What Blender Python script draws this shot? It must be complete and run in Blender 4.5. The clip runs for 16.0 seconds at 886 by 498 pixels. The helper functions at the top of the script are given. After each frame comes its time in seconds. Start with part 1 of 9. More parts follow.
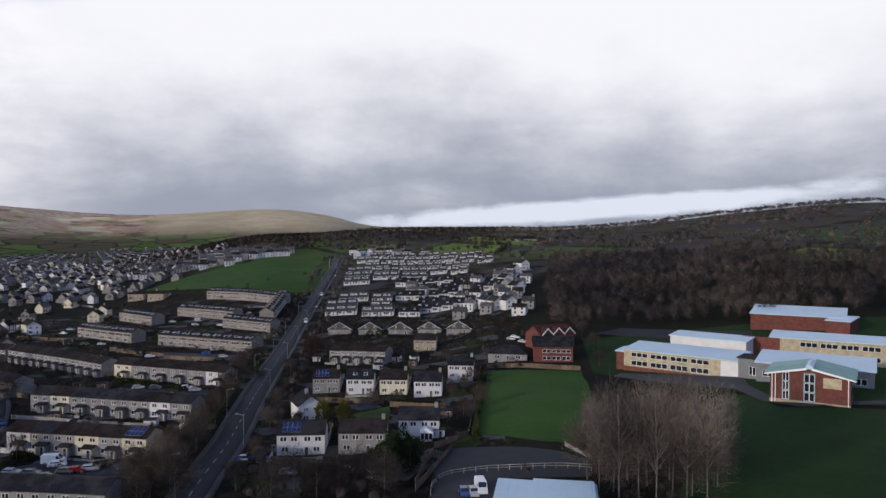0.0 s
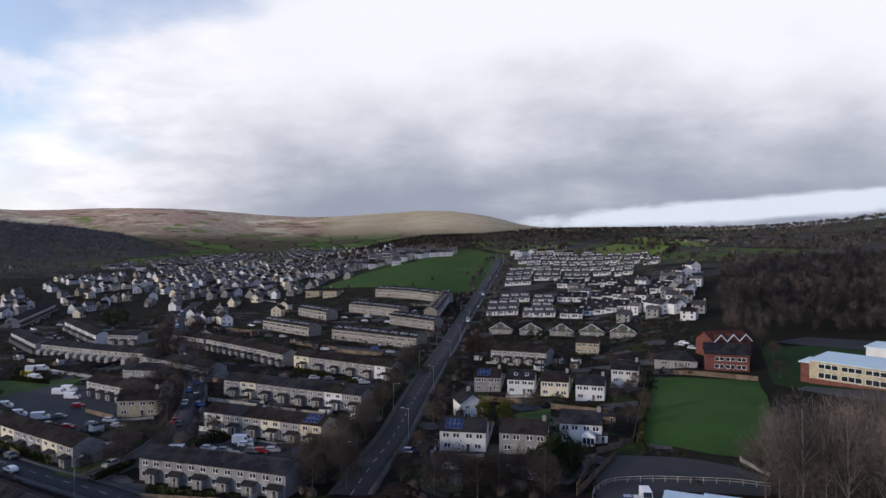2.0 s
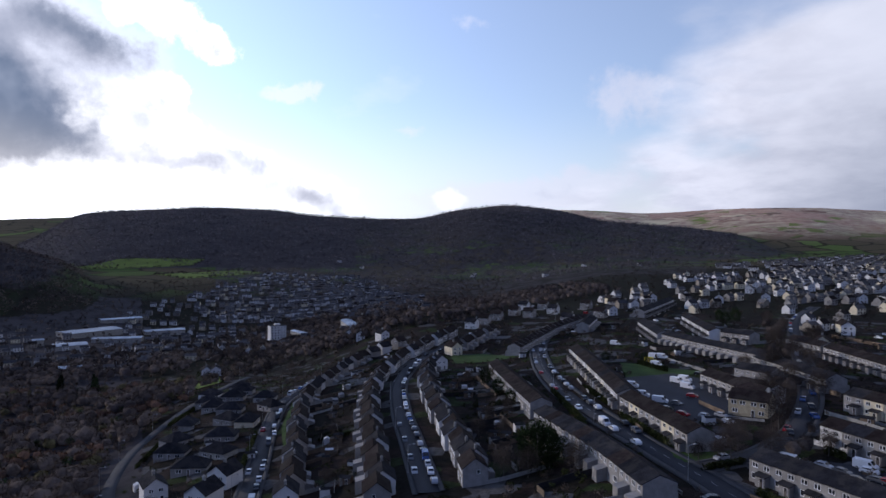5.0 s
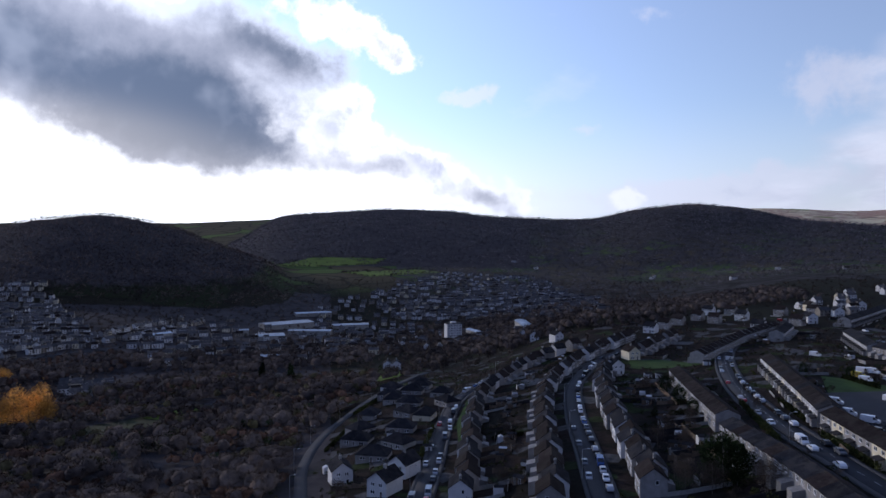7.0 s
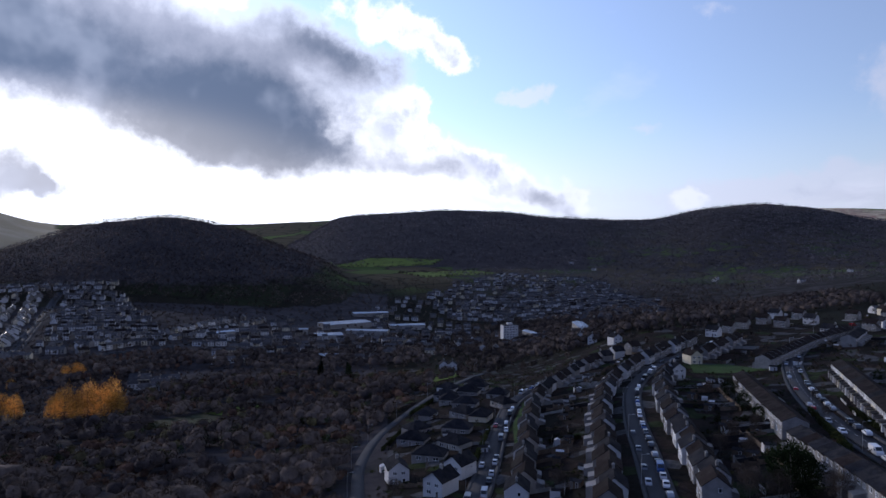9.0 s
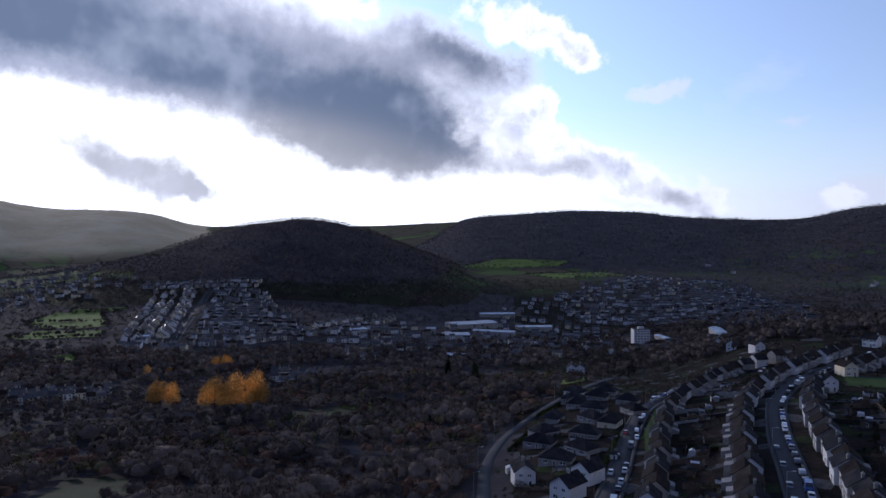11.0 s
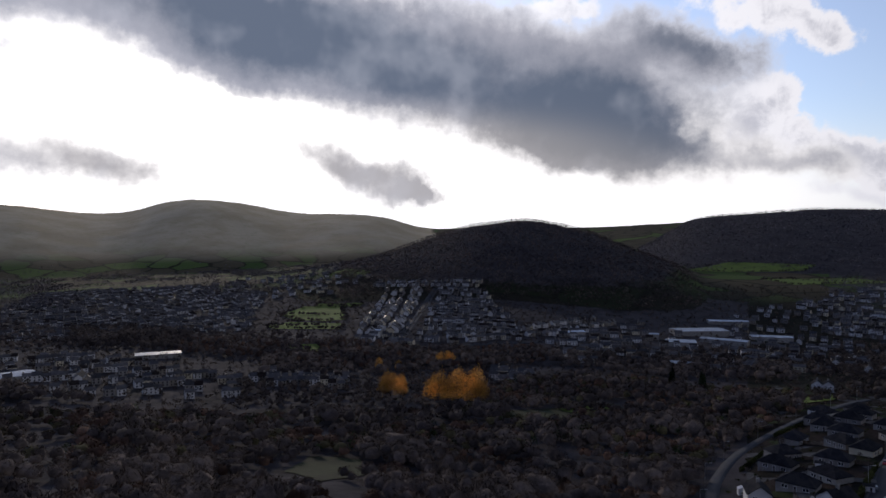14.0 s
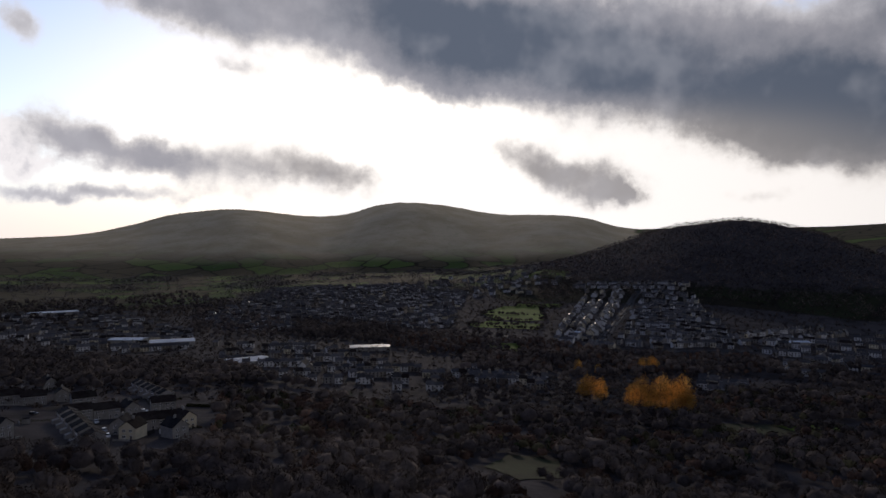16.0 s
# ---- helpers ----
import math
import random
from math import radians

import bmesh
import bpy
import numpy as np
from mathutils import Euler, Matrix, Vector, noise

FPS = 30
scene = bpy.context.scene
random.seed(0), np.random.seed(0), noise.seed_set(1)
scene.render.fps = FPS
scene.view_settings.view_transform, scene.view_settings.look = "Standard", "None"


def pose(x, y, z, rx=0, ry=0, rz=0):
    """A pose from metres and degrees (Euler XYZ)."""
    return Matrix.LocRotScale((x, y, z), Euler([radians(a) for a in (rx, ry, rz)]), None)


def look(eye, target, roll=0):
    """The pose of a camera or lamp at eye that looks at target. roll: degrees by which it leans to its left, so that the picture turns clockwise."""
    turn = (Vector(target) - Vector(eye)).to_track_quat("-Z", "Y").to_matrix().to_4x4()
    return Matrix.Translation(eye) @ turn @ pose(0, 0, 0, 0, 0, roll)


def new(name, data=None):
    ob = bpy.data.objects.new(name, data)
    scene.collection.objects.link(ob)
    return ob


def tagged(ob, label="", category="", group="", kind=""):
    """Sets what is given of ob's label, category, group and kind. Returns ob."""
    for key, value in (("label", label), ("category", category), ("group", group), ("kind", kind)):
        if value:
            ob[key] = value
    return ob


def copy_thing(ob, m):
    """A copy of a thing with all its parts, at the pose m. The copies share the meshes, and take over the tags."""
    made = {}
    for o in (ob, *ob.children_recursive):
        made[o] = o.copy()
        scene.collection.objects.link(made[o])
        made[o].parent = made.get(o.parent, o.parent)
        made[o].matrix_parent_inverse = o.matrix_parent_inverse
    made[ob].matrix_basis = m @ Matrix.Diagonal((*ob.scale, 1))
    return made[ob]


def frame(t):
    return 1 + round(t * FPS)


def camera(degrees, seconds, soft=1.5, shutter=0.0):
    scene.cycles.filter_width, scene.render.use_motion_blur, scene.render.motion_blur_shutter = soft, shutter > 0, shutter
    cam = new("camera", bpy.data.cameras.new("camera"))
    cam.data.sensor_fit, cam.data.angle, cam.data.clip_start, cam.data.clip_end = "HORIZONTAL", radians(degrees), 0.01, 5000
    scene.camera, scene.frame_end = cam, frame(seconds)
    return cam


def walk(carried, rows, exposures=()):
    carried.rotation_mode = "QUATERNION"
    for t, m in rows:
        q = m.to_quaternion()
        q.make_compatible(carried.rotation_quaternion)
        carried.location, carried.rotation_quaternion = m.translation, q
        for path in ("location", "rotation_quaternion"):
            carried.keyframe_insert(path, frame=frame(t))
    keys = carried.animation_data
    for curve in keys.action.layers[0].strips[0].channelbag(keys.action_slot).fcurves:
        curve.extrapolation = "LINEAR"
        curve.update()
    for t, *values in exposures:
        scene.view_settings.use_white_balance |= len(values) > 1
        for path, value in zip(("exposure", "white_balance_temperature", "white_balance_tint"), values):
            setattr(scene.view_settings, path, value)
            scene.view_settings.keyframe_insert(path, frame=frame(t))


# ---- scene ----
# ---- camera: hovers over the hillside and turns to its left ----
EYE_Z = 54.0
PITCH, ROLL = -0.86, -0.2
cam = camera(64.92, 16.0, soft=1.5)
walk(cam, [(t, pose(0, 0, EYE_Z, 90 + PITCH + lift, ROLL, yaw)) for t, yaw, lift in (
    (0.0, 0.0, 0.04), (0.5, 3.34, 0.04), (1.0, 6.67, 0.05), (1.5, 9.96, 0.05), (2.0, 13.21, 0.04),
    (2.5, 17.94, 0.01), (3.0, 26.75, 0.01), (3.5, 36.1, 0.0), (4.0, 44.53, -0.03), (4.5, 52.93, -0.07),
    (5.0, 60.72, -0.12), (5.2, 62.26, -0.12), (7.3, 76.1, -0.13), (7.5, 76.55, -0.12), (8.0, 77.53, -0.07),
    (8.2, 77.8, -0.07), (10.3, 85.65, -0.08), (10.5, 86.92, -0.08), (11.0, 90.01, -0.03), (11.5, 92.84, -0.03),
    (12.0, 95.8, 0.01), (12.5, 97.14, 0.02), (13.0, 99.7, 0.03), (13.5, 103.72, 0.05), (14.0, 107.84, 0.04),
    (14.5, 111.91, 0.05), (15.0, 115.99, 0.05), (15.5, 120.02, 0.05), (16.0, 124.12, 0.04))],
    exposures=((0.0, 0.0, 6350, 13), (2.5, 0.02, 6200, 13), (5.0, -0.28, 5750, 16), (8.0, -0.5, 5500, 17), (11.0, -0.57, 5450, 18), (13.0, -0.75, 5850, 16), (16.0, -1.3, 6450, 15)))
# ---- daylight: broken cloud with a low sun behind it ----
SUN_AZ, SUN_EL = 127.0, 12.5
sun_dir = Vector((-math.sin(radians(SUN_AZ)) * math.cos(radians(SUN_EL)), math.cos(radians(SUN_AZ)) * math.cos(radians(SUN_EL)), math.sin(radians(SUN_EL))))
sun_lamp = new("sun", bpy.data.lights.new("sun", "SUN"))
sun_lamp.data.energy, sun_lamp.data.angle, sun_lamp.data.color = 2.0, radians(1.5), (1.0, 0.86, 0.68)
sun_lamp.matrix_world = look(sun_dir * 1000, (0, 0, 0))


class Wires:
    """Short hand for a tree of value nodes."""

    def __init__(self, tree):
        self.tree = tree

    def node(self, kind, **props):
        n = self.tree.nodes.new(kind)
        for key, value in props.items():
            setattr(n, key, value)
        return n

    def put(self, socket, value):
        if isinstance(value, bpy.types.NodeSocket):
            self.tree.links.new(value, socket)
        else:
            socket.default_value = value

    def math(self, op, a, b=0.0, c=0.0, clamp=False):
        n = self.node("ShaderNodeMath", operation=op, use_clamp=clamp)
        for s, v in zip(n.inputs, (a, b, c)):
            self.put(s, v)
        return n.outputs[0]

    def step(self, v, lo, hi, out_lo=0.0, out_hi=1.0):
        n = self.node("ShaderNodeMapRange", interpolation_type="SMOOTHSTEP")
        for s, x in zip(n.inputs, (v, lo, hi, out_lo, out_hi)):
            self.put(s, x)
        return n.outputs[0]

    def mix(self, f, a, b, blend="MIX"):
        n = self.node("ShaderNodeMix", data_type="RGBA", blend_type=blend)
        self.put(n.inputs[0], f), self.put(n.inputs[6], a), self.put(n.inputs[7], b)
        return n.outputs[2]

    def noise(self, vec, scale, detail=6.0, rough=0.55, distort=0.0):
        n = self.node("ShaderNodeTexNoise")
        self.put(n.inputs["Vector"], vec)
        n.inputs["Scale"].default_value, n.inputs["Detail"].default_value = scale, detail
        n.inputs["Roughness"].default_value, n.inputs["Distortion"].default_value = rough, distort
        return n.outputs["Fac"]


world = bpy.data.worlds.new("sky")
scene.world = world
world.use_nodes = True
W = Wires(world.node_tree)
world.node_tree.nodes.clear()
sky = W.node("ShaderNodeTexSky", sky_type="NISHITA", sun_disc=False, sun_elevation=radians(SUN_EL), sun_rotation=radians(-SUN_AZ))
sky.air_density, sky.dust_density = 1.0, 0.4
ray_dir = W.node("ShaderNodeTexCoord").outputs["Generated"]
axes = W.node("ShaderNodeSeparateXYZ")
W.put(axes.inputs[0], ray_dir)
dx, dy, dz = axes.outputs
az = W.math("MULTIPLY", W.math("ARCTAN2", W.math("MULTIPLY", dx, -1.0), dy), 57.2958)
el = W.math("MULTIPLY", W.math("ARCSINE", dz), 57.2958)
flat = W.math("ADD", W.math("MAXIMUM", dz, 0.0), 0.30)
deck = W.node("ShaderNodeCombineXYZ")
W.put(deck.inputs[0], W.math("DIVIDE", dx, flat)), W.put(deck.inputs[1], W.math("DIVIDE", dy, flat)), W.put(deck.inputs[2], W.math("MULTIPLY", dz, 2.0))
billow = W.noise(deck.outputs[0], 3.6, 9.0, 0.56, 0.15)
shred = W.noise(deck.outputs[0], 1.7, 7.0, 0.5)
fluff = W.noise(ray_dir, 11.0, 9.0, 0.6)
wisp = W.noise(ray_dir, 30.0, 8.0, 0.62, 0.3)
raised = W.node("ShaderNodeVectorMath", operation="ADD")
W.put(raised.inputs[0], ray_dir)
raised.inputs[1].default_value = (-0.02, -0.015, 0.04)
fold = W.math("SUBTRACT", W.noise(ray_dir, 7.0, 4.0, 0.5), W.noise(raised.outputs[0], 7.0, 4.0, 0.5))


def swirl(size, seed, reach):
    """A slow wandering of the cloud's outline, in degrees."""
    n = W.node("ShaderNodeVectorMath", operation="ADD")
    W.put(n.inputs[0], ray_dir)
    n.inputs[1].default_value = (seed, seed * 0.7, seed * 1.9)
    return W.math("MULTIPLY", W.math("SUBTRACT", W.noise(n.outputs[0], size, 5.0, 0.6), 0.5), reach)


az_torn = W.math("ADD", az, W.math("ADD", swirl(7.0, 3.1, 9.0), swirl(24.0, 1.7, 3.2)))
el_torn = W.math("ADD", el, W.math("ADD", swirl(7.0, 8.3, 3.4), swirl(26.0, 5.2, 2.0)))


def bank(at_az, at_el, wide, high, tilt=0.0, weight=1.0, torn=False):
    """A soft oval bank of cloud: bearing and height in degrees, half width, half height, tilt."""
    c, s = math.cos(radians(tilt)), math.sin(radians(tilt))
    a, e = W.math("SUBTRACT", at_az, az_torn if torn else az), W.math("SUBTRACT", el_torn if torn else el, at_el)
    u = W.math("DIVIDE", W.math("ADD", W.math("MULTIPLY", a, c), W.math("MULTIPLY", e, s)), wide)
    v = W.math("DIVIDE", W.math("SUBTRACT", W.math("MULTIPLY", e, c), W.math("MULTIPLY", a, s)), high)
    d = W.math("ADD", W.math("MULTIPLY", u, u), W.math("MULTIPLY", v, v))
    return W.math("MULTIPLY", W.math("EXPONENT", W.math("MULTIPLY", d, -1.0)), weight)


def heap(*parts):
    total = parts[0]
    for p in parts[1:]:
        total = W.math("ADD", total, p)
    return total


# high pale stratus over the moors, ending in a diagonal edge, with a clear strip along the horizon
edge = W.math("SUBTRACT", W.math("SUBTRACT", 50.0, W.math("MULTIPLY", el, 0.85)), az)
edge = W.math("ADD", edge, W.math("MULTIPLY", W.math("SUBTRACT", shred, 0.5), 46.0))
stratus = W.step(edge, -6.0, 8.0)
strip = W.math("MULTIPLY", bank(-13, 2.5, 22, 1.0, 4), 1.6)
strip = W.step(W.math("ADD", strip, W.math("MULTIPLY", W.math("SUBTRACT", billow, 0.5), 1.6)), 0.45, 1.1)
ragged = heap(W.math("MULTIPLY", W.math("SUBTRACT", billow, 0.5), 7.0), W.math("MULTIPLY", W.math("SUBTRACT", fluff, 0.5), 2.5), swirl(3.0, 6.1, 9.0))
depth = W.step(W.math("ADD", W.math("ADD", el, ragged), W.math("MULTIPLY", W.math("SUBTRACT", shred, 0.5), 10.0)), 1.0, 16.0)
pale = W.mix(depth, (0.33, 0.36, 0.43, 1), (0.93, 0.93, 0.95, 1))
pale = W.mix(W.step(az, 22.0, 44.0), pale, W.mix(W.step(billow, 0.35, 0.68), (0.80, 0.795, 0.83, 1), (1.04, 1.02, 1.03, 1)))
pale = W.mix(W.math("MULTIPLY", strip, 0.85), pale, (0.80, 0.85, 0.92, 1))

# pale haze and thin veils low over the hills
veil = W.math("MULTIPLY", W.step(el, 11.0, -1.0), W.step(az, 20.0, 60.0))
veil = W.math("MAXIMUM", W.math("ADD", W.math("MULTIPLY", veil, 0.6), 0.25), W.math("MULTIPLY", W.step(shred, 0.5, 0.75), 0.55))

# glare round the hidden sun
glare = heap(bank(124, 9, 26, 9, 0, 1.0), bank(110, 6.5, 26, 5.5, -6, 0.9), bank(125, 9, 9, 7, 0, 1.4), bank(90, 3.0, 22, 4.0, 0, 0.45))

# clouds: bearing, height, half width, half height, tilt, weight
BULK = (
    (119.7, 15.9, 14.2, 4.3, -12, 1.15),
    (125.3, 17.6, 19.4, 3.7, -8, 1.1),
    (122.0, 14.2, 11.6, 3.5, -10, 0.8),
    (97.6, 12.7, 11.4, 5.0, -22, 1.15),
    (93.0, 9.0, 6.0, 2.7, -12, 0.6),
    (99.9, 8.4, 9.5, 2.7, -17, 0.75),
    (95.8, 7.7, 5.4, 1.8, -8, 0.6),
    (87.9, 14.6, 6.2, 2.2, -22, 1.0),
    (147.1, 18.5, 10.2, 2.3, -12, 0.9))
SMALL = (
    (113.6, 5.1, 5.9, 1.9, -14, 1.25),
    (81.9, 5.8, 5.0, 1.4, -8, 0.75),
    (71.2, 3.7, 3.3, 1.3, -14, 0.9),
    (152.0, 7.6, 4.0, 2.0, -20, 1.0),
    (145.5, 5.9, 5.7, 1.4, -8, 1.0),
    (134.4, 5.6, 6.1, 1.7, -9, 1.05),
    (151.3, 3.3, 11.1, 0.8, 1, 0.85),
    (155.5, 14.7, 2.2, 1.8, 0, 0.7),
    (140.1, 13.4, 3.0, 0.8, -10, 0.55),
    (99.9, 3.4, 2.3, 0.8, -5, 0.55),
    (109.6, 3.9, 1.3, 0.7, -10, 0.8),
    (67.9, 2.3, 1.4, 0.4, 0, 0.5),
    (51.0, 3.9, 2.2, 0.6, 0, 0.5))
CORES = (
    (117.6, 15.9, 11.4, 2.5, -10, 1.0),
    (94.4, 9.5, 6.5, 2.7, -18, 1.1),
    (99.5, 9.8, 7.6, 2.9, -14, 0.7),
    (118.8, 15.0, 11.0, 2.6, -14, 0.5),
    (87.0, 14.6, 4.2, 1.3, -20, 0.6),
    (90.5, 15.2, 5.3, 1.7, -15, 0.1))
HEADS = (
    (84.7, 9.9, 2.5, 2.4, 0, 1.0),
    (81.7, 10.1, 1.6, 2.0, 0, 0.8),
    (83.8, 7.2, 4.3, 1.8, -5, 0.9),
    (77.4, 6.2, 2.4, 1.2, -6, 1.0),
    (73.5, 4.7, 4.0, 1.1, -8, 1.0),
    (69.3, 3.2, 3.6, 0.7, -8, 0.8),
    (105.6, 17.8, 3.7, 0.6, 0, 0.9),
    (98.1, 18.0, 3.2, 1.1, 0, 0.95),
    (82.0, 16.4, 5.4, 1.9, -18, 1.0),
    (78.4, 14.5, 2.7, 1.1, -30, 0.6),
    (155.9, 6.5, 2.4, 2.3, -10, 0.9),
    (60.6, 3.2, 2.1, 0.8, -5, 0.8))
PUFFS = (
    (72.9, 11.7, 2.1, 0.7, 8, 0.6),
    (63.9, 8.3, 2.0, 0.6, -10, 0.6),
    (51.0, 4.3, 8.1, 1.4, 3, 0.75),
    (46.5, 11.1, 3.4, 3.0, 0, 0.8),
    (57.6, 17.0, 2.2, 0.7, -8, 0.5),
    (73.1, 11.7, 2.8, 0.8, 10, 0.5),
    (77.3, 11.0, 1.2, 0.9, -20, 0.5),
    (57.5, 3.3, 10.5, 1.3, 0, 0.7),
    (75.1, 3.7, 8.1, 1.0, -3, 0.7))


def banks(table):
    return heap(*(bank(*line, torn=True) for line in table))


def ruffle(**by):
    """Uneven edges: each noise about zero, times its weight."""
    kinds = {"billow": billow, "fluff": fluff, "wisp": wisp}
    return heap(*(W.math("MULTIPLY", W.math("SUBTRACT", kinds[k], 0.5), v) for k, v in by.items()))


# dark broken cumulus
bulk = banks(BULK)
puff = heap(bulk, banks(SMALL), ruffle(billow=0.4, fluff=0.8, wisp=0.35))
puff_a = W.step(puff, 0.24, 0.78)
core = W.step(puff, 0.34, 1.15)
# white heads on the sunlit flank
heads = banks(HEADS)
head_seat = W.step(heads, 0.06, 0.22)
heads = W.math("ADD", heads, ruffle(fluff=1.3, wisp=0.8))
head_a = W.math("MULTIPLY", W.step(heads, 0.26, 0.6), head_seat)
# thin pale shreds in the blue
shreds = W.math("MULTIPLY", W.step(W.math("ADD", banks(PUFFS), ruffle(fluff=1.6, wisp=0.6)), 0.3, 0.85), 0.62)

colour = W.mix(1.0, sky.outputs[0], (0.176, 0.182, 0.214, 1), "MULTIPLY")
colour = W.mix(veil, colour, (0.84, 0.87, 0.94, 1))
colour = W.mix(W.step(glare, 0.1, 0.85), colour, (1.25, 1.22, 1.14, 1))
colour = W.mix(shreds, colour, (0.86, 0.84, 0.87, 1))
colour = W.mix(head_a, colour, W.mix(W.step(W.math("ADD", heads, W.math("MULTIPLY", W.math("SUBTRACT", wisp, 0.5), 1.2)), 0.7, 1.5), (1.05, 1.03, 1.01, 1), (0.62, 0.62, 0.65, 1)))
colour = W.mix(stratus, colour, pale)
glow = W.math("MULTIPLY", bank(126, 10.5, 8, 5.5, 0, 1.0), 2.2)
colour = W.mix(1.0, colour, W.mix(W.step(glow, 0.0, 2.2), (0, 0, 0, 1), (0.75, 0.68, 0.55, 1)), "ADD")
depth_in = heap(banks(CORES), W.math("MULTIPLY", bulk, 0.22), ruffle(billow=0.3, fluff=1.1, wisp=0.25))
flank = W.mix(W.step(depth_in, -0.1, 1.25), (0.43, 0.43, 0.46, 1), (0.122, 0.150, 0.198, 1))
flank = W.mix(W.math("MULTIPLY", W.math("MULTIPLY", W.step(glare, 0.4, 1.3), W.step(el, 12.0, 8.0)), 0.65), flank, (0.40, 0.375, 0.345, 1))
rim = W.mix(core, W.mix(W.step(glare, 0.0, 0.5), (0.75, 0.77, 0.82, 1), (1.1, 1.06, 0.98, 1)), flank)
rim = W.mix(W.math("MULTIPLY", W.step(fold, -0.02, 0.22), 0.22), rim, (0.74, 0.75, 0.78, 1))
colour = W.mix(puff_a, colour, rim)
# the sun's half of the sky is the brighter; overhead, out of view, the cloud closes, kept dark and blue to dim the land
colour = W.mix(1.0, colour, W.mix(W.step(az, 30.0, 125.0), (1, 1, 1, 1), (2.15, 2.15, 2.15, 1)), "MULTIPLY")
colour = W.mix(W.step(el, 22.0, 46.0), colour, W.mix(shred, (0.072, 0.108, 0.225, 1), (0.18, 0.258, 0.49, 1)))
# the rear half, away from both sun and moor and out of view, is a blue-grey overcast added to dim house fronts
behind = W.math("MAXIMUM", W.step(az, -44.0, -75.0), W.step(az, 165.0, 178.0))
colour = W.mix(behind, colour, (0.235, 0.31, 0.54, 1))
colour = W.mix(W.step(el, -1.0, -4.0), colour, (0.06, 0.055, 0.045, 1))
back = W.node("ShaderNodeBackground")
W.put(back.inputs[0], colour)
W.put(W.node("ShaderNodeOutputWorld").inputs[0], back.outputs[0])

# ---- materials ----
def material(name, base, rough=0.85, metal=0.0, vary=0.25, scale=1.0, fine=9.0, bump=0.0, bump_scale=14.0, piece=0.0, second=None, spec=0.3):
    """A worn surface: base colour with broad stains and fine grain, a little bump, and a shade of its own for each object."""
    m = bpy.data.materials.new(name)
    m.use_nodes = True
    w = Wires(m.node_tree)
    b = m.node_tree.nodes["Principled BSDF"]
    where = w.node("ShaderNodeNewGeometry").outputs["Position"]
    broad, grain = w.noise(where, scale * 0.25, 5.0, 0.6), w.noise(where, scale * fine * 0.25, 4.0, 0.6)
    lo, hi = [c * (1 - vary) for c in base], [min(1, c * (1 + vary)) for c in base]
    col = w.mix(w.step(broad, 0.3, 0.7), (*lo, 1), (*hi, 1))
    if second:
        col = w.mix(w.step(w.noise(where, scale * 0.11, 4.0, 0.65), 0.45, 0.62), col, (*second, 1))
    col = w.mix(1.0, col, w.mix(w.step(grain, 0.25, 0.75), (1 - vary * 0.7,) * 3 + (1,), (1 + vary * 0.5,) * 3 + (1,)), "MULTIPLY")
    if piece:
        own = w.node("ShaderNodeObjectInfo").outputs["Random"]
        col = w.mix(1.0, col, w.mix(own, (1 - piece,) * 3 + (1,), (1 + piece,) * 3 + (1,)), "MULTIPLY")
    w.put(b.inputs["Base Color"], col)
    b.inputs["Roughness"].default_value, b.inputs["Metallic"].default_value = rough, metal
    b.inputs["Specular IOR Level"].default_value = spec
    if bump:
        n = w.node("ShaderNodeBump")
        n.inputs["Strength"].default_value, n.inputs["Distance"].default_value = bump, 0.05
        w.put(n.inputs["Height"], w.noise(where, bump_scale, 4.0))
        w.put(b.inputs["Normal"], n.outputs[0])
    return m


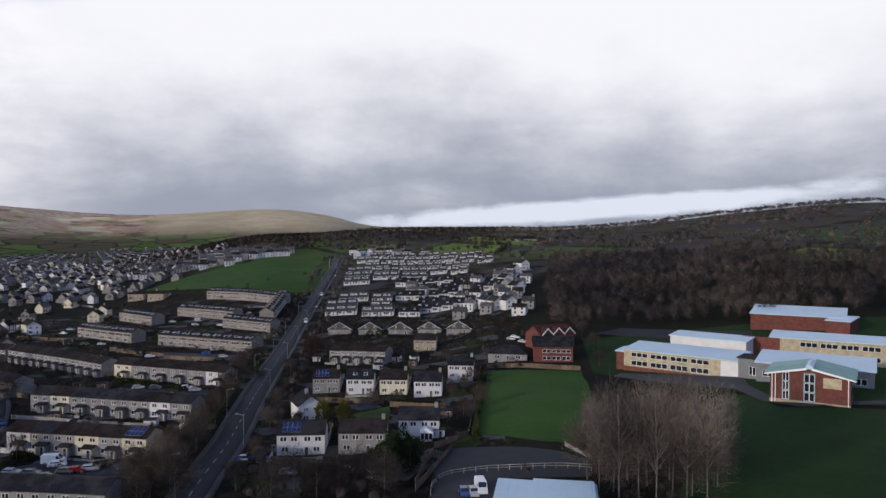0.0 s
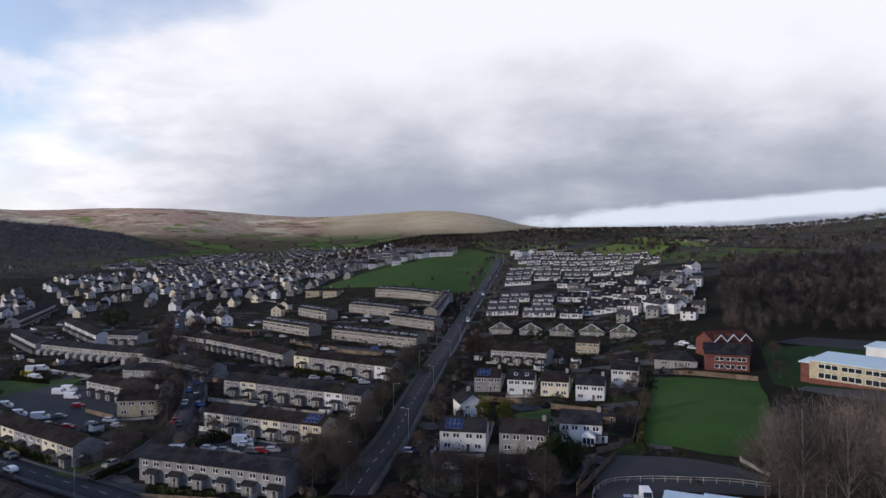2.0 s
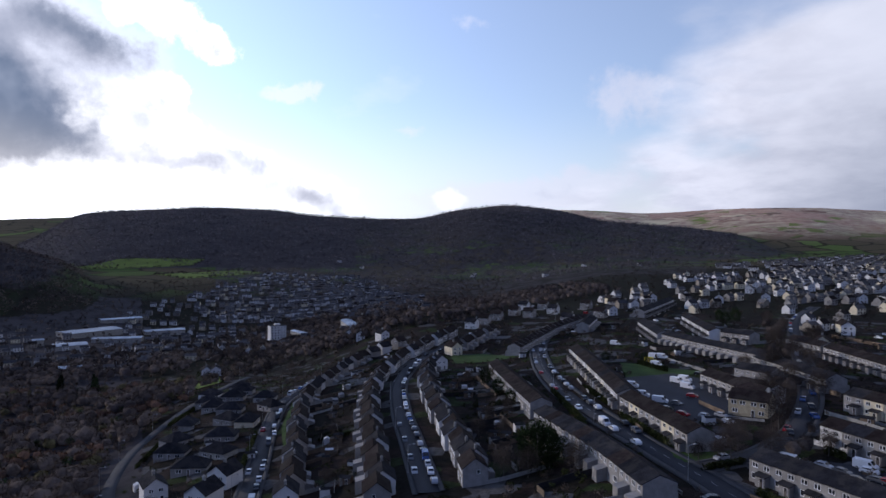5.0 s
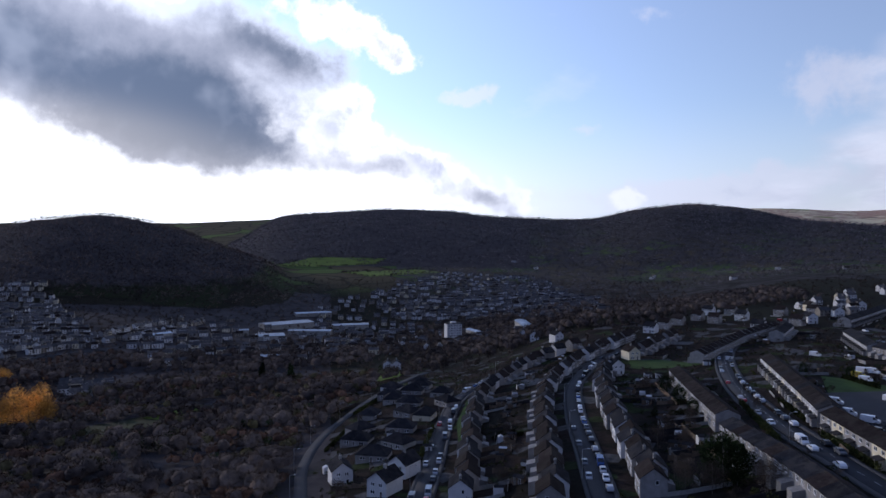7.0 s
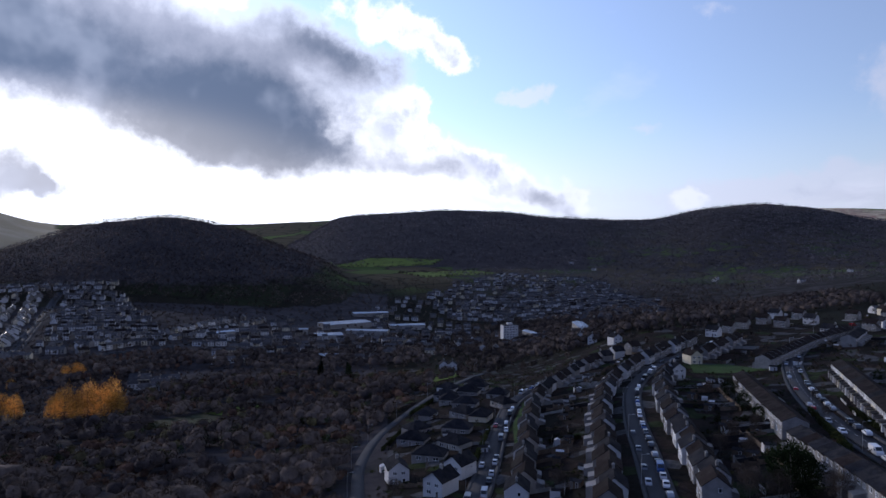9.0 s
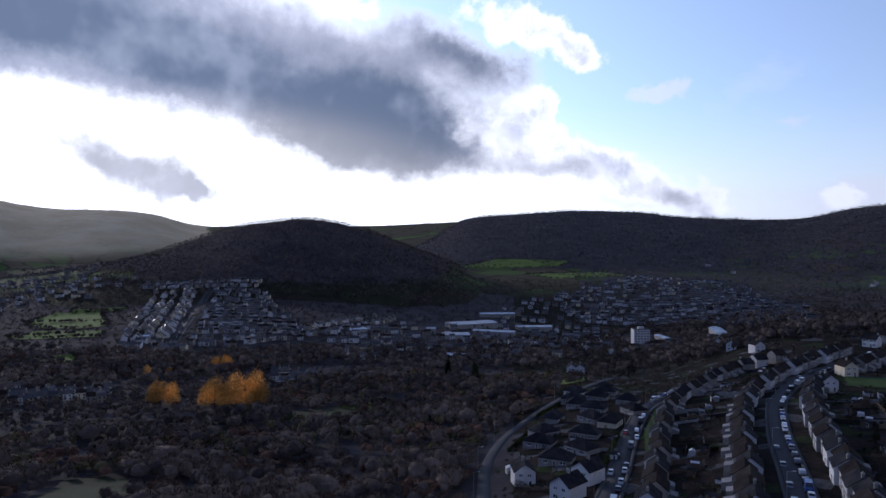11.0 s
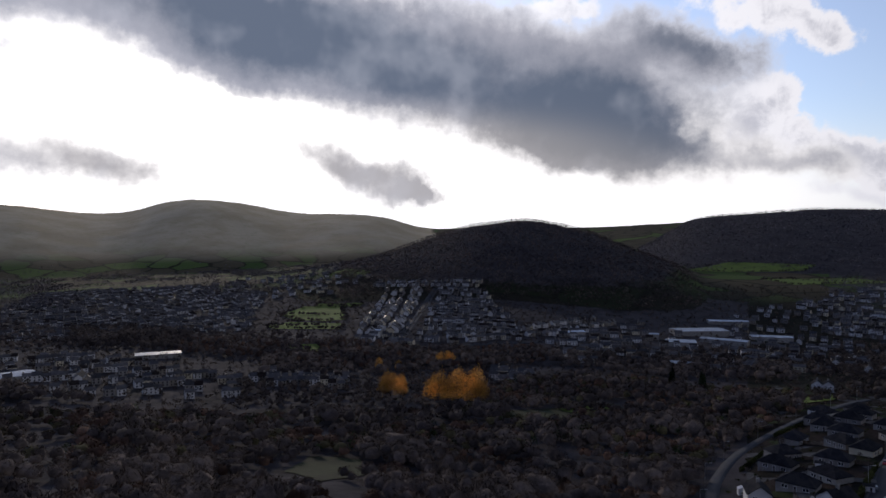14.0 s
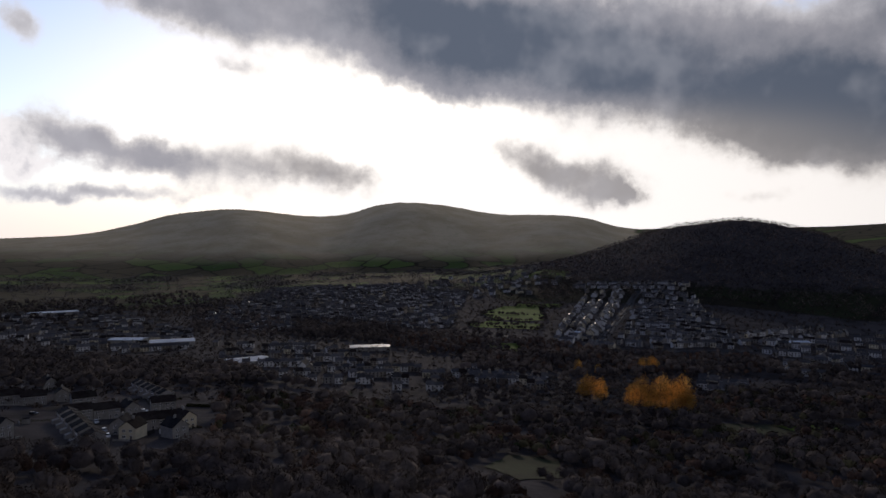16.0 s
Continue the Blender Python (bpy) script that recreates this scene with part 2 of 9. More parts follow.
def land_material():
    """Rough grass, woodland floor, heath and pasture, told apart by the share of each at the corners of the sheet."""
    m = bpy.data.materials.new("open_land")
    m.use_nodes = True
    w = Wires(m.node_tree)
    b = m.node_tree.nodes["Principled BSDF"]
    where = w.node("ShaderNodeNewGeometry").outputs["Position"]
    share = w.node("ShaderNodeAttribute", attribute_name="cover")
    parts = w.node("ShaderNodeSeparateColor")
    w.put(parts.inputs[0], share.outputs["Color"])
    moor, wood, farm = parts.outputs
    dry = w.node("ShaderNodeAttribute", attribute_name="dry_grass").outputs["Fac"]
    broad, mid, grain = w.noise(where, 0.006, 6.0, 0.6), w.noise(where, 0.035, 6.0, 0.65), w.noise(where, 0.4, 6.0, 0.7)
    squashed = w.node("ShaderNodeMapping")
    squashed.inputs["Scale"].default_value = (1, 1, 0.2)
    w.put(squashed.inputs[0], where)
    bent = w.node("ShaderNodeVectorMath", operation="ADD")
    jolt = w.node("ShaderNodeTexNoise")
    w.put(jolt.inputs["Vector"], where)
    jolt.inputs["Scale"].default_value = 0.008
    grown = w.node("ShaderNodeVectorMath", operation="SCALE")
    w.put(grown.inputs[0], jolt.outputs["Color"])
    grown.inputs["Scale"].default_value = 90.0
    w.put(bent.inputs[0], squashed.outputs[0]), w.put(bent.inputs[1], grown.outputs[0])
    cells = w.node("ShaderNodeTexVoronoi", voronoi_dimensions="2D")
    w.put(cells.inputs["Vector"], bent.outputs[0])
    cells.inputs["Scale"].default_value = 0.0085
    hedge = w.node("ShaderNodeTexVoronoi", voronoi_dimensions="2D", feature="DISTANCE_TO_EDGE")
    w.put(hedge.inputs["Vector"], bent.outputs[0])
    hedge.inputs["Scale"].default_value = 0.0085
    tone = w.node("ShaderNodeSeparateColor")
    w.put(tone.inputs[0], cells.outputs["Color"])
    rough_grass = w.mix(w.step(mid, 0.35, 0.65), (0.015, 0.0135, 0.0105, 1), (0.020, 0.021, 0.012, 1))
    rough_grass = w.mix(w.step(grain, 0.45, 0.7), rough_grass, (0.021, 0.017, 0.014, 1))
    plot = w.node("ShaderNodeTexVoronoi", voronoi_dimensions="2D")
    w.put(plot.inputs["Vector"], where)
    plot.inputs["Scale"].default_value = 0.13
    lot = w.node("ShaderNodeSeparateColor")
    w.put(lot.inputs[0], plot.outputs["Color"])
    garden = w.mix(w.step(lot.outputs[0], 0.30, 0.34), (0.026, 0.019, 0.016, 1), (0.016, 0.014, 0.011, 1))
    garden = w.mix(w.step(lot.outputs[0], 0.72, 0.75), garden, (0.027, 0.036, 0.014, 1))
    garden = w.mix(w.step(lot.outputs[0], 0.84, 0.87), garden, (0.075, 0.073, 0.072, 1))
    garden = w.mix(1.0, garden, w.mix(w.step(grain, 0.3, 0.7), (0.6, 0.6, 0.6, 1), (1.4, 1.4, 1.4, 1)), "MULTIPLY")
    rough_grass = w.mix(w.step(w.math("ADD", w.math("MULTIPLY", w.math("SUBTRACT", mid, 0.5), 2.0), share.outputs["Alpha"]), 0.45, 0.6), rough_grass, garden)
    heath = w.mix(w.step(mid, 0.36, 0.64), (0.40, 0.25, 0.18, 1), (0.62, 0.50, 0.32, 1))
    heath = w.mix(w.step(broad, 0.52, 0.66), heath, (0.25, 0.145, 0.10, 1))
    heath = w.mix(w.step(w.noise(where, 0.0021, 4.0, 0.6), 0.42, 0.6), heath, w.mix(w.step(mid, 0.3, 0.7), (0.45, 0.25, 0.17, 1), (0.56, 0.39, 0.27, 1)))
    heath = w.mix(w.step(w.noise(where, 0.0045, 5.0, 0.65), 0.56, 0.66), heath, (0.17, 0.12, 0.085, 1))
    heath = w.mix(w.math("MULTIPLY", w.step(tone.outputs[2], 0.62, 0.66), w.step(broad, 0.45, 0.6)), heath, (0.74, 0.62, 0.38, 1))
    heath = w.mix(w.math("MULTIPLY", w.step(tone.outputs[0], 0.74, 0.78), w.step(broad, 0.5, 0.4)), heath, (0.20, 0.24, 0.06, 1))
    floor = w.mix(w.step(mid, 0.4, 0.6), (0.040, 0.036, 0.038, 1), (0.062, 0.055, 0.055, 1))
    field = w.mix(tone.outputs[1], (0.05, 0.085, 0.022, 1), (0.11, 0.15, 0.04, 1))
    field = w.mix(w.step(tone.outputs[0], 0.42, 0.45), field, (0.085, 0.070, 0.04, 1))
    field = w.mix(w.step(w.math("ADD", hedge.outputs["Distance"], w.math("MULTIPLY", mid, 0.08)), 0.12, 0.06), field, (0.028, 0.026, 0.014, 1))
    # haze over the far ridge is put into this paler grass tone
    hazy_bent_grass = w.mix(w.step(broad, 0.35, 0.65), (0.52, 0.40, 0.23, 1), (0.62, 0.50, 0.31, 1))
    hazy_bent_grass = w.mix(w.math("MULTIPLY", w.step(mid, 0.5, 0.75), 0.5), hazy_bent_grass, (0.34, 0.31, 0.14, 1))
    heath = w.mix(dry, heath, hazy_bent_grass)
    col = w.mix(moor, rough_grass, heath)
    col = w.mix(farm, col, field)
    col = w.mix(w.step(w.math("ADD", wood, w.math("MULTIPLY", w.math("SUBTRACT", mid, 0.5), 0.9)), 0.4, 0.6), col, floor)
    w.put(b.inputs["Base Color"], col)
    b.inputs["Roughness"].default_value, b.inputs["Specular IOR Level"].default_value = 0.95, 0.03
    n = w.node("ShaderNodeBump")
    n.inputs["Strength"].default_value, n.inputs["Distance"].default_value = 0.6, 3.0
    w.put(n.inputs["Height"], w.noise(where, 0.06, 8.0, 0.65))
    w.put(b.inputs["Normal"], n.outputs[0])
    return m


M_LAND = land_material()
# ---- lie of the land: height above the shelf, by bearing (degrees left of +y) and distance ----
RINGS = (100, 180, 280, 430, 650, 1000, 1600, 2400, 3200)
LAND = {
    -32: (9, 11, 14, 30, 58, 100, 112, 110, 60),
    -8: (4, 6, 8, 20, 45, 66, 70, 65, 40),
    3: (2, 2, 3, 6, 34, 64, 66, 56, 40),
    13: (1, 1, 1.5, 3, 27, 54, 46, 25, 10),
    27: (0, 0, 1.5, 0, 3, 12, 9, 4, 0),
    45: (-1, -1.5, -2, -3, -3, 1, -6, -6, -4),
    60: (-4, -10, -13, -15, -12, -40, -36, -6, 10),
    76: (-6, -20, -28, -36, -58, -76, -34, -6, 20),
    90: (-6, -23, -37, -51, -63, -64, -31, -11, 20),
    106: (-6, -20, -38, -54, -64, -46, -50, -56, -60),
    122: (-5, -15, -34, -49, -58, -58, -39, -66, -80),
    146: (-4, -10, -24, -37, -51, -68, -71, -86, -90),
    180: (0, 0, -5, -15, -30, -40, -40, -40, -40),
    235: (6, 10, 20, 40, 60, 80, 80, 80, 60),
    328: (9, 11, 14, 30, 58, 100, 112, 110, 60),
}
# skylines: distance of the crest, of its foot, then bearing and rise of the crest in metres per kilometre
RIDGES = (
    (4200, 2600, (-30, 5), (-10, 16), (0, 18), (6.7, 21), (9, 31), (14, 41), (17, 38), (24, 30.5), (27, 32), (33, 39), (38, 39), (44, 34), (51, 39), (58, 30), (66, 15)),
    (3050, 1750, (34, -6), (41.7, 15), (48, 25), (52.6, 41.5), (55.3, 45.5), (59.5, 39), (62.8, 27), (67.4, 26.5), (70.4, 28), (75, 37.5), (80, 38.5), (85, 33), (88.5, 25), (91.2, -4), (95, -30)),
    (4350, 3000, (76, 20), (86, 25), (95.7, 17.5), (105, 16.5), (112, 12)),
    (1650, 1080, (81, -92), (84.2, -80), (86, -66), (89.3, -36), (92, -19), (93.9, -6), (95.8, 9), (97.3, 15), (101, 26), (103.8, 22), (106, 17), (107.3, 11), (110.2, -5), (113.5, -26), (116.2, -37), (119.8, -52), (123, -62), (127, -72)),
    (4300, 2700, (104, 10), (107.4, 13.5), (110, 18.5), (112.2, 29), (121, 39), (123.4, 47), (130, 46), (131.2, 39), (142.3, 39), (145.5, 31), (148, 18.5), (150.3, 8.5), (156.6, -1), (170, -2)),
)


def smooth_lookup(q, xs, ys):
    """Cubic through the stations (xs, ys), without overshoot to speak of."""
    xs, ys = np.asarray(xs, float), np.asarray(ys, float)
    slope = np.gradient(ys, xs)
    i = np.clip(np.searchsorted(xs, q) - 1, 0, len(xs) - 2)
    w = xs[i + 1] - xs[i]
    s = np.clip((q - xs[i]) / w, 0, 1)
    return ((1 + 2 * s) * (1 - s) ** 2 * ys[i] + s * (1 - s) ** 2 * w * slope[i]
            + s * s * (3 - 2 * s) * ys[i + 1] + s * s * (s - 1) * w * slope[i + 1])


def wave(x, y, size, seed):
    """Rolling unevenness of about -1 to 1."""
    a, b = x / size, y / size
    return (np.sin(a * 1.9 + seed) * np.sin(b * 2.3 + seed * 1.7) + 0.6 * np.sin(a * 4.1 - b * 3.3 + seed * 2.1)
            + 0.4 * np.sin(a * 7.3 + b * 8.1 + seed * 3.7) + 0.3 * np.sin(b * 15.1 - a * 11.7 + seed)) / 1.7


def land(x, y):
    """Height of the ground and how much of it is high ridge."""
    x, y = np.asarray(x, float), np.asarray(y, float)
    r = np.maximum(np.hypot(x, y), 1.0)
    az = (np.degrees(np.arctan2(-x, y)) + 32) % 360 - 32
    bearings = np.array(list(LAND), float)
    spokes = np.stack([smooth_lookup(np.log(np.clip(r, 60, 3200)), np.log(RINGS), LAND[b]) for b in LAND])
    i = np.clip(np.searchsorted(bearings, az) - 1, 0, len(bearings) - 2)
    s = np.clip((az - bearings[i]) / (bearings[i + 1] - bearings[i]), 0, 1)
    s = s * s * (3 - 2 * s)
    z = np.take_along_axis(spokes, i[None], 0)[0] * (1 - s) + np.take_along_axis(spokes, i[None] + 1, 0)[0] * s
    z = z * np.clip(r / 60, 0, 1)
    high = np.zeros_like(z)
    kind = np.full(z.shape, -1)
    for k, (crest, foot, *line) in enumerate(RIDGES):
        a = [p[0] for p in line]
        reach = crest * (1 + 0.03 * np.sin(az * 0.5 + k))
        top = smooth_lookup(az, a, [p[1] for p in line]) * reach / 1000 + EYE_Z
        inside = np.clip((az - a[0]) / 3, 0, 1) * np.clip((a[-1] - az) / 3, 0, 1)
        up = np.clip((r - foot) / (reach - foot), 0, 1)
        up = np.where(r > reach, np.clip(1 - 0.7 * (r - reach) / 500, 0.4, 1), up ** 1.25 * (1.6 - 0.6 * up))
        rise = (top - z) * up * inside
        lift = np.where((rise > 0) & (r > foot), rise, 0)
        kind = np.where((lift > 4) & (lift > high), k, kind)
        high = np.maximum(high, lift)
    z = z + high
    rough = np.clip((r - 500) / 1500, 0, 1)
    z = z + rough * (4.0 * wave(x, y, 420, 1.3) * np.clip(high / 60, 0, 1) * np.clip((4100 - r) / 600, 0.15, 1) + 1.0 * wave(x, y, 130, 4.1))
    return z, high, kind


def ground(x, y):
    return float(land(np.array([x]), np.array([y]))[0][0])

# ---- the ground: one sheet out to the horizon ----
def blot(x, y, cx, cy, rx, ry, turn=0.0):
    """1 inside a soft-edged oval, 0 outside."""
    c, s = math.cos(radians(turn)), math.sin(radians(turn))
    u, v = ((x - cx) * c + (y - cy) * s) / rx, ((y - cy) * c - (x - cx) * s) / ry
    return np.clip((1.25 - np.hypot(u, v)) / 0.5, 0, 1)


def build_ground():
    turn = np.concatenate([np.linspace(-62, 180, 620), np.linspace(182, 296, 58)])
    rings = np.concatenate([[0.01, 15, 35], np.geomspace(60, 1000, 130), np.geomspace(1012, 2600, 80), np.linspace(2630, 4850, 80)])
    a, r = np.meshgrid(np.radians(turn), rings)
    x, y = -np.sin(a) * r, np.cos(a) * r
    z, high, kind = land(x, y)
    z = np.where(r > 4700, z - (r - 4700) * 1.2, z)
    n_r, n_a = x.shape
    i, j = np.meshgrid(np.arange(n_r - 1), np.arange(n_a), indexing="ij")
    k = (j + 1) % n_a
    faces = np.stack([i * n_a + j, (i + 1) * n_a + j, (i + 1) * n_a + k, i * n_a + k], -1).reshape(-1, 4)[:, ::-1]
    me = bpy.data.meshes.new("ground")
    me.from_pydata(np.stack([x, y, z], -1).reshape(-1, 3).tolist(), [], faces.tolist())
    me.polygons.foreach_set("use_smooth", np.ones(len(faces), bool))
    az = np.degrees(a)
    up = np.clip(high / 90, 0, 1)
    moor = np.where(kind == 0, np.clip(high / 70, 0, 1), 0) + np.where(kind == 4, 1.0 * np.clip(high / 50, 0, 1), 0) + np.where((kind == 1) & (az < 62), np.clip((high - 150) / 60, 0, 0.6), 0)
    wood = np.where(kind == 3, np.clip((high - 12) / 30, 0, 1), 0) + np.where(kind == 1, np.where(az > 68, 0.8, 0.55), 0) + np.where((az < 12) & (kind < 0), 0.5 * np.clip((r - 440) / 80, 0, 1) * np.clip((12 - az) / 3, 0, 1), 0)
    wood = np.maximum(wood, np.where((r > 1050) & (high < 30) & (az > 40) & (az < 79), 0.5, 0))
    wood = np.maximum(wood, np.where((r > 120) & (r < 1300) & (az > 84) & (kind < 0), 0.62, 0))
    farm = np.clip((r - 1250) / 300, 0, 1) * np.clip(1 - up, 0, 1) * 0.9 + np.where((kind == 2), 0.9, 0) + np.where(kind == 1, 0.6 * np.clip(1.2 - high / 90, 0, 1), 0) + np.where(kind == 0, 0.45 * np.clip(1.5 - high / 95, 0, 1), 0) + np.where(kind == 4, 0.45 * np.clip(1.2 - high / 110, 0, 1), 0) + np.where(kind == 3, 0.12 * np.clip(1.3 - high / 45, 0, 1), 0) + np.where((az < 20) & (kind < 0), 0.85 * np.clip((r - 540) / 60, 0, 1) * np.clip((20 - az) / 5, 0, 1), 0)
    lots = np.where((az > -5) & (az < 92) & (kind < 0), np.clip((620 - r) / 150, 0, 0.9), 0)
    cover = np.stack([np.clip(moor, 0, 1), np.clip(wood, 0, 1), np.clip(farm, 0, 1), lots], -1).reshape(-1, 4)
    col = me.color_attributes.new("cover", "FLOAT_COLOR", "POINT")
    col.data.foreach_set("color", cover.astype(np.float32).ravel())
    # full on ridge 4, where the paleness stands in for haze
    dry = me.attributes.new("dry_grass", "FLOAT", "POINT")
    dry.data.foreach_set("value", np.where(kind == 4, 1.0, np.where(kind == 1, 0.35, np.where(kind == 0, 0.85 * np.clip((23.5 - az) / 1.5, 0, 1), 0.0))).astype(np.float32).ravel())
    me.materials.append(M_LAND)
    return tagged(new("ground", me), "rolling valley land of rough grass, heath and woodland floor", "ground", kind="structure")


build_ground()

M_RENDER = material("pale_render", (0.245, 0.232, 0.22), 0.9, vary=0.16, scale=2.0, bump=0.2, piece=0.12)
M_WHITE = material("white_render", (0.60, 0.59, 0.58), 0.85, vary=0.07, scale=1.5, bump=0.15, piece=0.06)
M_CREAM = material("cream_render", (0.62, 0.55, 0.40), 0.88, vary=0.1, scale=1.5, bump=0.15, piece=0.08)
M_STONE = material("buff_stone_cladding", (0.25, 0.22, 0.18), 0.92, vary=0.2, scale=3.0, bump=0.4, piece=0.1)
M_SHINGLE = material("mossy_tile_hanging", (0.085, 0.085, 0.07), 0.9, vary=0.2, scale=3.0, bump=0.4, piece=0.1)
M_BUFF = material("buff_brick", (0.40, 0.34, 0.23), 0.92, vary=0.2, scale=3.0, bump=0.4, piece=0.06)
M_BRICK = material("red_brick", (0.14, 0.050, 0.039), 0.92, vary=0.2, scale=3.0, bump=0.4, piece=0.08)
M_TILE = material("brown_concrete_tiles", (0.025, 0.019, 0.018), 0.8, vary=0.3, scale=2.0, bump=0.6, piece=0.22, second=(0.036, 0.031, 0.027), spec=0.015)
M_SLATE = material("grey_concrete_tiles", (0.021, 0.021, 0.025), 0.8, vary=0.28, scale=2.0, bump=0.6, piece=0.22, second=(0.038, 0.036, 0.036), spec=0.015)
M_GREY_ROOF = material("weathered_grey_tiles", (0.062, 0.062, 0.068), 0.8, vary=0.25, scale=2.0, bump=0.5, piece=0.2, spec=0.05)
M_RED_TILE = material("red_brown_tiles", (0.065, 0.027, 0.022), 0.75, vary=0.28, scale=2.0, bump=0.6, piece=0.2, spec=0.015)
M_UPVC = material("white_plastic", (0.8, 0.8, 0.8), 0.35, vary=0.03)
M_DOOR = material("painted_door", (0.12, 0.10, 0.09), 0.5, vary=0.15, piece=0.5)
M_FELT = material("dark_roofing_felt", (0.034, 0.032, 0.033), 0.85, vary=0.25, scale=2.0, piece=0.2, spec=0.05)
M_TIMBER = material("weathered_fence_timber", (0.15, 0.11, 0.075), 0.9, vary=0.25, scale=3.0, piece=0.3)
M_BLOCK = material("grey_blockwork", (0.28, 0.27, 0.25), 0.92, vary=0.2, scale=2.0, bump=0.3, piece=0.15)
M_METAL = material("pale_blue_standing_seam_roof", (0.44, 0.58, 0.65), 0.42, vary=0.05, scale=0.6, piece=0.03, spec=0.5)
M_SHED = material("weathered_grey_sheeting", (0.33, 0.38, 0.44), 0.45, vary=0.2, scale=0.3, piece=0.3)
M_COPPER = material("green_copper_roof", (0.20, 0.36, 0.31), 0.6, vary=0.12, scale=0.8, second=(0.26, 0.42, 0.36))
M_TEAL = material("teal_window_frames", (0.13, 0.25, 0.25), 0.5, vary=0.1)
M_STEEL = material("galvanised_steel", (0.36, 0.37, 0.38), 0.5, metal=0.7, vary=0.1)
M_RUBBER = material("tyre_rubber", (0.02, 0.02, 0.02), 0.9, vary=0.1)
M_ASPHALT = material("worn_asphalt", (0.025, 0.026, 0.032), 0.85, vary=0.16, scale=0.6, fine=30.0, bump=0.25, second=(0.021, 0.021, 0.026))
M_YARD = material("dark_tarmac", (0.017, 0.019, 0.024), 0.8, vary=0.2, scale=0.5, fine=30.0, bump=0.2)
M_PAVE = material("concrete_paving", (0.05, 0.05, 0.052), 0.9, vary=0.14, scale=1.2, bump=0.2)
M_PAINT = material("road_marking_paint", (0.30, 0.30, 0.30), 0.7, vary=0.2, scale=3.0)
# one grass in two tones: cloud shade painted darker, sun on M_PITCH brighter
M_GRASS = material("mown_winter_grass", (0.015, 0.038, 0.009), 0.95, vary=0.22, scale=0.12, fine=26.0, bump=0.5, second=(0.019, 0.042, 0.011), spec=0.1)
M_PITCH = material("green_pitch_grass", (0.030, 0.072, 0.012), 0.95, vary=0.2, scale=0.12, fine=26.0, bump=0.5, second=(0.040, 0.078, 0.016), spec=0.1)
M_ROUGH = material("rough_winter_grass", (0.028, 0.034, 0.014), 0.95, vary=0.3, scale=0.25, fine=14.0, second=(0.022, 0.022, 0.013), spec=0.1)
M_LAWN = material("garden_lawn", (0.045, 0.075, 0.02), 0.95, vary=0.25, scale=0.5, fine=12.0, spec=0.1)
M_PASTURE = material("bright_pasture", (0.12, 0.165, 0.03), 0.95, vary=0.22, scale=0.08, fine=20.0, spec=0.1)
M_BARK = material("grey_bark", (0.11, 0.095, 0.08), 0.95, vary=0.3, scale=4.0, piece=0.2)
M_BIRCH = material("pale_birch_bark", (0.13, 0.118, 0.105), 0.9, vary=0.4, scale=4.0, piece=0.1)
M_SOLAR = material("solar_cells", (0.014, 0.025, 0.085), 0.16, vary=0.1, spec=0.6)
M_LEAD = material("lead_flashing", (0.16, 0.17, 0.18), 0.5, vary=0.15)


def glass_material():
    m = bpy.data.materials.new("window_glass")
    m.use_nodes = True
    b = m.node_tree.nodes["Principled BSDF"]
    b.inputs["Base Color"].default_value = (0.018, 0.021, 0.026, 1)
    b.inputs["Roughness"].default_value, b.inputs["Specular IOR Level"].default_value = 0.07, 0.5
    return m




def slate_material():
    """Old slates, some roofs dry and dull, some still wet."""
    m = bpy.data.materials.new("old_wet_slates")
    m.use_nodes = True
    w = Wires(m.node_tree)
    b = m.node_tree.nodes["Principled BSDF"]
    geo = w.node("ShaderNodeNewGeometry")
    own = geo.outputs["Random Per Island"]
    col = w.mix(own, (0.028, 0.028, 0.032, 1), (0.10, 0.092, 0.088, 1))
    col = w.mix(1.0, col, w.mix(w.step(w.noise(geo.outputs["Position"], 0.35, 4.0), 0.3, 0.7), (0.7, 0.7, 0.7, 1), (1.3, 1.3, 1.3, 1)), "MULTIPLY")
    w.put(b.inputs["Base Color"], col)
    w.put(b.inputs["Roughness"], w.math("ADD", 0.45, w.math("MULTIPLY", w.math("FRACT", w.math("MULTIPLY", own, 37.0)), 0.6)))
    b.inputs["Specular IOR Level"].default_value = 0.4
    return m


M_FAR_SLATE = slate_material()
M_GLASS = glass_material()


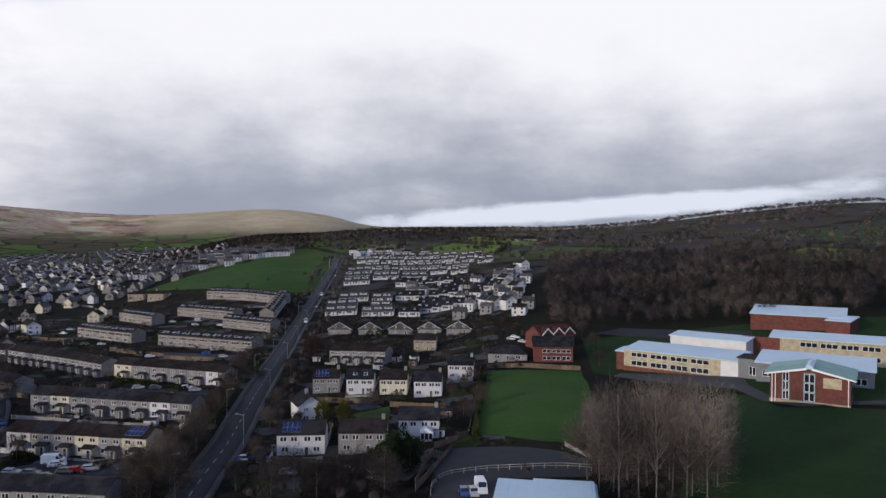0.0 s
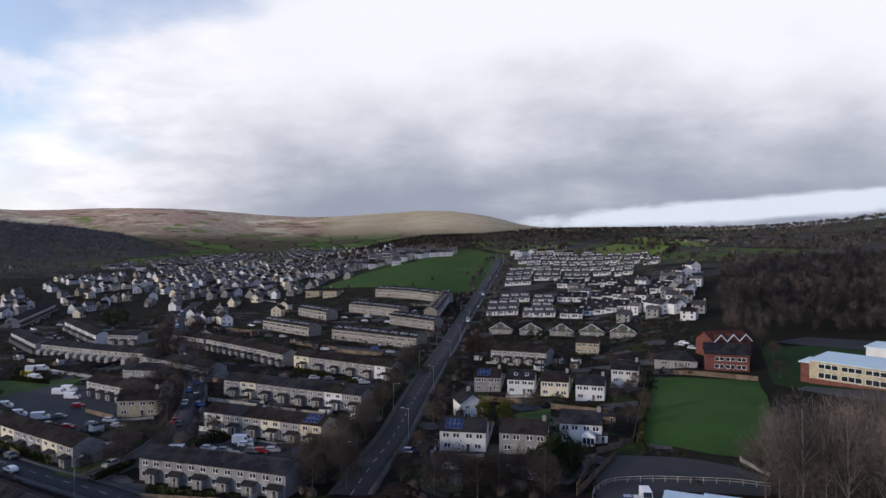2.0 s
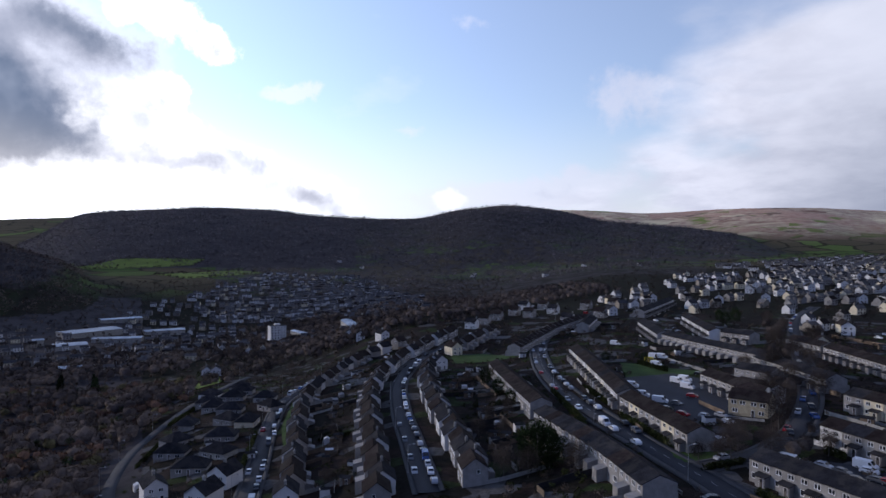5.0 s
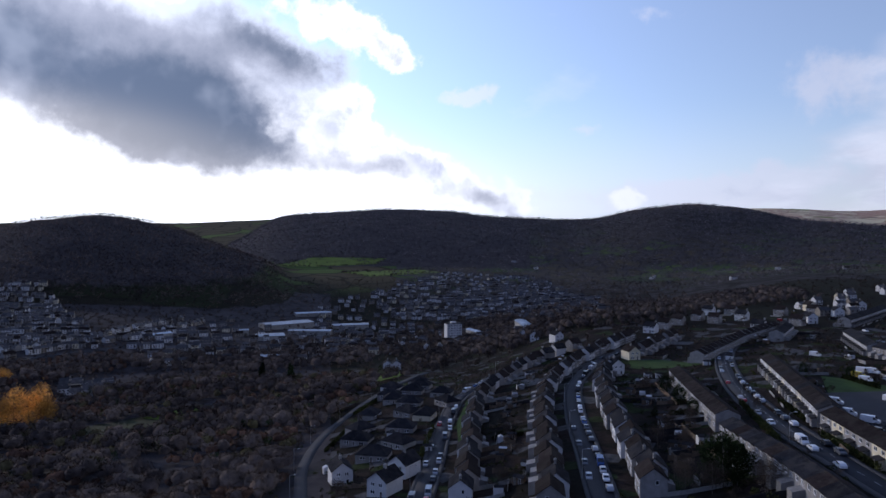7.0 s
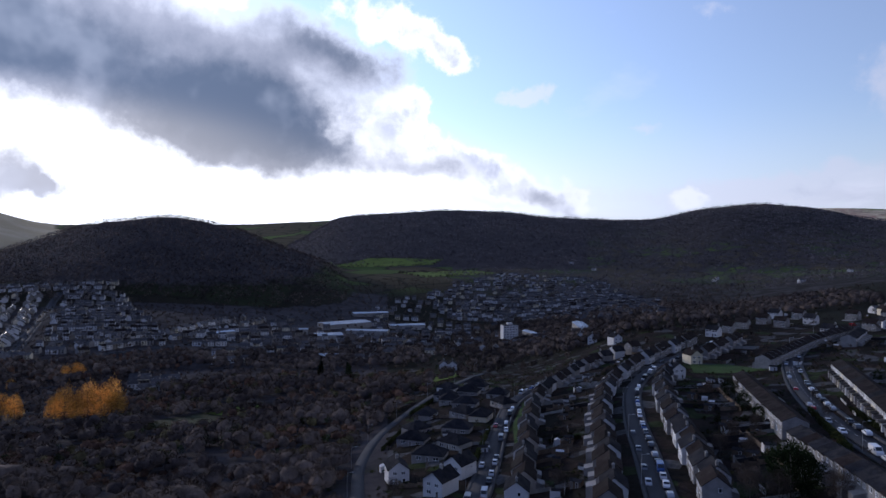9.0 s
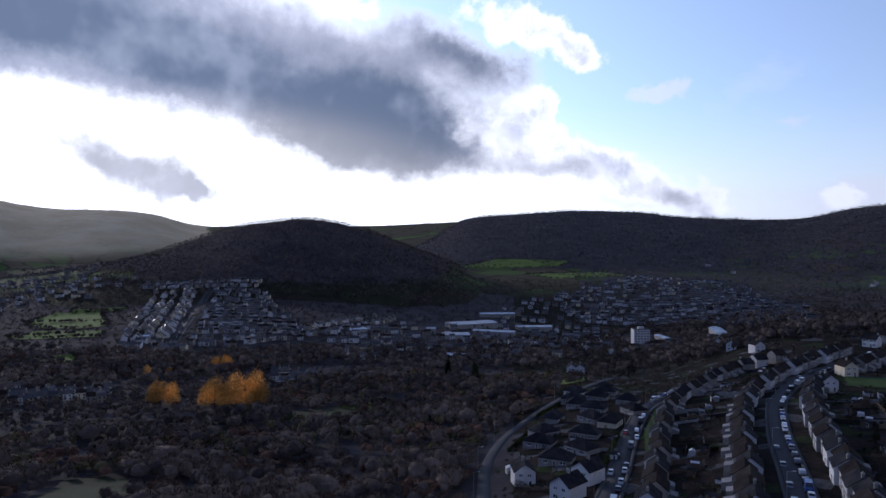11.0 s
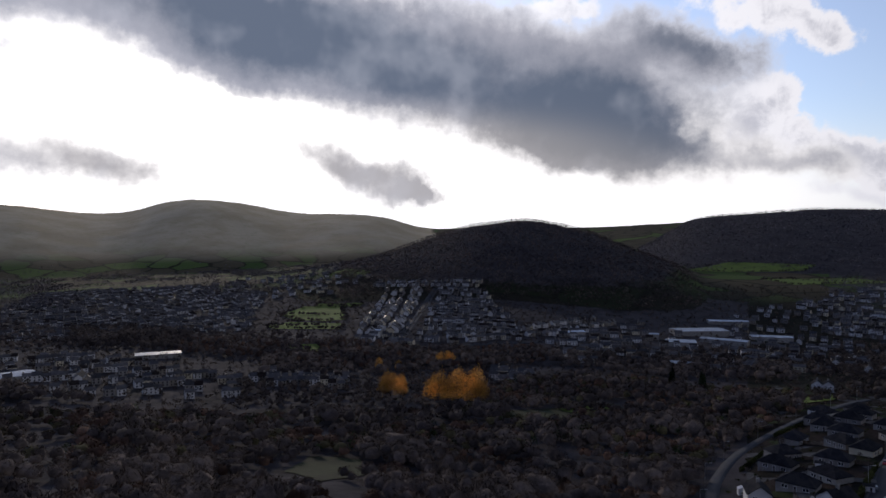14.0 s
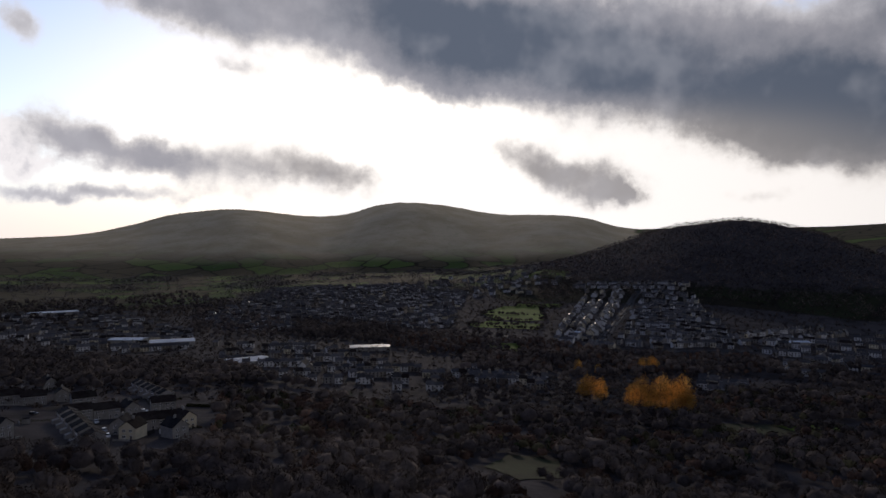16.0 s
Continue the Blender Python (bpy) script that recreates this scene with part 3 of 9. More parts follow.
def twig_material(name, a, b_, own=0.3):
    """Fine twigs or leaves: each sprig has its own shade, light passes through a little."""
    m = bpy.data.materials.new(name)
    m.use_nodes = True
    w = Wires(m.node_tree)
    b = m.node_tree.nodes["Principled BSDF"]
    geo = w.node("ShaderNodeNewGeometry")
    col = w.mix(geo.outputs["Random Per Island"], (*a, 1), (*b_, 1))
    col = w.mix(1.0, col, w.mix(w.step(w.noise(geo.outputs["Position"], 0.016, 4.0), 0.36, 0.64), (0.66, 0.66, 0.70, 1), (1.38, 1.32, 1.2, 1)), "MULTIPLY")
    col = w.mix(1.0, col, w.mix(w.step(w.noise(geo.outputs["Position"], 0.09, 4.0), 0.36, 0.64), (0.62, 0.62, 0.62, 1), (1.4, 1.36, 1.28, 1)), "MULTIPLY")
    fine = w.noise(geo.outputs["Position"], 0.9, 5.0, 0.7)
    col = w.mix(1.0, col, w.mix(w.step(fine, 0.32, 0.68), (0.82, 0.82, 0.82, 1), (1.18, 1.17, 1.14, 1)), "MULTIPLY")
    n = w.node("ShaderNodeBump")
    n.inputs["Strength"].default_value, n.inputs["Distance"].default_value = 0.35, 0.4
    w.put(n.inputs["Height"], fine)
    w.put(b.inputs["Normal"], n.outputs[0])
    if own:
        rnd = w.node("ShaderNodeObjectInfo").outputs["Random"]
        col = w.mix(1.0, col, w.mix(rnd, (1 - own,) * 3 + (1,), (1 + own,) * 3 + (1,)), "MULTIPLY")
    w.put(b.inputs["Base Color"], col)
    b.inputs["Roughness"].default_value, b.inputs["Specular IOR Level"].default_value = 0.95, 0.03
    return m


M_TWIG = twig_material("bare_twigs", (0.054, 0.045, 0.042), (0.084, 0.070, 0.062))
M_TWIG_WOOD = twig_material("tan_wood_twigs", (0.064, 0.052, 0.049), (0.090, 0.074, 0.067))
M_TWIG_ASH = twig_material("ash_grey_twigs", (0.070, 0.059, 0.057), (0.100, 0.085, 0.081))
M_TWIG_OLIVE = twig_material("olive_lichened_twigs", (0.074, 0.066, 0.036), (0.105, 0.094, 0.052))
# distance haze is painted into the next two twig tones, the second bluer
M_TWIG_HILL_HAZE = twig_material("grey_bare_twigs", (0.125, 0.102, 0.10), (0.20, 0.165, 0.155))
M_TWIG_FAR_HAZE = twig_material("distant_grey_twigs", (0.092, 0.088, 0.106), (0.138, 0.131, 0.152))
M_TWIG_PALE = twig_material("pale_bare_twigs", (0.112, 0.096, 0.088), (0.165, 0.143, 0.130), 0.2)
M_TWIG_RUST = twig_material("russet_twigs", (0.072, 0.045, 0.035), (0.098, 0.060, 0.044))
M_EVERGREEN = twig_material("dark_evergreen_leaves", (0.010, 0.018, 0.009), (0.03, 0.045, 0.018))
M_OLIVE = twig_material("olive_shrub_leaves", (0.05, 0.055, 0.012), (0.12, 0.12, 0.03))
M_GOLD = twig_material("golden_autumn_leaves", (0.30, 0.16, 0.035), (0.68, 0.42, 0.11), 0.25)
M_HEDGE = twig_material("hedge_leaves", (0.018, 0.026, 0.01), (0.045, 0.05, 0.02))


# ---- building blocks ----
def mesh_of(name, verts, faces, mats, slots=None, smooth=False):
    me = bpy.data.meshes.new(name)
    me.from_pydata(verts, [], faces)
    for m in mats:
        me.materials.append(m)
    if slots:
        me.polygons.foreach_set("material_index", slots)
    if smooth:
        me.polygons.foreach_set("use_smooth", [True] * len(faces))
    me.update()
    return me


class Shape:
    """Collects boxes and prisms into one mesh."""

    def __init__(self):
        self.v, self.f, self.s = [], [], []

    def add(self, verts, faces, slot=0):
        n = len(self.v)
        self.v += verts
        self.f += [[n + i for i in face] for face in faces]
        self.s += [slot] * len(faces)
        return self

    def box(self, x0, y0, z0, x1, y1, z1, slot=0):
        return self.add([(x0, y0, z0), (x1, y0, z0), (x1, y1, z0), (x0, y1, z0), (x0, y0, z1), (x1, y0, z1), (x1, y1, z1), (x0, y1, z1)],
                        [(3, 2, 1, 0), (4, 5, 6, 7), (0, 1, 5, 4), (1, 2, 6, 5), (2, 3, 7, 6), (3, 0, 4, 7)], slot)

    def prism(self, outline, a, b, axis="x", slot=0):
        """An outline (p, z) swept along x (p is y) or along y (p is x)."""
        n = len(outline)
        pt = (lambda s, p, z: (s, p, z)) if axis == "x" else (lambda s, p, z: (p, s, z))
        v = [pt(a, p, z) for p, z in outline] + [pt(b, p, z) for p, z in outline]
        f = [[i, (i + 1) % n, n + (i + 1) % n, n + i] for i in range(n)] + [list(range(n))[::-1], list(range(n, 2 * n))]
        if axis != "x":
            f = [q[::-1] for q in f]
        return self.add(v, [q[::-1] for q in f], slot)

    def mesh(self, name, *mats):
        return mesh_of(name, self.v, self.f, mats, self.s)


def part(name, me, parent, label="", at=None):
    ob = new(name, me)
    ob.parent = parent
    if at is not None:
        ob.matrix_basis = at
    return tagged(ob, label) if label else ob


MESHES = {}
TAKEN = set()


def take(x, y, reach):
    """Mark the ground round a spot as built on."""
    k = int(reach // 3)
    cx, cy = round(x / 3), round(y / 3)
    TAKEN.update((cx + i, cy + j) for i in range(-k, k + 1) for j in range(-k, k + 1))


def free(spots):
    """The spots that nothing stands on."""
    return np.array([p for p in spots if (round(p[0] / 3), round(p[1] / 3)) not in TAKEN]).reshape(-1, 2)



def kept(key, make):
    if key not in MESHES:
        MESHES[key] = make()
    return MESHES[key]


def window_mesh(w, h, bars=1):
    """A framed window with so many uprights: one joined shape, panes set back in the frame."""
    def make():
        n, f = bars + 1, 0.09
        xs = [-w / 2 + w * i / n for i in range(n + 1)]
        v, faces, slots = [(x, -0.07, 0) for x in xs] + [(x, -0.07, h) for x in xs], [], []
        for i in range(n):
            c, k = (i, i + 1, n + 2 + i, n + 1 + i), len(v)
            v += [(xs[i] + f, -0.01, f), (xs[i + 1] - f, -0.01, f), (xs[i + 1] - f, -0.01, h - f), (xs[i] + f, -0.01, h - f)]
            faces += [(c[j], c[(j + 1) % 4], k + (j + 1) % 4, k + j) for j in range(4)] + [(k, k + 1, k + 2, k + 3)]
            slots += [0, 0, 0, 0, 1]
        k, m = len(v), n + 1
        v += [(-w / 2, 0.03, 0), (w / 2, 0.03, 0), (w / 2, 0.03, h), (-w / 2, 0.03, h)]
        faces += [(0, k, k + 3, m), (n, m + n, k + 2, k + 1), tuple(range(n, -1, -1)) + (k, k + 1), tuple(range(m, m + n + 1)) + (k + 2, k + 3)]
        slots += [0] * 4
        return mesh_of("window", v, faces, [M_UPVC, M_GLASS], slots)
    return kept(("window", w, h, bars), make)


def door_mesh():
    return kept("door", lambda: Shape().box(-0.5, -0.06, 0, 0.5, 0.02, 2.1, 1).box(-0.42, -0.09, 0, 0.42, -0.055, 2.0, 0).box(-0.25, -0.1, 1.25, 0.25, -0.085, 1.85, 2).mesh("door", M_DOOR, M_UPVC, M_GLASS))


def wall_mesh(w, d, h, rise, ridge):
    def make():
        s = Shape()
        if ridge == "x":
            s.prism([(0, -2.5), (d, -2.5), (d, h), (d / 2, h + rise), (0, h)], -w / 2, w / 2)
        elif ridge == "y":
            s.prism([(-w / 2, -2.5), (w / 2, -2.5), (w / 2, h), (0, h + rise), (-w / 2, h)], 0, d, "y")
        else:
            s.box(-w / 2, 0, -2.5, w / 2, d, h)
        return s
    return make()


def roof_mesh(w, d, h, rise, ridge, mat, over=0.35, end=0.0):
    s = Shape()
    t = 0.16
    if ridge == "hip":
        e = over
        x, y = w / 2 + e, d + e
        k = max(w / 2 - d / 2, 0.3)
        v = [(-x, -e, h), (x, -e, h), (x, y, h), (-x, y, h), (-x, -e, h + t), (x, -e, h + t), (x, y, h + t), (-x, y, h + t), (-k, d / 2, h + rise + t), (k, d / 2, h + rise + t)]
        s.add(v, [(3, 2, 1, 0), (0, 1, 5, 4), (1, 2, 6, 5), (2, 3, 7, 6), (3, 0, 4, 7), (4, 5, 9, 8), (5, 6, 9), (6, 7, 8, 9), (7, 4, 8)])
        return s.mesh("roof", mat)
    run = d / 2 if ridge == "x" else w / 2
    drop = rise * over / run
    c = d / 2 if ridge == "x" else 0.0
    lo, hi = c - run - over, c + run + over
    line = [(lo, h - drop), (c, h + rise), (hi, h - drop), (hi, h - drop + t), (c, h + rise + t * 1.1), (lo, h - drop + t)]
    if ridge == "x":
        s.prism(line, -w / 2 - end, w / 2 + end)
        s.prism([(c - 0.16, h + rise + 0.1), (c + 0.16, h + rise + 0.1), (c, h + rise + 0.32)], -w / 2 - end, w / 2 + end)
    else:
        s.prism(line, -0.4, d + 0.4, "y")
    return s.mesh("roof", mat)


HOUSES = {}
PLOTS = []


def house_template(name, w, d, h, rise, ridge, wall, roof, front, porch, extras, label, group):
    """One house, front towards -y, base at z = 0. front: the kind of window plan; extras: skylights, solar, chimney, extension, end."""
    thing = new(name)
    tagged(thing, label, "house", group)
    part("wall", wall_mesh(w, d, h, rise, ridge).mesh("wall", wall), thing)
    top = part("roof", kept(("roof", w, d, h, rise, ridge, roof.name, "end" in extras), lambda: roof_mesh(w, d, h, rise, ridge, roof, end=0.2 if "end" in extras else 0.0)), thing)
    back = Matrix.Translation((0, d, 0)) @ Matrix.Rotation(math.pi, 4, "Z")
    storey = 2.6
    if front == "bungalow":
        plan = [(-w * 0.27, 0.9, 1.9, 1.2), (w * 0.27, 0.9, 1.9, 1.2)]
        door_x = 0.0
    elif front == "low":
        plan = [(-w * 0.17, 0.6, w * 0.5, 1.6)]
        door_x = w * 0.3
    elif front == "wide":
        plan = [(0, storey + 0.65, w * 0.74, 1.3), (-w * 0.2, 0.7, w * 0.46, 1.5)]
        door_x = w * 0.3
    elif front == "semi":
        plan = [(s * w * q, z, 1.6, 1.2) for s in (-1, 1) for q, z in ((0.14, storey + 0.75), (0.36, storey + 0.75), (0.33, 0.85))]
        door_x = w * 0.12
    elif front == "gable":
        plan = [(-w * 0.2, 0.85, 1.6, 1.2), (w * 0.2, storey + 0.7, 1.3, 1.1), (-w * 0.2, storey + 0.7, 1.3, 1.1)]
        door_x = w * 0.24
    else:
        plan = [(-w * 0.24, storey + 0.8, 1.5, 1.1), (w * 0.24, storey + 0.8, 1.5, 1.1), (-w * 0.24, 0.85, 1.9, 1.3)]
        door_x = w * 0.24
    for x, z, ww, hh in plan:
        part("window", window_mesh(round(ww, 2), hh, 2 if ww > 2.2 else 1), thing, at=Matrix.Translation((x, -0.02, z)))
    if porch != "lean":
        part("door", door_mesh(), thing, at=Matrix.Translation((door_x, -0.02, 0)))
    if "end" in extras and front == "semi":
        for side in (-1, 1):
            part("window", window_mesh(0.9, 1.1, 0), thing, at=Matrix.Translation((side * w / 2, d * 0.62, storey + 0.9)) @ Matrix.Rotation(side * math.pi / 2, 4, "Z") @ Matrix.Translation((0, -0.02, 0)))
    for x, z, ww, hh in ((-w * 0.24, storey + 0.8, 1.4, 1.1), (w * 0.24, storey + 0.8, 1.1, 1.1), (w * 0.2, 0.85, 1.9, 1.3)):
        if front in ("bungalow", "gable", "wide", "low") or "back" not in extras:
            continue
        part("window", window_mesh(ww, hh), thing, at=back @ Matrix.Translation((x, -0.02, z)))
    if porch == "lean":
        s = Shape().box(-1.3, -1.5, -1.5, 1.3, 0, 2.3)
        p = part("porch", s.mesh("porch", wall), thing, "projecting entrance porch", Matrix.Translation((door_x - 0.5, 0, 0)))
        part("porch_roof", kept("porch_roof", lambda: Shape().prism([(-1.95, 2.2), (0.0, 2.75), (0.0, 2.9), (-1.95, 2.36)], -1.7, 1.7).mesh("porch_roof", M_FELT)), p)
        part("door", door_mesh(), p, at=Matrix.Translation((0.45, -1.52, 0)))
    elif porch == "conservatory":
        s = Shape()
        for x in (-1.5, -0.5, 0.5, 1.5):
            s.box(x - 0.06, -2.4, 0, x + 0.06, -2.28, 2.3)
        s.box(-1.56, -2.4, 2.2, 1.56, -2.28, 2.35).box(-1.56, -2.4, 0, 1.56, -2.2, 0.6).box(-1.56, -2.4, 0, -1.44, 0, 0.6).box(1.44, -2.4, 0, 1.56, 0, 0.6)
        s.prism([(-1.7, 2.3), (1.7, 2.3), (0, 3.6), ], -2.5, -2.38, "y").prism([(-1.7, 2.3), (0, 3.55), (1.7, 2.3), (1.7, 2.4), (0, 3.68), (-1.7, 2.4)], -2.5, 0, "y")
        p = part("conservatory", s.mesh("conservatory", M_UPVC), thing, "white framed glazed conservatory", Matrix.Translation((w * 0.2, 0, 0)))
        part("pane", Shape().box(-1.44, -2.34, 0.6, 1.44, -2.3, 2.2).box(-1.5, -2.3, 0.6, -1.46, 0, 2.2).box(1.46, -2.3, 0.6, 1.5, 0, 2.2).mesh("pane", M_GLASS), p)
    if "extension" in extras:
        part("extension", Shape().prism([(0, -2.0), (2.6, -2.0), (2.6, 2.2), (0, 2.9)], -w * 0.45, 0.1).mesh("extension", wall), thing, "flat-roofed rear extension", Matrix.Translation((0, d, 0)))
    if "chimney" in extras:
        z = h + rise
        part("chimney", kept(("chimney", wall.name), lambda: Shape().box(-0.45, -0.32, -1.0, 0.45, 0.32, 1.1).box(-0.52, -0.39, 1.0, 0.52, 0.39, 1.16).box(-0.3, -0.12, 1.16, -0.08, 0.12, 1.5).box(0.08, -0.12, 1.16, 0.3, 0.12, 1.5).mesh("chimney", M_BLOCK)), thing,
             at=Matrix.Translation((w * 0.42, d / 2, z) if ridge == "x" else (0, d * 0.5, z)))
    slope = math.atan2(rise, (d / 2 if ridge == "x" else w / 2))

    def on_roof(x, up):
        """A place on the front slope, 'up' metres from the eaves line along the slope."""
        return Matrix.Translation((x, up * math.cos(slope), h + up * math.sin(slope) + 0.2)) @ Matrix.Rotation(slope, 4, "X")
    if "dormer" in extras:
        box = part("dormer", kept(("dormer", wall.name), lambda: Shape().box(-2.3, 1.7, 3.5, 2.3, 4.2, 5.1, 0).box(-2.45, 1.5, 5.1, 2.45, 4.4, 5.28, 1).mesh("dormer", wall, M_FELT)), top, "white boxed dormer")
        part("window", window_mesh(3.4, 0.85, 3), box, at=Matrix.Translation((0, 1.68, 4.08)))
    if "barge" in extras:
        lift, k = rise / (w / 2), w / 2 + 0.4
        part("bargeboard", kept(("barge", w, h, rise), lambda: Shape().prism([(-k, h - 0.4 * lift - 0.16), (0, h + rise - 0.16), (k, h - 0.4 * lift - 0.16), (k, h - 0.4 * lift + 0.05), (0, h + rise + 0.05), (-k, h - 0.4 * lift + 0.05)][::-1], -0.5, -0.42, "y").mesh("bargeboard", M_UPVC)), top, "white bargeboard")
        part("front_wall", kept(("front_wall", w), lambda: Shape().box(-w / 2 + 0.05, -0.06, -0.5, w / 2 - 0.05, 0.0, 2.3).mesh("front_wall", M_RENDER)), thing, "pale rendered ground floor")
    if "skylight" in extras:
        for x in ((-w * 0.2, w * 0.2) if "skylight2" in extras else (0.0,)):
            part("skylight", kept("skylight", lambda: Shape().box(-0.6, -0.7, 0, 0.6, 0.7, 0.07, 0).box(-0.48, -0.58, 0.06, 0.48, 0.58, 0.085, 1).mesh("skylight", M_UPVC, M_GLASS)), top, at=on_roof(x, d * 0.28))
    if "solar" in extras:
        for i in range(4):
            for j in range(2):
                part("solar_panel", kept("solar_panel", lambda: Shape().box(-0.52, -0.82, 0, 0.52, 0.82, 0.06, 1).box(-0.48, -0.78, 0.05, 0.48, 0.78, 0.075, 0).mesh("solar_panel", M_SOLAR, M_STEEL)), top, "blue solar panel",
                     on_roof(-w * 0.36 + i * 1.12 + 0.2, 1.3 + j * 1.72))
    return thing


def put_house(x, y, turn, style, z=None, **change):
    """A house with the middle of its front at (x, y), facing -y turned by so many degrees."""
    spec = dict(STYLES[style])
    spec.update(change)
    key = tuple(sorted((k, v if not isinstance(v, bpy.types.Material) else v.name) for k, v in spec.items()))
    c, s = math.cos(radians(turn)), math.sin(radians(turn))
    if z is None:
        z = ground(x - s * spec["d"] / 2, y + c * spec["d"] / 2)
    m = pose(x, y, z, 0, 0, turn)
    PLOTS.append((x, y, turn, spec["w"], spec["d"], spec["name"]))
    for along_x in (-0.35, 0.0, 0.35):
        for deep in (0.1, 0.5, 0.9):
            take(x + c * along_x * spec["w"] - s * deep * spec["d"], y + s * along_x * spec["w"] + c * deep * spec["d"], 4)
    if key not in HOUSES:
        HOUSES[key] = house_template(**spec)
        HOUSES[key].matrix_basis = m
        return HOUSES[key]
    return copy_thing(HOUSES[key], m)


def style(name, w, d, h, rise, ridge, wall, roof, front, porch, extras, label, group):
    return dict(name=name, w=w, d=d, h=h, rise=rise, ridge=ridge, wall=wall, roof=roof, front=front, porch=porch, extras=extras, label=label, group=group)


STYLES = {
    "terrace": style("terraced_house", 6.1, 7.6, 5.1, 1.7, "x", M_RENDER, M_SLATE, "plain", "lean", "extension back", "pale rendered terraced house with grey tiled roof and porch", "terraced houses"),
    "terrace_brown": style("terraced_house", 6.1, 7.6, 5.1, 1.7, "x", M_RENDER, M_TILE, "plain", "lean", "back", "grey rendered terraced house with brown tiled roof and porch", "terraced houses"),
    "terrace_white": style("terraced_house", 6.1, 7.6, 5.1, 1.7, "x", M_WHITE, M_TILE, "plain", "lean", "end back", "white painted terraced house with brown tiled roof", "terraced houses"),
    "terrace_cream": style("terraced_house", 6.1, 7.6, 5.1, 1.7, "x", M_CREAM, M_TILE, "plain", "lean", "extension", "cream painted terraced house with brown tiled roof", "terraced houses"),
    "terrace_solar": style("terraced_house", 6.1, 7.6, 5.1, 1.7, "x", M_CREAM, M_TILE, "plain", "lean", "end solar", "cream terraced house with blue solar panels on its roof", "terraced houses"),
    "maisonette": style("maisonette", 6.4, 8.4, 5.4, 2.0, "x", M_STONE, M_SLATE, "wide", "", "skylight skylight2", "buff terraced house with skylights in a dark roof", "buff terraced houses"),
    "semi": style("semi_detached_house", 11.6, 8.0, 5.1, 2.3, "x", M_WHITE, M_SLATE, "semi", "", "chimney end", "pair of white rendered houses under a grey tiled roof", "semi-detached houses"),
    "semi_grey": style("semi_detached_house", 11.6, 8.0, 5.1, 2.3, "x", M_RENDER, M_TILE, "semi", "", "chimney end", "pair of grey rendered houses under a brown tiled roof", "semi-detached houses"),
    "estate": style("estate_house", 6.6, 8.0, 2.5, 3.0, "x", M_WHITE, M_GREY_ROOF, "low", "", "end dormer", "white estate house with a boxed dormer in its dark roof", "white estate houses"),
    "estate_slate": style("estate_house", 6.6, 8.0, 2.9, 2.9, "x", M_WHITE, M_SLATE, "low", "", "end skylight", "white estate house under a steep blue-grey slate roof", "white estate houses"),
    "chalet": style("chalet_bungalow", 12.5, 9.5, 2.8, 3.7, "y", M_SHINGLE, M_SLATE, "gable", "", "barge", "low gabled house with steep grey roof down to its ground floor", "gabled bungalows"),
    "cottage": style("detached_house", 7.0, 9.0, 5.0, 2.6, "y", M_WHITE, M_SLATE, "gable", "", "chimney", "white rendered detached house with its gable to the front", "gabled houses"),
    "cottage_buff": style("detached_house", 7.0, 9.0, 5.0, 2.6, "y", M_CREAM, M_TILE, "gable", "", "chimney", "cream rendered detached house with its gable to the front", "gabled houses"),
    "arc": style("hillside_house", 8.4, 6.6, 4.9, 2.5, "x", M_WHITE, M_SLATE, "semi", "", "chimney end", "white rendered hillside house with grey tiled roof", "hillside houses"),
    "arc_grey": style("hillside_house", 8.4, 6.6, 4.9, 2.5, "x", M_RENDER, M_TILE, "semi", "", "end extension back", "grey rendered hillside house with brown tiled roof", "hillside houses"),
    "arc_slate": style("hillside_house", 8.4, 6.6, 4.9, 2.5, "x", M_RENDER, M_SLATE, "semi", "", "chimney end", "grey rendered hillside house with grey tiled roof", "hillside houses"),
    "bungalow": style("bungalow", 12.0, 8.5, 2.6, 2.9, "hip", M_RENDER, M_SLATE, "bungalow", "", "", "pale bungalow under a hipped grey tiled roof", "bungalows"),
}


def row(x0, y0, x1, y1, n, kinds, rear=False, alternate=0.0):
    """A row of n houses whose fronts run from (x0, y0) to (x1, y1), left to right as one faces them; kinds: styles taken in turn.
    rear: the line is that of their backs, right to left."""
    kinds = kinds.split()
    dx, dy = (x1 - x0) / n, (y1 - y0) / n
    step = math.hypot(dx, dy)
    turn = math.degrees(math.atan2(dy, dx))
    for i in range(n):
        k = kinds[i % len(kinds)]
        x, y = x0 + dx * (i + 0.5), y0 + dy * (i + 0.5)
        a = turn
        if rear:
            deep = STYLES[k]["d"]
            x, y = x - dy / step * deep, y + dx / step * deep
            a = turn + 180
        shift = alternate * (1 if i % 2 else -1)
        x, y = x - dy / step * shift, y + dx / step * shift
        if STYLES[k]["ridge"] == "x" and STYLES[k]["group"] not in ("semi-detached houses", "hillside houses"):
            put_house(x, y, a, k, w=round(step * 2, 0) / 2 + 0.02 if step < 9 else STYLES[k]["w"], extras=STYLES[k]["extras"] if rear else STYLES[k]["extras"].replace("back", ""))
        else:
            put_house(x, y, a, k)


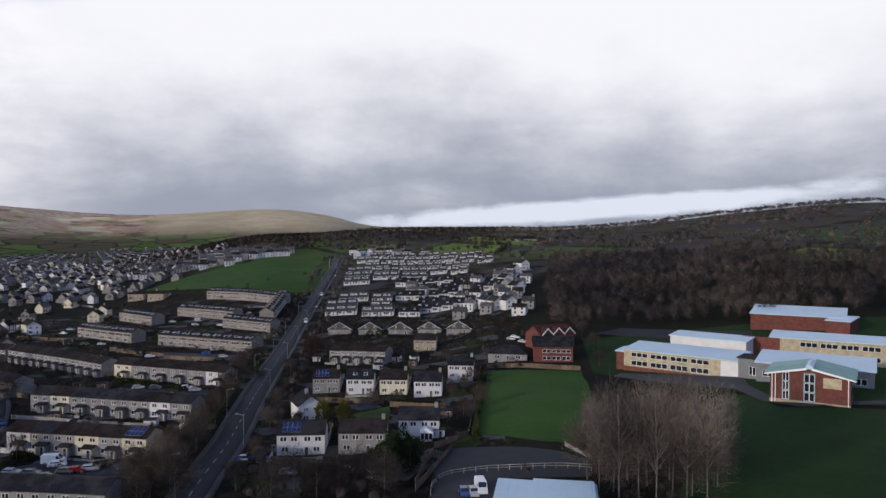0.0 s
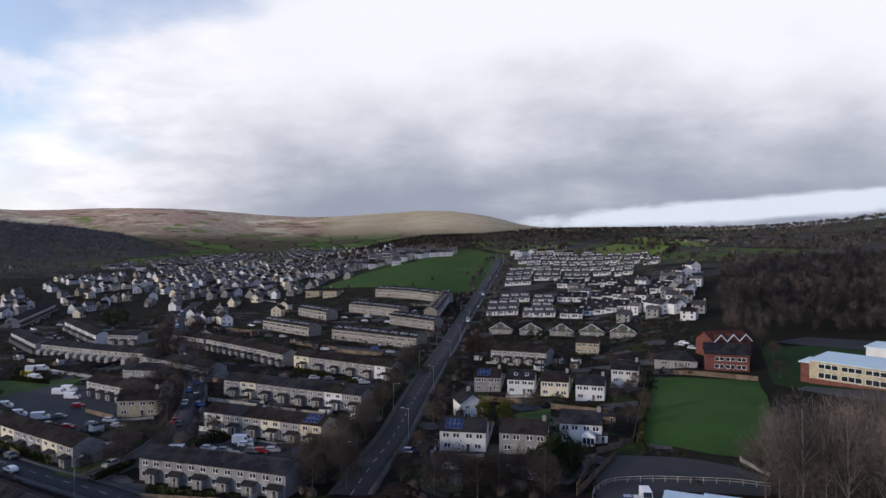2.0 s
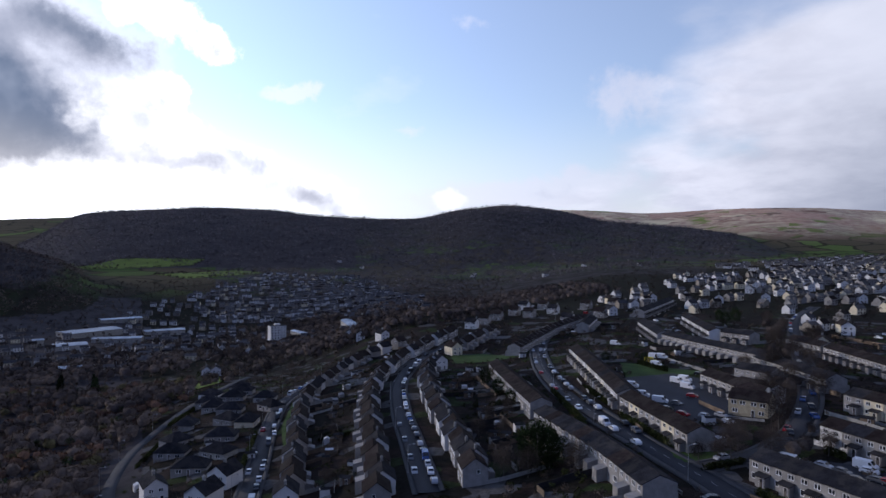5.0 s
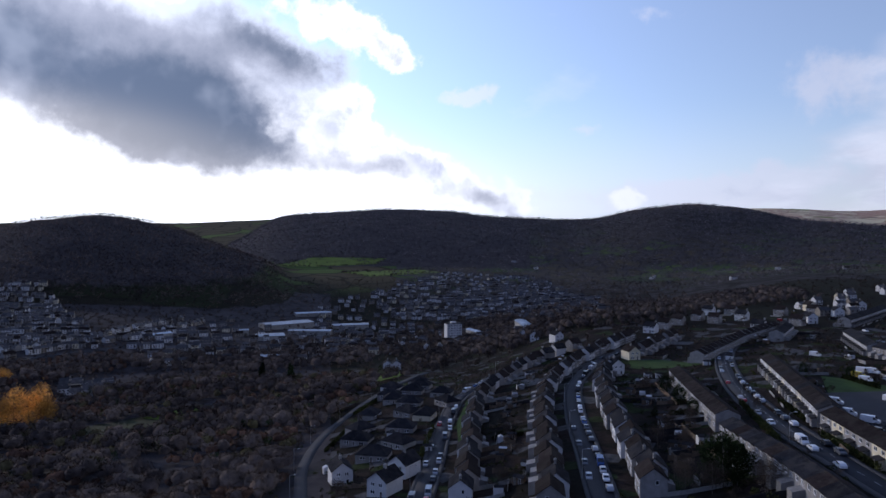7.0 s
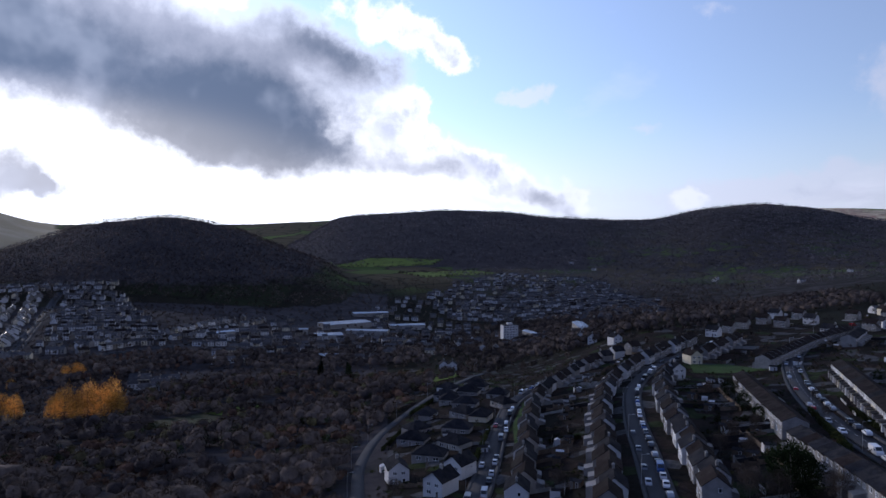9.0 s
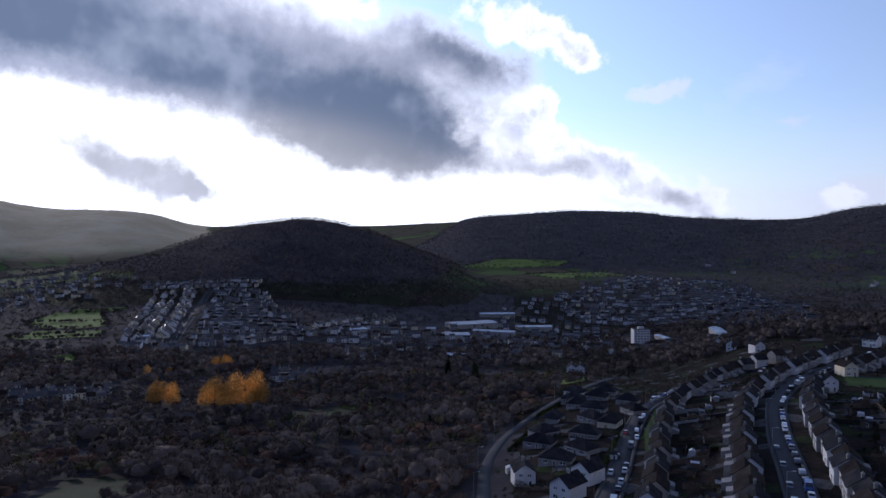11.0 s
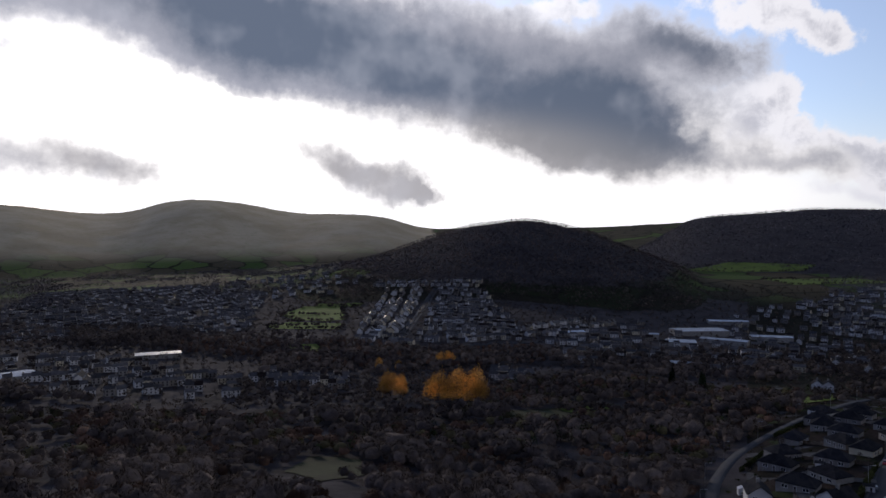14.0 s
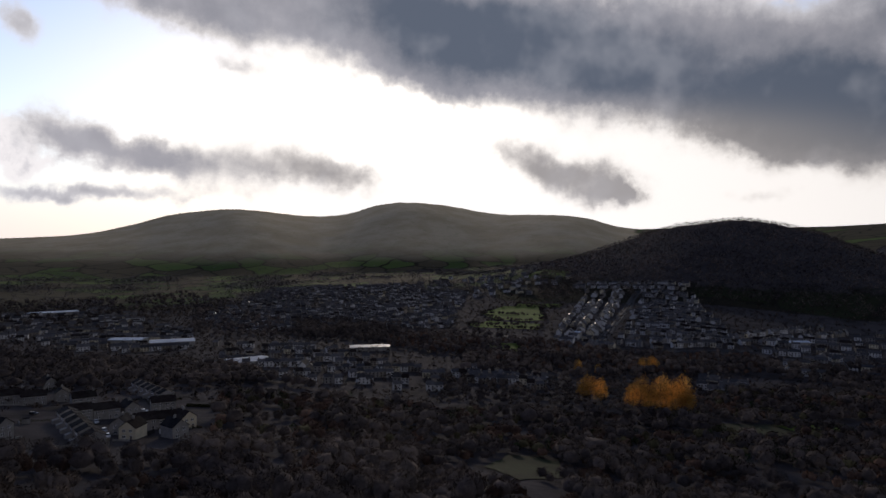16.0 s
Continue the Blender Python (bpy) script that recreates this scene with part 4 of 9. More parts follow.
# ---- roads and surfaces laid on the ground ----
def along(points, step):
    """Evenly spaced points and directions on a smooth line through the given ones."""
    p = np.array(points, float)
    s = np.concatenate([[0], np.cumsum(np.hypot(*np.diff(p, axis=0).T))])
    q = np.linspace(0, s[-1], max(2, int(s[-1] / step) + 1))
    x, y = smooth_lookup(q, s, p[:, 0]), smooth_lookup(q, s, p[:, 1])
    gx, gy = np.gradient(x), np.gradient(y)
    g = np.hypot(gx, gy)
    return np.stack([x, y], -1), np.stack([gx / g, gy / g], -1)


def ribbon(name, points, offset, width, lift, mat, label, step=4.0, category="road", thick=0.4):
    """A strip that follows the ground along a line, with edges."""
    p, d = along(points, step)
    side = np.stack([-d[:, 1], d[:, 0]], -1)
    cols = [offset - width / 2, offset, offset + width / 2]
    v, n = [], len(p)
    mid = p + side * offset
    zc = land(mid[:, 0], mid[:, 1])[0]
    for c in cols:
        q = p + side * c
        z = np.maximum(land(q[:, 0], q[:, 1])[0], zc) * 0.5 + zc * 0.5
        v += [(a[0], a[1], b + lift) for a, b in zip(q, z)]
    for c in (cols[0], cols[-1]):
        q = p + side * c
        v += [(a[0], a[1], b + lift - thick) for a, b in zip(q, zc)]
    f = []
    for i in range(n - 1):
        for k in range(2):
            f.append((k * n + i, (k + 1) * n + i, (k + 1) * n + i + 1, k * n + i + 1)[::-1])
        f.append((3 * n + i, i, i + 1, 3 * n + i + 1)[::-1])
        f.append((2 * n + i, 4 * n + i, 4 * n + i + 1, 2 * n + i + 1)[::-1])
    return tagged(new(name, mesh_of(name, v, f, [mat], smooth=True)), label, category, kind="structure")


def road(points, width, paved=1.8, dashed=True, label="grey asphalt estate road"):
    ribbon("road", points, 0, width, 0.22, M_ASPHALT, label)
    for x, y in along(points, 2.0)[0]:
        take(x, y, width / 2 + paved + 1)
    if paved:
        for s in (-1, 1):
            ribbon("pavement", points, s * (width / 2 + paved / 2), paved, 0.34, M_PAVE, "concrete pavement with a raised kerb", category="pavement")
    if dashed:
        p, d = along(points, 1.0)
        s = Shape()
        for i in range(0, len(p) - 3, 7):
            a, b, n = p[i], p[i + 3], np.array([-d[i][1], d[i][0]]) * 0.09
            za, zb = ground(*a) + 0.27, ground(*b) + 0.27
            s.add([(a[0] - n[0], a[1] - n[1], za), (a[0] + n[0], a[1] + n[1], za), (b[0] + n[0], b[1] + n[1], zb), (b[0] - n[0], b[1] - n[1], zb)], [(3, 2, 1, 0)])
        tagged(new("centre_line", s.mesh("centre_line", M_PAINT)), "dashed white centre line on the road", "road marking", kind="structure")


PASTURES = []


def patch(name, corners, mat, label, category, lift=0.12, cell=6.0, thick=0.0, wavy=0.0):
    """A surface with the given outline, draped over the ground."""
    c = np.array(corners, float)
    if name == "pasture":
        PASTURES.append(c)
    for x, y in spots_in(corners, 3.0, 1, 0.0):
        take(x, y, 2)
    bm = bmesh.new()
    ring = []
    for i in range(len(c)):
        a, b = c[i], c[(i + 1) % len(c)]
        k = max(1, int(np.hypot(*(b - a)) / cell))
        for j in range(k):
            q = a + (b - a) * j / k
            if wavy:
                q = q + wavy * np.array([wave(q[0], q[1], 14, 2.0), wave(q[0], q[1], 14, 5.0)])
            ring.append(bm.verts.new((q[0], q[1], 0)))
    face = bm.faces.new(ring)
    lo, hi = c.min(0), c.max(0)
    for axis, normal in ((0, (1, 0, 0)), (1, (0, 1, 0))):
        q = lo[axis] + cell
        while q < hi[axis]:
            bmesh.ops.bisect_plane(bm, geom=bm.verts[:] + bm.edges[:] + bm.faces[:], plane_co=(q, q, 0), plane_no=normal, dist=0.01)
            q += cell
    xy = np.array([v.co[:2] for v in bm.verts])
    z = land(xy[:, 0], xy[:, 1])[0]
    for v, h in zip(bm.verts, z):
        v.co.z = h + lift
    bmesh.ops.recalc_face_normals(bm, faces=bm.faces[:])
    if sum(f.normal.z for f in bm.faces) < 0:
        bmesh.ops.reverse_faces(bm, faces=bm.faces[:])
    me = bpy.data.meshes.new(name)
    bm.to_mesh(me)
    bm.free()
    me.materials.append(mat)
    me.polygons.foreach_set("use_smooth", [True] * len(me.polygons))
    return tagged(new(name, me), label, category, kind="structure")


# ---- vehicles ----
CARS = {}
PAINTS = {"white": (0.75, 0.75, 0.75), "silver": (0.38, 0.39, 0.41), "black": (0.02, 0.02, 0.022), "blue": (0.03, 0.07, 0.22), "red": (0.28, 0.02, 0.025), "grey": (0.10, 0.105, 0.115), "yellow": (0.6, 0.5, 0.05)}


def paint(colour):
    return kept(("paint", colour), lambda: material(colour + "_car_paint", PAINTS[colour], 0.25, vary=0.04, scale=2.0, spec=0.5))


def wheel_mesh(r):
    def make():
        s = Shape()
        n = 12
        for x0, x1, rr, slot in ((-0.1, 0.1, r, 0), (-0.105, 0.105, r * 0.6, 1)):
            s.prism([(rr * math.cos(2 * math.pi * i / n), rr * math.sin(2 * math.pi * i / n)) for i in range(n)], x0, x1, "x", slot)
        return s.mesh("wheel", M_RUBBER, M_STEEL)
    return kept(("wheel", r), make)


def car_template(colour, van):
    thing = new("van" if van else "car")
    tagged(thing, ("%s panel van parked at the roadside" if van else "%s hatchback car parked at the roadside") % colour, "van" if van else "car", "parked vehicles")
    L, w = (5.2, 0.98) if van else (4.1, 0.86)
    if van:
        body = [(-2.6, 0.35), (2.6, 0.35), (2.6, 2.25), (2.45, 2.35), (-1.1, 2.35), (-1.9, 1.35), (-2.55, 1.1)]
        side = [(-1.75, 1.38), (-0.8, 1.38), (-0.8, 2.05), (-1.2, 2.05)]
    else:
        body = [(-2.05, 0.3), (2.05, 0.3), (2.05, 0.85), (1.9, 1.0), (1.45, 1.42), (-0.35, 1.45), (-1.05, 0.98), (-1.95, 0.82)]
        side = [(-0.85, 1.0), (1.6, 1.0), (1.35, 1.36), (-0.32, 1.38)]
    bm = bmesh.new()
    sh = Shape().prism(body, -w, w)
    vs = [bm.verts.new(v) for v in sh.v]
    for f in sh.f:
        bm.faces.new([vs[i] for i in f])
    for v in bm.verts:
        if v.co.z > 1.05:
            v.co.x *= 0.88 if not van else 0.95
    bmesh.ops.bevel(bm, geom=bm.edges[:], offset=0.06, segments=1, affect="EDGES")
    bmesh.ops.recalc_face_normals(bm, faces=bm.faces[:])
    me = bpy.data.meshes.new("body")
    bm.to_mesh(me)
    bm.free()
    me.materials.append(paint(colour))
    part("body", me, thing)
    glass = kept(("car_glass", van), lambda: Shape().prism(side, -w * 0.965, w * 0.965).mesh("window", M_GLASS))
    part("window", glass, thing, "dark tinted glass")
    if van:
        screen = kept("van_screen", lambda: Shape().add([(-0.8, -1.86, 1.42), (0.8, -1.86, 1.42), (0.78, -1.2, 2.26), (-0.78, -1.2, 2.26)], [(0, 1, 2, 3)]).mesh("windscreen", M_GLASS))
    else:
        screen = kept("car_screen", lambda: Shape().add([(-0.72, -1.02, 1.02), (0.72, -1.02, 1.02), (0.68, -0.42, 1.43), (-0.68, -0.42, 1.43)], [(0, 1, 2, 3)]).mesh("windscreen", M_GLASS))
    part("windscreen", screen, thing, at=Matrix.Translation((0, -0.03, 0.03)))
    for x in (-w + 0.06, w - 0.06):
        for y in (-L * 0.31, L * 0.31):
            part("wheel", wheel_mesh(0.34 if van else 0.31), thing, at=Matrix.Translation((x, y, 0.33)))
    return thing


def put_car(x, y, turn, colour="silver", van=False):
    m = pose(x, y, ground(x, y) + 0.24, 0, 0, turn)
    key = (colour, van)
    if key not in CARS:
        CARS[key] = car_template(colour, van)
        CARS[key].matrix_basis = m
        return CARS[key]
    return copy_thing(CARS[key], m)


def parked(points, offset, gap, seed, skip=0.3, first=0.0):
    """Cars left along a kerb, nose to tail with gaps."""
    rng = random.Random(seed)
    p, d = along(points, 0.5)
    i = int(first * 2)
    while i < len(p) - 4:
        if rng.random() > skip:
            t = d[i]
            x, y = p[i][0] - t[1] * offset, p[i][1] + t[0] * offset
            put_car(x, y, math.degrees(math.atan2(t[1], t[0])) - 90 + rng.choice((0, 180)) + rng.uniform(-2, 2), rng.choice(("white", "silver", "silver", "black", "grey", "grey", "black", "white", "silver", "blue", "red")), rng.random() < 0.12)
        i += int((gap + rng.uniform(0, 3)) * 2)


# ---- trees ----
def sprig_cloud(rng, n, centre, radii, length, width, up=0.4, shell=0.55):
    """Thin three-cornered sprigs that point out and up through an uneven oval crown."""
    u = rng.normal(size=(n, 3))
    u /= np.linalg.norm(u, axis=1)[:, None]
    lump = 1 + 0.22 * np.sin(u[:, 0] * 5 + centre[0]) * np.cos(u[:, 1] * 4 + 1.3) + 0.15 * np.sin(u[:, 2] * 7)
    rad = (shell + (1 - shell) * rng.random(n)) ** 0.8 * lump
    base = np.asarray(centre) + u * np.asarray(radii) * rad[:, None]
    way = u + np.array([0, 0, up]) + rng.normal(size=(n, 3)) * 0.45
    way /= np.linalg.norm(way, axis=1)[:, None]
    turn = np.cross(way, rng.normal(size=(n, 3)))
    turn /= np.linalg.norm(turn, axis=1)[:, None]
    L = length * (0.6 + 0.8 * rng.random(n))[:, None]
    v = np.stack([base - turn * width / 2, base + turn * width / 2, base + way * L], 1)
    return v.reshape(-1, 3)


def blob_net(rings, sides):
    """Directions and faces of a coarse blob, open below."""
    v, f = [(0, 0, 1)], []
    for i in range(1, rings + 1):
        t = radians(125) * i / rings
        v += [(math.sin(t) * math.cos(2 * math.pi * (j + i * 0.5) / sides), math.sin(t) * math.sin(2 * math.pi * (j + i * 0.5) / sides), math.cos(t)) for j in range(sides)]
    for j in range(sides):
        f.append((0, 1 + j, 1 + (j + 1) % sides))
    for i in range(rings - 1):
        a, b = 1 + i * sides, 1 + (i + 1) * sides
        for j in range(sides):
            k = (j + 1) % sides
            f += [(a + j, b + j, a + k), (a + k, b + j, b + k)]
    return np.array(v)[np.array(f)]


BLOB = blob_net(3, 7)


def crown_of(rng, tall, wide, lobes, sprigs, length, width):
    """One bare crown: fine sprigs gathered round a few boughs, thinner towards the outside; returns corners and soft normals."""
    span = np.array((wide, wide * rng.uniform(0.8, 1.2), tall * 0.46))
    if lobes > 1:
        mid = rng.normal(size=(lobes, 3)) * (0.42, 0.42, 0.34)
        mid[0] = 0, 0, 0.3
        mid[1:] /= np.linalg.norm(mid[1:], axis=1)[:, None] * (1.6, 1.6, 2.2)
        mid[1:, 2] = np.abs(mid[1:, 2]) - 0.12
        own = rng.uniform(0.36, 0.58, lobes)
    else:
        mid, own = np.zeros((1, 3)), np.ones(1)
    pick = rng.integers(0, len(mid), sprigs)
    q = rng.normal(size=(sprigs, 3))
    q[:, 2] = q[:, 2] + 0.45
    q /= np.linalg.norm(q, axis=1)[:, None]
    out = mid[pick] + q * (own[pick] * rng.uniform(0.1, 1.0, sprigs) ** 0.33)[:, None]
    base = out * span + (0, 0, tall * 0.54)
    face = q + rng.normal(size=(sprigs, 3)) * 0.6
    way = np.cross(face, rng.normal(size=(sprigs, 3))) + q * 0.45 + (0, 0, 0.5)
    way /= np.linalg.norm(way, axis=1)[:, None]
    side = np.cross(face, way)
    side /= np.linalg.norm(side, axis=1)[:, None]
    L = (length * tall * rng.uniform(0.5, 1.4, sprigs))[:, None]
    tri = np.stack([base - side * width, base + side * width, base + way * L], 1)
    wrong = np.sum(np.cross(tri[:, 1] - tri[:, 0], tri[:, 2] - tri[:, 0]) * q, 1) < 0
    tri[wrong] = tri[wrong][:, ::-1]
    n = out / span + 0.35 * q / span
    n = n / (np.linalg.norm(n, axis=1)[:, None] + 1e-6) + (0, 0, 0.95)
    n = n / (np.linalg.norm(n, axis=1)[:, None] + 1e-6)
    if lobes > 4:
        # the thicket of boughs inside
        k = rng.uniform(0, 6.3, 4)
        u = BLOB.reshape(-1, 3)
        bulge = 0.62 + 0.15 * np.sin(u[:, 0] * 3.1 + k[0]) * np.cos(u[:, 1] * 3.3 + k[1]) + 0.12 * np.sin(u[:, 0] * 6 + u[:, 2] * 5 + k[2]) * np.cos(u[:, 1] * 6.4 + k[3])
        heart = u * span * bulge[:, None] + (0, 0, tall * 0.5)
        soft = u / span
        soft = soft / np.linalg.norm(soft, axis=1)[:, None] + (0, 0, 0.95)
        soft /= np.linalg.norm(soft, axis=1)[:, None]
        return np.concatenate([tri.reshape(-1, 3), heart]), np.concatenate([np.repeat(n, 3, 0), soft])
    return tri.reshape(-1, 3), np.repeat(n, 3, 0)


def limb(s, a, b, ra, rb, n=5):
    a, b = Vector(a), Vector(b)
    t = (b - a).normalized()
    u = t.orthogonal().normalized()
    w = t.cross(u)
    ring = [(math.cos(2 * math.pi * i / n), math.sin(2 * math.pi * i / n)) for i in range(n)]
    s.add([tuple(a + (u * c + w * d) * ra) for c, d in ring] + [tuple(b + (u * c + w * d) * rb) for c, d in ring],
          [(i, (i + 1) % n, n + (i + 1) % n, n + i) for i in range(n)])


TREES = {}


def tree_template(kind, k):
    """kind: oak-like, birch-like, evergreen, conifer, golden poplar or shrub; k: which of its shapes."""
    rng = np.random.default_rng(100 + k)
    rnd = random.Random(100 + k)
    thing = new("shrub" if kind in ("olive", "shrub") else "tree")
    s = Shape()
    looks = {"bare": (M_BARK, M_TWIG, "bare broadleaf tree with brown twigs"), "birch": (M_BIRCH, M_TWIG_PALE, "tall bare birch with grey trunk and fine twigs"),
             "rust": (M_BARK, M_TWIG_RUST, "tree with russet winter twigs"), "evergreen": (M_BARK, M_EVERGREEN, "dense dark evergreen tree"),
             "conifer": (M_BARK, M_EVERGREEN, "tall dark conifer in the valley"), "golden": (M_BARK, M_GOLD, "poplar with golden autumn leaves"), "olive": (M_BARK, M_OLIVE, "yellow-green garden conifer shrub")}
    bark, leaf, label = looks[kind]
    H = {"bare": 11, "birch": 19, "rust": 9, "evergreen": 9, "conifer": 15, "golden": 17, "olive": 7}[kind] * rnd.uniform(0.9, 1.12)
    stout = 0.5 if kind == "birch" else 1.0
    limb(s, (0, 0, -0.6), (rnd.uniform(-.2, .2), rnd.uniform(-.2, .2), H * 0.5), 0.013 * H * stout, 0.008 * H * stout, 7)
    limb(s, (0, 0, H * 0.5), (rnd.uniform(-.5, .5), rnd.uniform(-.5, .5), H * 0.93), 0.008 * H, 0.003 * H, 5)
    wide = {"bare": 0.36, "birch": 0.16, "rust": 0.38, "evergreen": 0.36, "conifer": 0.2, "golden": 0.23, "olive": 0.27}[kind] * H
    sprigs = []
    n_limb = 12 if kind in ("bare", "birch", "rust") else 5
    for i in range(n_limb):
        a = i * 2.4 + rnd.uniform(-.4, .4)
        z0 = H * rnd.uniform(0.28, 0.66)
        reach = wide * rnd.uniform(0.55, 0.95)
        tip = (math.cos(a) * reach, math.sin(a) * reach, min(H * 0.95, z0 + H * rnd.uniform(0.14, 0.3)))
        limb(s, (0, 0, z0), tip, 0.0045 * H, 0.0015 * H, 4)
        if n_limb == 12:
            sprigs.append(sprig_cloud(rng, 34, tip, (wide * 0.42, wide * 0.42, H * 0.13), 0.16 * H if kind != "birch" else 0.11 * H, 0.05, 0.7, 0.1))
    if kind in ("bare", "rust"):
        sprigs.append(sprig_cloud(rng, 3000, (0, 0, H * 0.6), (wide, wide, H * 0.38), 0.09 * H, 0.06, 0.45, 0.2))
    elif kind == "birch":
        sprigs.append(sprig_cloud(rng, 3600, (0, 0, H * 0.56), (wide * 1.1, wide * 1.1, H * 0.44), 0.055 * H, 0.045, 0.8, 0.1))
    elif kind == "conifer":
        for i in range(16):
            f = i / 15
            sprigs.append(sprig_cloud(rng, 46, (0, 0, H * (0.12 + 0.84 * f)), (wide * (1.04 - f), wide * (1.04 - f), H * 0.04), 0.09 * H, 0.4, -0.5, 0.5))
    elif kind == "golden":
        for i in range(9):
            a, f = i * 2.4, i / 8
            out = wide * (0.75 - 0.3 * f)
            sprigs.append(sprig_cloud(rng, 330, (math.cos(a) * out, math.sin(a) * out, H * (0.24 + 0.5 * f)), (wide * 0.72, wide * 0.72, H * 0.2), 0.5, 0.22, 0.3, 0.3))
    else:
        sprigs.append(sprig_cloud(rng, 2600, (0, 0, H * 0.52), (wide, wide, H * 0.46), 0.34, 0.26, 0.5, 0.5))
    part("trunk", s.mesh("trunk", bark), thing)
    v = np.concatenate(sprigs)
    me = bpy.data.meshes.new("crown")
    me.from_pydata(v.tolist(), [], np.arange(len(v)).reshape(-1, 3).tolist())
    me.materials.append(leaf)
    part("crown", me, thing)
    return tagged(thing, label, "shrub" if kind in ("olive", "shrub") else "tree", "trees")


def put_tree(x, y, kind, size=1.0, seed=0):
    key = (kind, seed % 4)
    rng = random.Random(seed * 7 + 3)
    m = pose(x, y, ground(x, y), 0, 0, rng.uniform(0, 360))
    if key not in TREES:
        TREES[key] = tree_template(kind, seed % 4 + 10 * len(kind))
        t = TREES[key]
        t.scale = (1, 1, 1)
        t.matrix_basis = m @ Matrix.Diagonal((size, size, size, 1))
        return t
    t = copy_thing(TREES[key], m)
    t.matrix_basis = m @ Matrix.Diagonal((size, size, size * rng.uniform(0.9, 1.1), 1))
    return t


def woodland(name, spots, leaf, label, seed, size=(7, 12), sprigs=40, wide=0.42, length=0.12, width=0.1, category="woodland", lobes=1):
    """A wood or scatter of bare trees, far too many to count."""
    rng = np.random.default_rng(seed)
    spots = np.asarray(spots, float)
    z = land(spots[:, 0], spots[:, 1])[0]
    stand = np.clip(0.5 + 0.5 * wave(spots[:, 0], spots[:, 1], 42, 0.7), 0, 1)
    h = size[0] + (size[1] - size[0]) * (0.55 * stand + 0.45 * rng.random(len(spots))) ** 1.3
    verts, soft = [], []
    for (x, y), g, t in zip(spots, z, h):
        v, s = crown_of(rng, t, wide * t * rng.uniform(0.8, 1.2), lobes, sprigs, length, width)
        verts.append(v + (x, y, g - 0.06 * t)), soft.append(s)
    verts = np.concatenate(verts).astype(np.float32)
    n = len(verts) // 3
    me = bpy.data.meshes.new(name)
    me.vertices.add(3 * n)
    me.vertices.foreach_set("co", verts.ravel())
    me.loops.add(3 * n)
    me.loops.foreach_set("vertex_index", np.arange(3 * n, dtype=np.int32))
    me.polygons.add(n)
    me.polygons.foreach_set("loop_start", np.arange(0, 3 * n, 3, dtype=np.int32))
    me.polygons.foreach_set("use_smooth", np.ones(n, bool))
    me.update(calc_edges=True)
    me.normals_split_custom_set_from_vertices(np.concatenate(soft).tolist())
    me.materials.append(leaf)
    return tagged(new(name, me), label, category, kind="stuff")


def spots_in(corners, gap, seed, jitter=0.5, keep=1.0):
    """Uneven spots inside an outline."""
    c = np.array(corners, float)
    rng = np.random.default_rng(seed)
    lo, hi = c.min(0), c.max(0)
    x, y = np.meshgrid(np.arange(lo[0], hi[0], gap), np.arange(lo[1], hi[1], gap))
    p = np.stack([x.ravel(), y.ravel()], -1)
    p = p + rng.uniform(-jitter, jitter, p.shape) * gap
    inside = np.zeros(len(p), bool)
    for (x0, y0), (x1, y1) in zip(c, np.roll(c, -1, 0)):
        cross = ((y0 > p[:, 1]) != (y1 > p[:, 1])) & (p[:, 0] < (x1 - x0) * (p[:, 1] - y0) / (y1 - y0 + 1e-9) + x0)
        inside ^= cross
    return p[inside & (rng.random(len(p)) < keep)]


def spots_sector(a0, a1, r0, r1, gap, seed, keep=1.0):
    """Spots in a sector of the land about the origin, sparser with distance."""
    rng = np.random.default_rng(seed)
    out, r = [], r0
    while r < r1:
        n = int(math.radians(a1 - a0) * r / gap)
        a = np.radians(np.linspace(a0, a1, max(n, 1)) + rng.uniform(-0.5, 0.5, max(n, 1)) * math.degrees(gap / r))
        rr = r + rng.uniform(-0.5, 0.5, len(a)) * gap
        out.append(np.stack([-np.sin(a) * rr, np.cos(a) * rr], -1))
        r += gap
    p = np.concatenate(out)
    return p[rng.random(len(p)) < keep]


